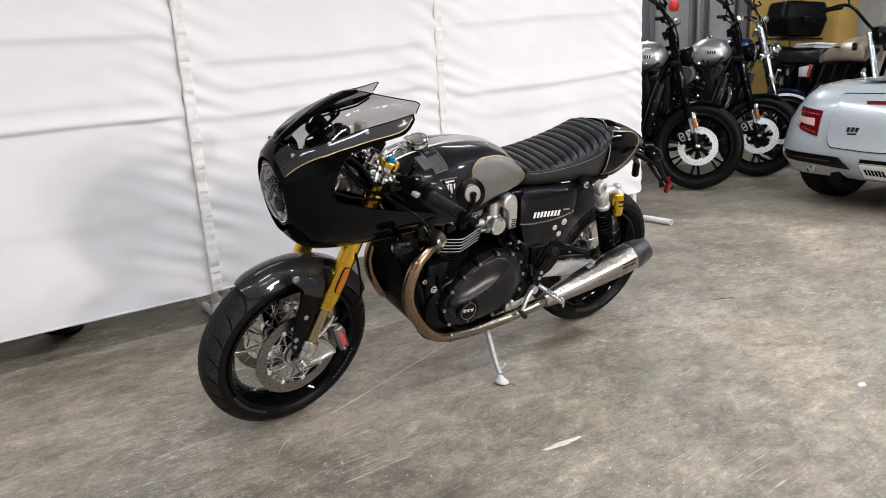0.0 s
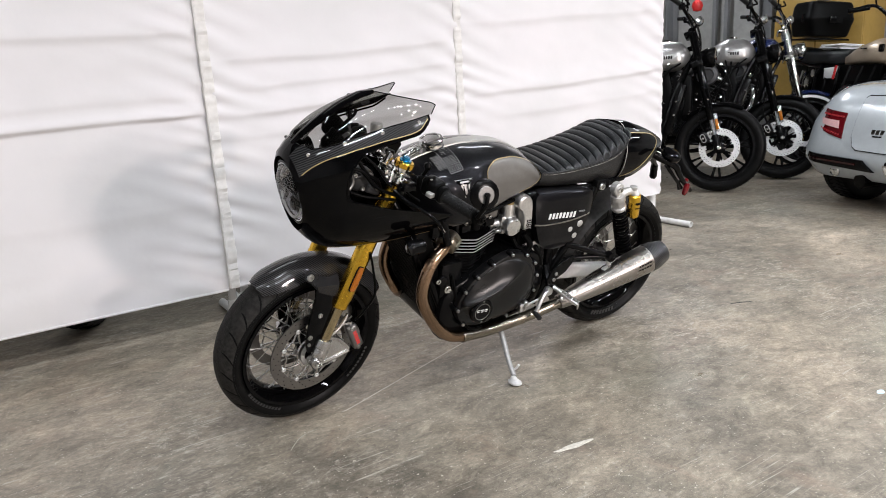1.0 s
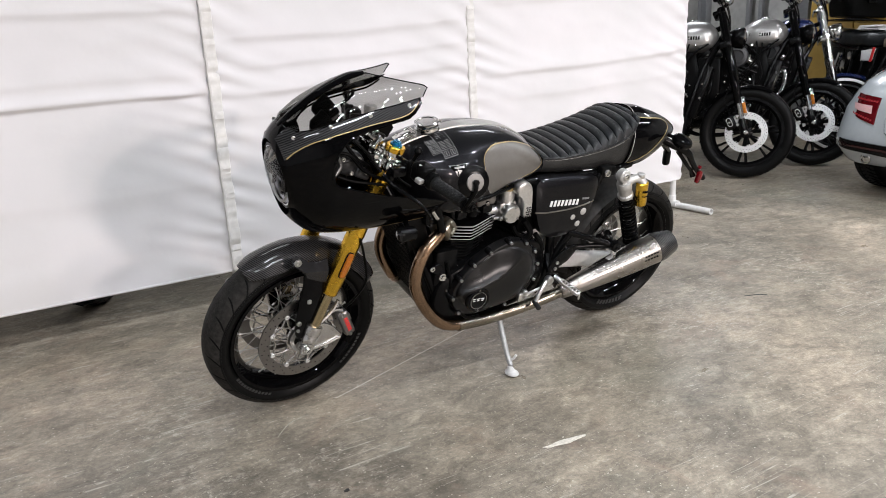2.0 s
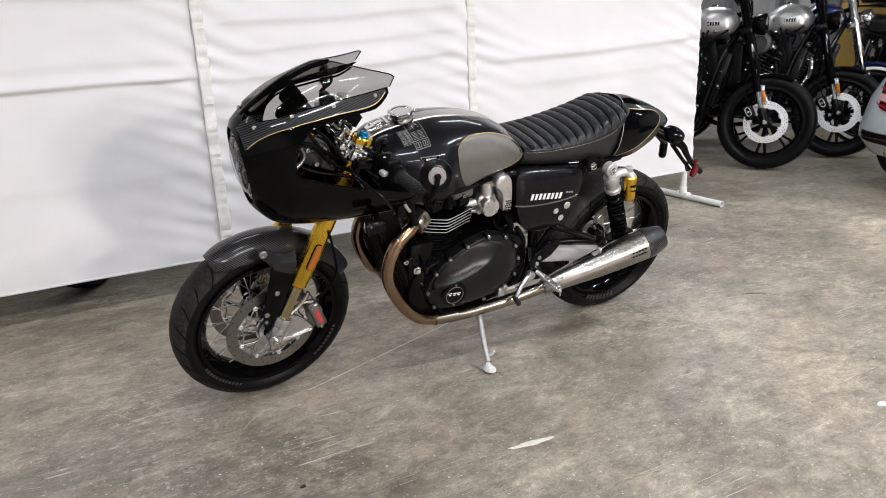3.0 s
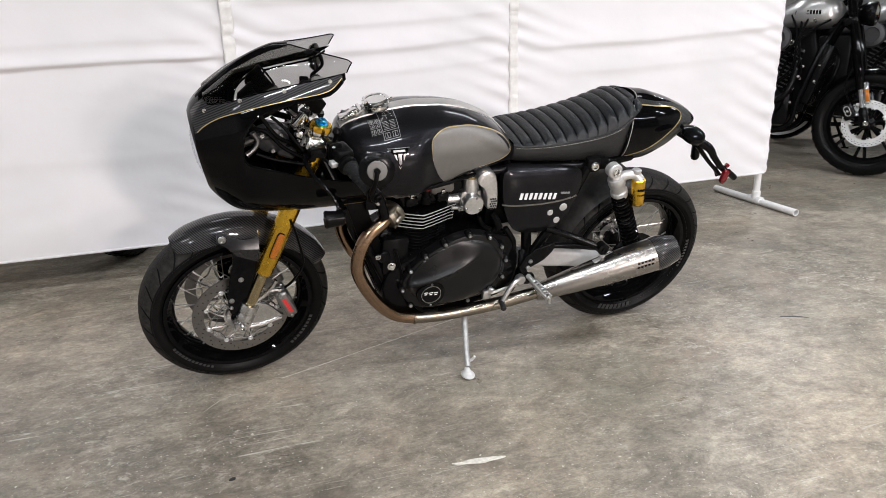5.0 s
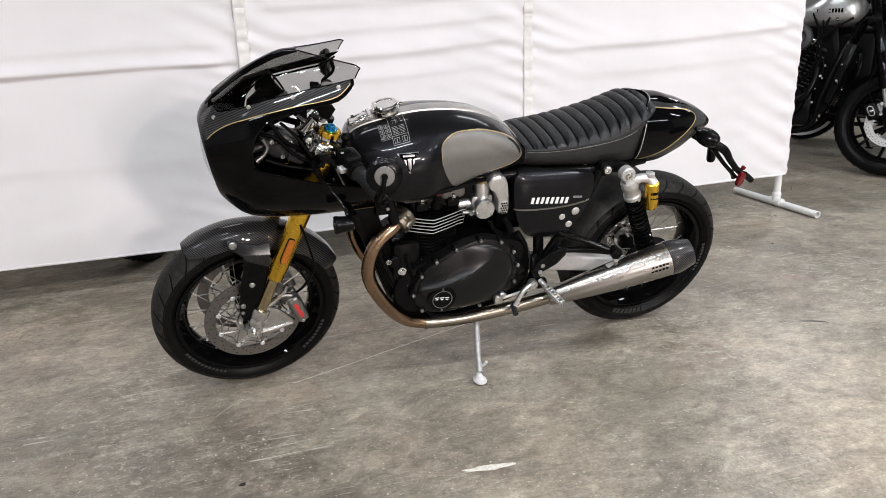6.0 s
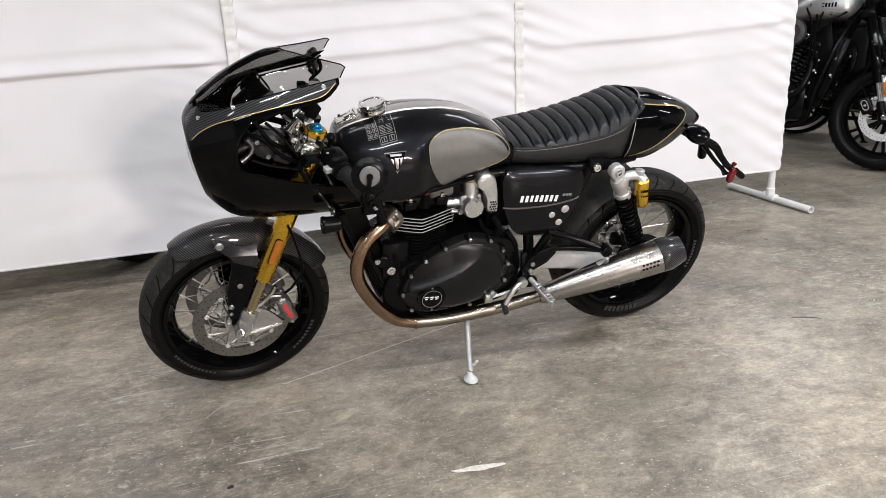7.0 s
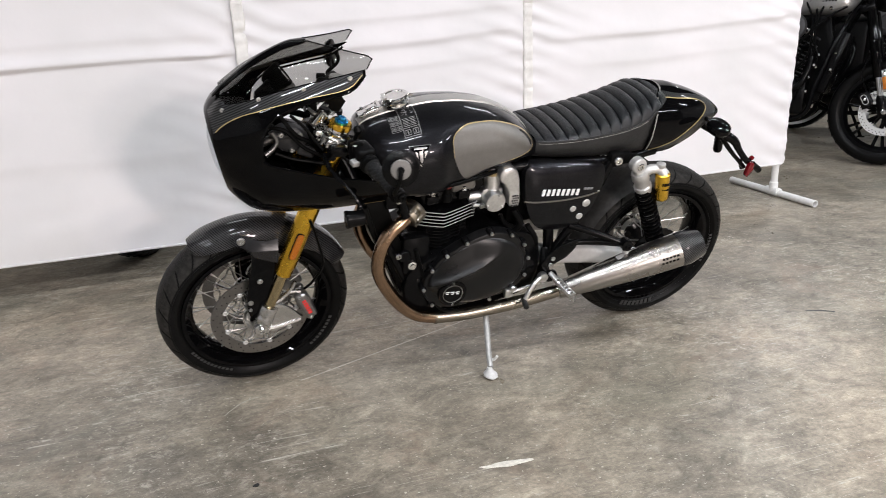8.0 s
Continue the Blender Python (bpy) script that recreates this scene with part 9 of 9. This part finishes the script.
        rows.append([A + V((math.cos(a) * 0.355, 0.06 * v, math.sin(a) * (0.355 - 0.02 * v * v))) for v in (-1, -0.5, 0, 0.5, 1)])
    loft(bm, rows, False, False)
    part("front_mudguard", bm, SATIN, b)
    bm = bm_()
    box(bm, (1.44, 0, 1.075), (0.34, 0.36, 0.014), None, 0.004)
    part("luggage_rack", bm, SATIN, b)
    # box with tapered body, lid seam and lip
    top = thing("top_box", "black plastic motorcycle top box on a rear rack", "luggage box", m)
    bm = bm_()
    loft(bm, [[V((1.44 + math.copysign(abs(math.cos(a)) ** 0.35, math.cos(a)) * f * 0.175, math.copysign(abs(math.sin(a)) ** 0.35, math.sin(a)) * f * 0.225, z)) for a in [2 * math.pi * k / 40 for k in range(40)]] for z, f in ((1.10, 0.82), (1.115, 0.88), (1.22, 0.97), (1.235, 1.0), (1.26, 1.0), (1.27, 0.97), (1.36, 0.93), (1.39, 0.86), (1.40, 0.6))])
    part("box_shell", bm, MATT, top)
    bm = bm_()
    box(bm, (1.235, 0, 1.235), (0.02, 0.12, 0.06), None, 0.006)
    for s in (-1, 1):
        box(bm, (1.36, s * 0.227, 1.25), (0.04, 0.012, 0.07), None, 0.004)
    part("latch", bm, SATIN, top)
    bm = bm_()
    box(bm, (1.28, 0.10, 1.405), (0.08, 0.12, 0.012), None, 0.003)
    part("sticker", bm, PAPER, top)
    pap = bm_()
    for k in range(5):
        box(pap, (1.08 + 0.01 * (k % 3), 0.02 * (k % 2), 0.985 + k * 0.009), (0.28, 0.20, 0.007), Matrix.Rotation(radians(6 * (k % 3) - 5), 4, "Z"), 0)
    ob = solo("paper_stack", pap, PAPER, "stack of white papers lying on a saddle", "paper")
    ob.matrix_world = m
    return b


touring(pose(4.26, 0.515, 0.004, 5, 0, 61.9) @ Matrix.Scale(1.12, 4))


# ---------- pale three-wheeler seen from behind ----------
def three_wheeler():
    m = pose(2.99, 0.735, 0, 0, 0, math.degrees(math.atan2(-0.968, -0.25)))
    b = thing("three_wheeler", "pale grey three-wheeled motorcycle with car-like boot and red tail lamps", "three-wheeler", m)
    W = 1.52
    # body: x across the rear face, y forward is negative of the outward side
    OUT = 1  # the rear face looks along +y or -y of this frame
    fy = lambda s: -1
    prof = [(0.212, 0.07), (0.235, 0.035), (0.275, 0.005), (0.33, -0.03), (0.39, -0.035), (0.50, 0.0), (0.60, 0.03), (0.70, 0.075), (0.78, 0.13), (0.84, 0.23), (0.865, 0.40), (0.86, 0.75)]
    bm = bm_()
    rows = []
    for z, back in prof:
        row = []
        inset = 0.10 * max(0, (z - 0.55) / 0.3) ** 1.6 + (0.0 if z > 0.3 else 0.02)
        n = 40
        for k in range(n + 1):
            u = 2 * k / n - 1
            x = W / 2 + (W / 2 + 0.05 - inset) * u
            cornr = 0.09 * max(0, (abs(u) - 0.70) / 0.30) ** 2.2
            row.append(V((x, DIRY * (back + cornr), z)))
        row = [V((row[0].x, DIRY * 1.1, z))] + row + [V((row[-1].x, DIRY * 1.1, z))]
        rows.append(row)
    loft(bm, rows, False, False)
    body = part("body", bm, PEARL, b, "pale grey gloss bodywork", sharp=50)
    back_at = lambda x, z: DIRY * (key(*prof)(z) + 0.09 * max(0, (abs((x - W / 2) / (W / 2)) - 0.70) / 0.30) ** 2.2)
    # dark box carried low to deepen the shade on the floor beneath
    bm = bm_()
    box(bm, (W / 2, DIRY * 0.66, 0.37), (W - 0.16, 1.0, 0.36), None, 0.03)
    part("underbody", bm, MATT, b)

    def panel(name, outline, lift, mat, label="", smooth=0, rings=4, parent=None):
        bm = bm_()
        out = [V((x, 0, z)) for x, z in outline]
        if smooth:
            out = spline(out, smooth, True)
        else:
            out = [a.lerp(b, k / 8) for a, b in zip(out, out[1:] + out[:1]) for k in range(8)]
        c = sum(out, V()) / len(out)
        rr = []
        for k in range(rings + 2):
            f = 1.0 if k < 2 else 1 - (k - 1) / (rings + 0.5)
            rr.append([V((c.x + (p.x - c.x) * f, back_at(c.x + (p.x - c.x) * f, c.z + (p.z - c.z) * f) - DIRY * (lift if k else lift - 0.02), c.z + (p.z - c.z) * f)) for p in out])
        loft(bm, rr)
        return part(name, bm, mat, parent or b, label)

    lid = [(0.385, 0.775), (0.40, 0.79), (0.76, 0.79), (1.12, 0.79), (1.135, 0.775), (1.13, 0.52), (1.10, 0.46), (1.06, 0.435), (0.76, 0.425), (0.46, 0.435), (0.42, 0.46), (0.392, 0.52)]
    panel("lid_gap", [(x + math.copysign(0.006, x - 0.76), z + math.copysign(0.006, z - 0.6)) for x, z in lid], 0.001, MATT, rings=3)
    ld = panel("boot_lid", lid, 0.007, PEARL, "boot lid", rings=4)
    panel("brake_lamp", [(0.61, 0.748), (0.91, 0.748), (0.89, 0.725), (0.63, 0.725)], 0.013, REDLAMP, "long red brake lamp", parent=ld)
    for k in range(3):
        x = 0.545 + k * 0.034
        panel("badge", [(x, 0.575), (x + 0.026, 0.575), (x + 0.022, 0.545), (x - 0.004, 0.545)], 0.011, CHROME, parent=ld)
    panel("badge", [(0.555, 0.535), (0.625, 0.535), (0.625, 0.526), (0.555, 0.526)], 0.010, MATT, parent=ld)
    for mir in (0, 1):
        fx = (lambda x: W - x) if mir else (lambda x: x)
        lamp_ = panel("tail_lamp", [(fx(x), z) for x, z in ((0.015, 0.708), (0.295, 0.675), (0.313, 0.500), (0.185, 0.530), (-0.020, 0.592), (-0.026, 0.632))], 0.008, REDLAMP, "red tail lamp with clear strip")
        panel("clear_strip", [(fx(x), z) for x, z in ((0.035, 0.640), (0.255, 0.622), (0.270, 0.570), (0.020, 0.608))], 0.013, PINKLENS, parent=lamp_)
        for zz0, zz1 in ((0.668, 0.650), (0.575, 0.528)):
            for k in range(10):
                u = k / 9
                x, z = 0.075 + 0.20 * u, zz0 + (zz1 - zz0) * u
                panel("lamp_bead", [(fx(x), z + 0.006), (fx(x + 0.011), z + 0.006), (fx(x + 0.011), z - 0.006), (fx(x), z - 0.006)], 0.013, REDBEAD, rings=1, parent=lamp_)
        panel("bumper_strip", [(fx(x), z) for x, z in ((-0.055, 0.394), (0.535, 0.372), (0.615, 0.292), (0.52, 0.296), (0.00, 0.330), (-0.055, 0.336))], 0.030, SATIN, "black bumper strip")
        panel("bumper_reflector", [(fx(x), z) for x, z in ((0.00, 0.364), (0.49, 0.346), (0.49, 0.332), (0.00, 0.350))], 0.034, DARKLENS, "dark red strip reflector")
        bm = bm_()
        c = V((fx(0.27), back_at(0.27, 0.265) - DIRY * 0.006, 0.265))
        lathe(bm, [(0.038, -0.01), (0.040, 0.004), (0.032, 0.008), (0.028, 0.002), (0, 0.006)], c, (0, -DIRY, 0), 24, caps=False)
        part("reversing_lamp", bm, CHROME, b, "round reversing lamp")
        # wheel with broad road tyre
        bm = bm_()
        c = V((fx(0.130), DIRY * 0.43, 0.310))
        prof2 = [(0.21, -0.088), (0.25, -0.102), (0.295, -0.098), (0.310, -0.082), (0.310, 0.082), (0.295, 0.098), (0.25, 0.102), (0.21, 0.088)]
        lathe(bm, prof2, c, (1, 0, 0), 56, closed=True)
        ty = part("tyre", bm, RUBBER, b, "broad black road tyre")
        bm = bm_()
        for k in range(54):
            a = 2 * math.pi * k / 54
            for s in (-1, 1):
                p = [c + V((s * x, math.cos(a + q) * r, math.sin(a + q) * r)) for x, r, q in ((0.014, 0.3108, 0), (0.05, 0.3108, 0.05), (0.082, 0.3095, 0.07), (0.097, 0.297, 0.08))]
                tube(bm, p, 0.004, 4, 1, False)
        for s in (-0.045, 0.045):
            lathe(bm, [(0.3106, s - 0.004), (0.3112, s), (0.3106, s + 0.004)], c, (1, 0, 0), 56, caps=False)
        part("tread_groove", bm, DARKGROOVE, ty)
        bm = bm_()
        lathe(bm, [(0.215, -0.10), (0.20, -0.06), (0.05, -0.05), (0.05, 0.05), (0.20, 0.06), (0.215, 0.10)], c, (1, 0, 0), 40)
        part("rim", bm, SATIN, ty)
        bm = bm_()
        tube(bm, [(fx(0.55), DIRY * 0.5, 0.24), (fx(0.50), DIRY * 0.2, 0.220), (fx(0.47), DIRY * 0.02, 0.215)], [0.04, 0.045, 0.055], 18)
        part("exhaust", bm, SATIN, b, "black exhaust tip")
    panel("plate_recess", [(0.70, 0.372), (0.90, 0.372), (0.92, 0.285), (0.68, 0.285)], 0.006, MATT)
    pf = panel("plate_frame", [(0.695, 0.350), (0.925, 0.350), (0.925, 0.225), (0.695, 0.225)], 0.020, CHROME, "chrome number plate frame", rings=2)
    panel("plate_blank", [(0.708, 0.335), (0.912, 0.335), (0.912, 0.238), (0.708, 0.238)], 0.024, PAPER, rings=2, parent=pf)
    for k in range(6):
        panel("plate_bar", [(0.735 + 0.026 * k, 0.308), (0.753 + 0.026 * k, 0.308), (0.753 + 0.026 * k, 0.266), (0.735 + 0.026 * k, 0.266)], 0.0255, SATIN, rings=1, parent=pf)
    # top: folded rain cover and chrome post
    bm = bm_()
    rows = []
    for i in range(25):
        u = i / 24
        rows.append([V((0.40 + 0.7 * u, DIRY * (0.28 + 0.5 * v), 0.868 + 0.014 * math.sin(9 * u + 4 * v) * (0.4 + v) + 0.012 * noise.noise(V((u * 5, v * 4, 1))))) for v in [k / 14 for k in range(15)]])
    loft(bm, rows, False, False)
    part("cover_cloth", bm, PEARL, b, "creased pale cover")
    bm = bm_()
    lathe(bm, [(0.05, 0), (0.045, 0.012), (0.018, 0.02), (0.016, 0.30), (0.0, 0.31)], V((0.80, DIRY * 0.40, 0.868)), (0, 0, 1), 20, caps=False)
    part("backrest_post", bm, CHROME, b, "chrome backrest post")
    bm = bm_()
    tube(bm, [(0.16, DIRY * 0.62, 0.85), (0.10, DIRY * 0.66, 0.90), (0.06, DIRY * 0.72, 0.93)], [0.014, 0.02, 0.012], 12)
    part("grab_knob", bm, CHROME, b)
    return b


DIRY = 1
three_wheeler()

# ---------- far wall, cupboard, posts ----------
sheet("wall_partition", 5.9, -4.5, 6.05, 6.5, 0, 3.62, BACKWALL, "dark grey partition wall behind the motorcycles")


def cupboard():
    ob = thing("cupboard", "ochre painted steel cupboard against the wall", "cupboard", pose(5.62, 2.085, 0))
    bm = bm_()
    box(bm, (0, 0, 1.0), (0.42, 0.97, 2.0), None, 0.008)
    body = part("body", bm, OCHRE, ob)
    for s in (-1, 1):
        bm = bm_()
        box(bm, (-0.214, s * 0.240, 1.0), (0.018, 0.465, 1.92), None, 0.005)
        d = part("door", bm, OCHRE, ob)
        bm = bm_()
        box(bm, (-0.232, s * 0.05, 1.05), (0.02, 0.018, 0.12), None, 0.005)
        part("handle", bm, CHROME, d)
    return ob


cupboard()
for y, w in ((2.92, 0.16), (4.3, 0.12)):
    bm = bm_()
    for dx, dy, sx, sy in ((0, -w / 2, 0.10, 0.012), (0, w / 2, 0.10, 0.012), (0, 0, 0.012, w)):
        box(bm, (5.82 + dx, y + dy, 1.81), (sx, sy, 3.62), None, 0.002)
    solo("steel_post", bm, GREYSTEEL, "grey painted steel wall post", "post", "steel posts")
# plain red ball that gives no light; the cable is added to hold it
ext = thing("hanging_lamp", "small red ball on an added cable", "lamp", pose(4.9, 3.2, 0))
bm = bm_()
lathe(bm, [(0.0, -0.06), (0.045, -0.05), (0.062, 0.0), (0.05, 0.045), (0.02, 0.065), (0, 0.07)], (0, 0, 1.66), (0, 0, 1), 24, caps=False)
part("globe", bm, RED_INK, ext, "red globe")
bm = bm_()
tube(bm, [(0, 0, 1.73), (0.01, 0.02, 2.5), (0, 0, 3.62)], 0.006, 6)
part("cable", bm, MATT, ext)
# shelving rails and hoses by the wall
for y in (3.45, 3.62):
    bm = bm_()
    box(bm, (5.80, y, 1.6), (0.05, 0.05, 3.2), None, 0.003)
    solo("shelf_upright", bm, GREYSTEEL, "dark slotted steel shelf upright", "rack post", "shelf uprights")
# tyres of machines behind the sheet
for x, y, a in ((-1.90, 1.58, 62), (-0.62, 1.75, 70)):
    b = thing("stored_wheel", "black motorcycle wheel behind the sheet", "wheel", pose(x, y, 0.001, 0, 0, a), "stored wheels")
    cast_wheel(b, "rim", V((0, 0, 0.31)), 0.31, 0.15, SATIN, "black cast rim")
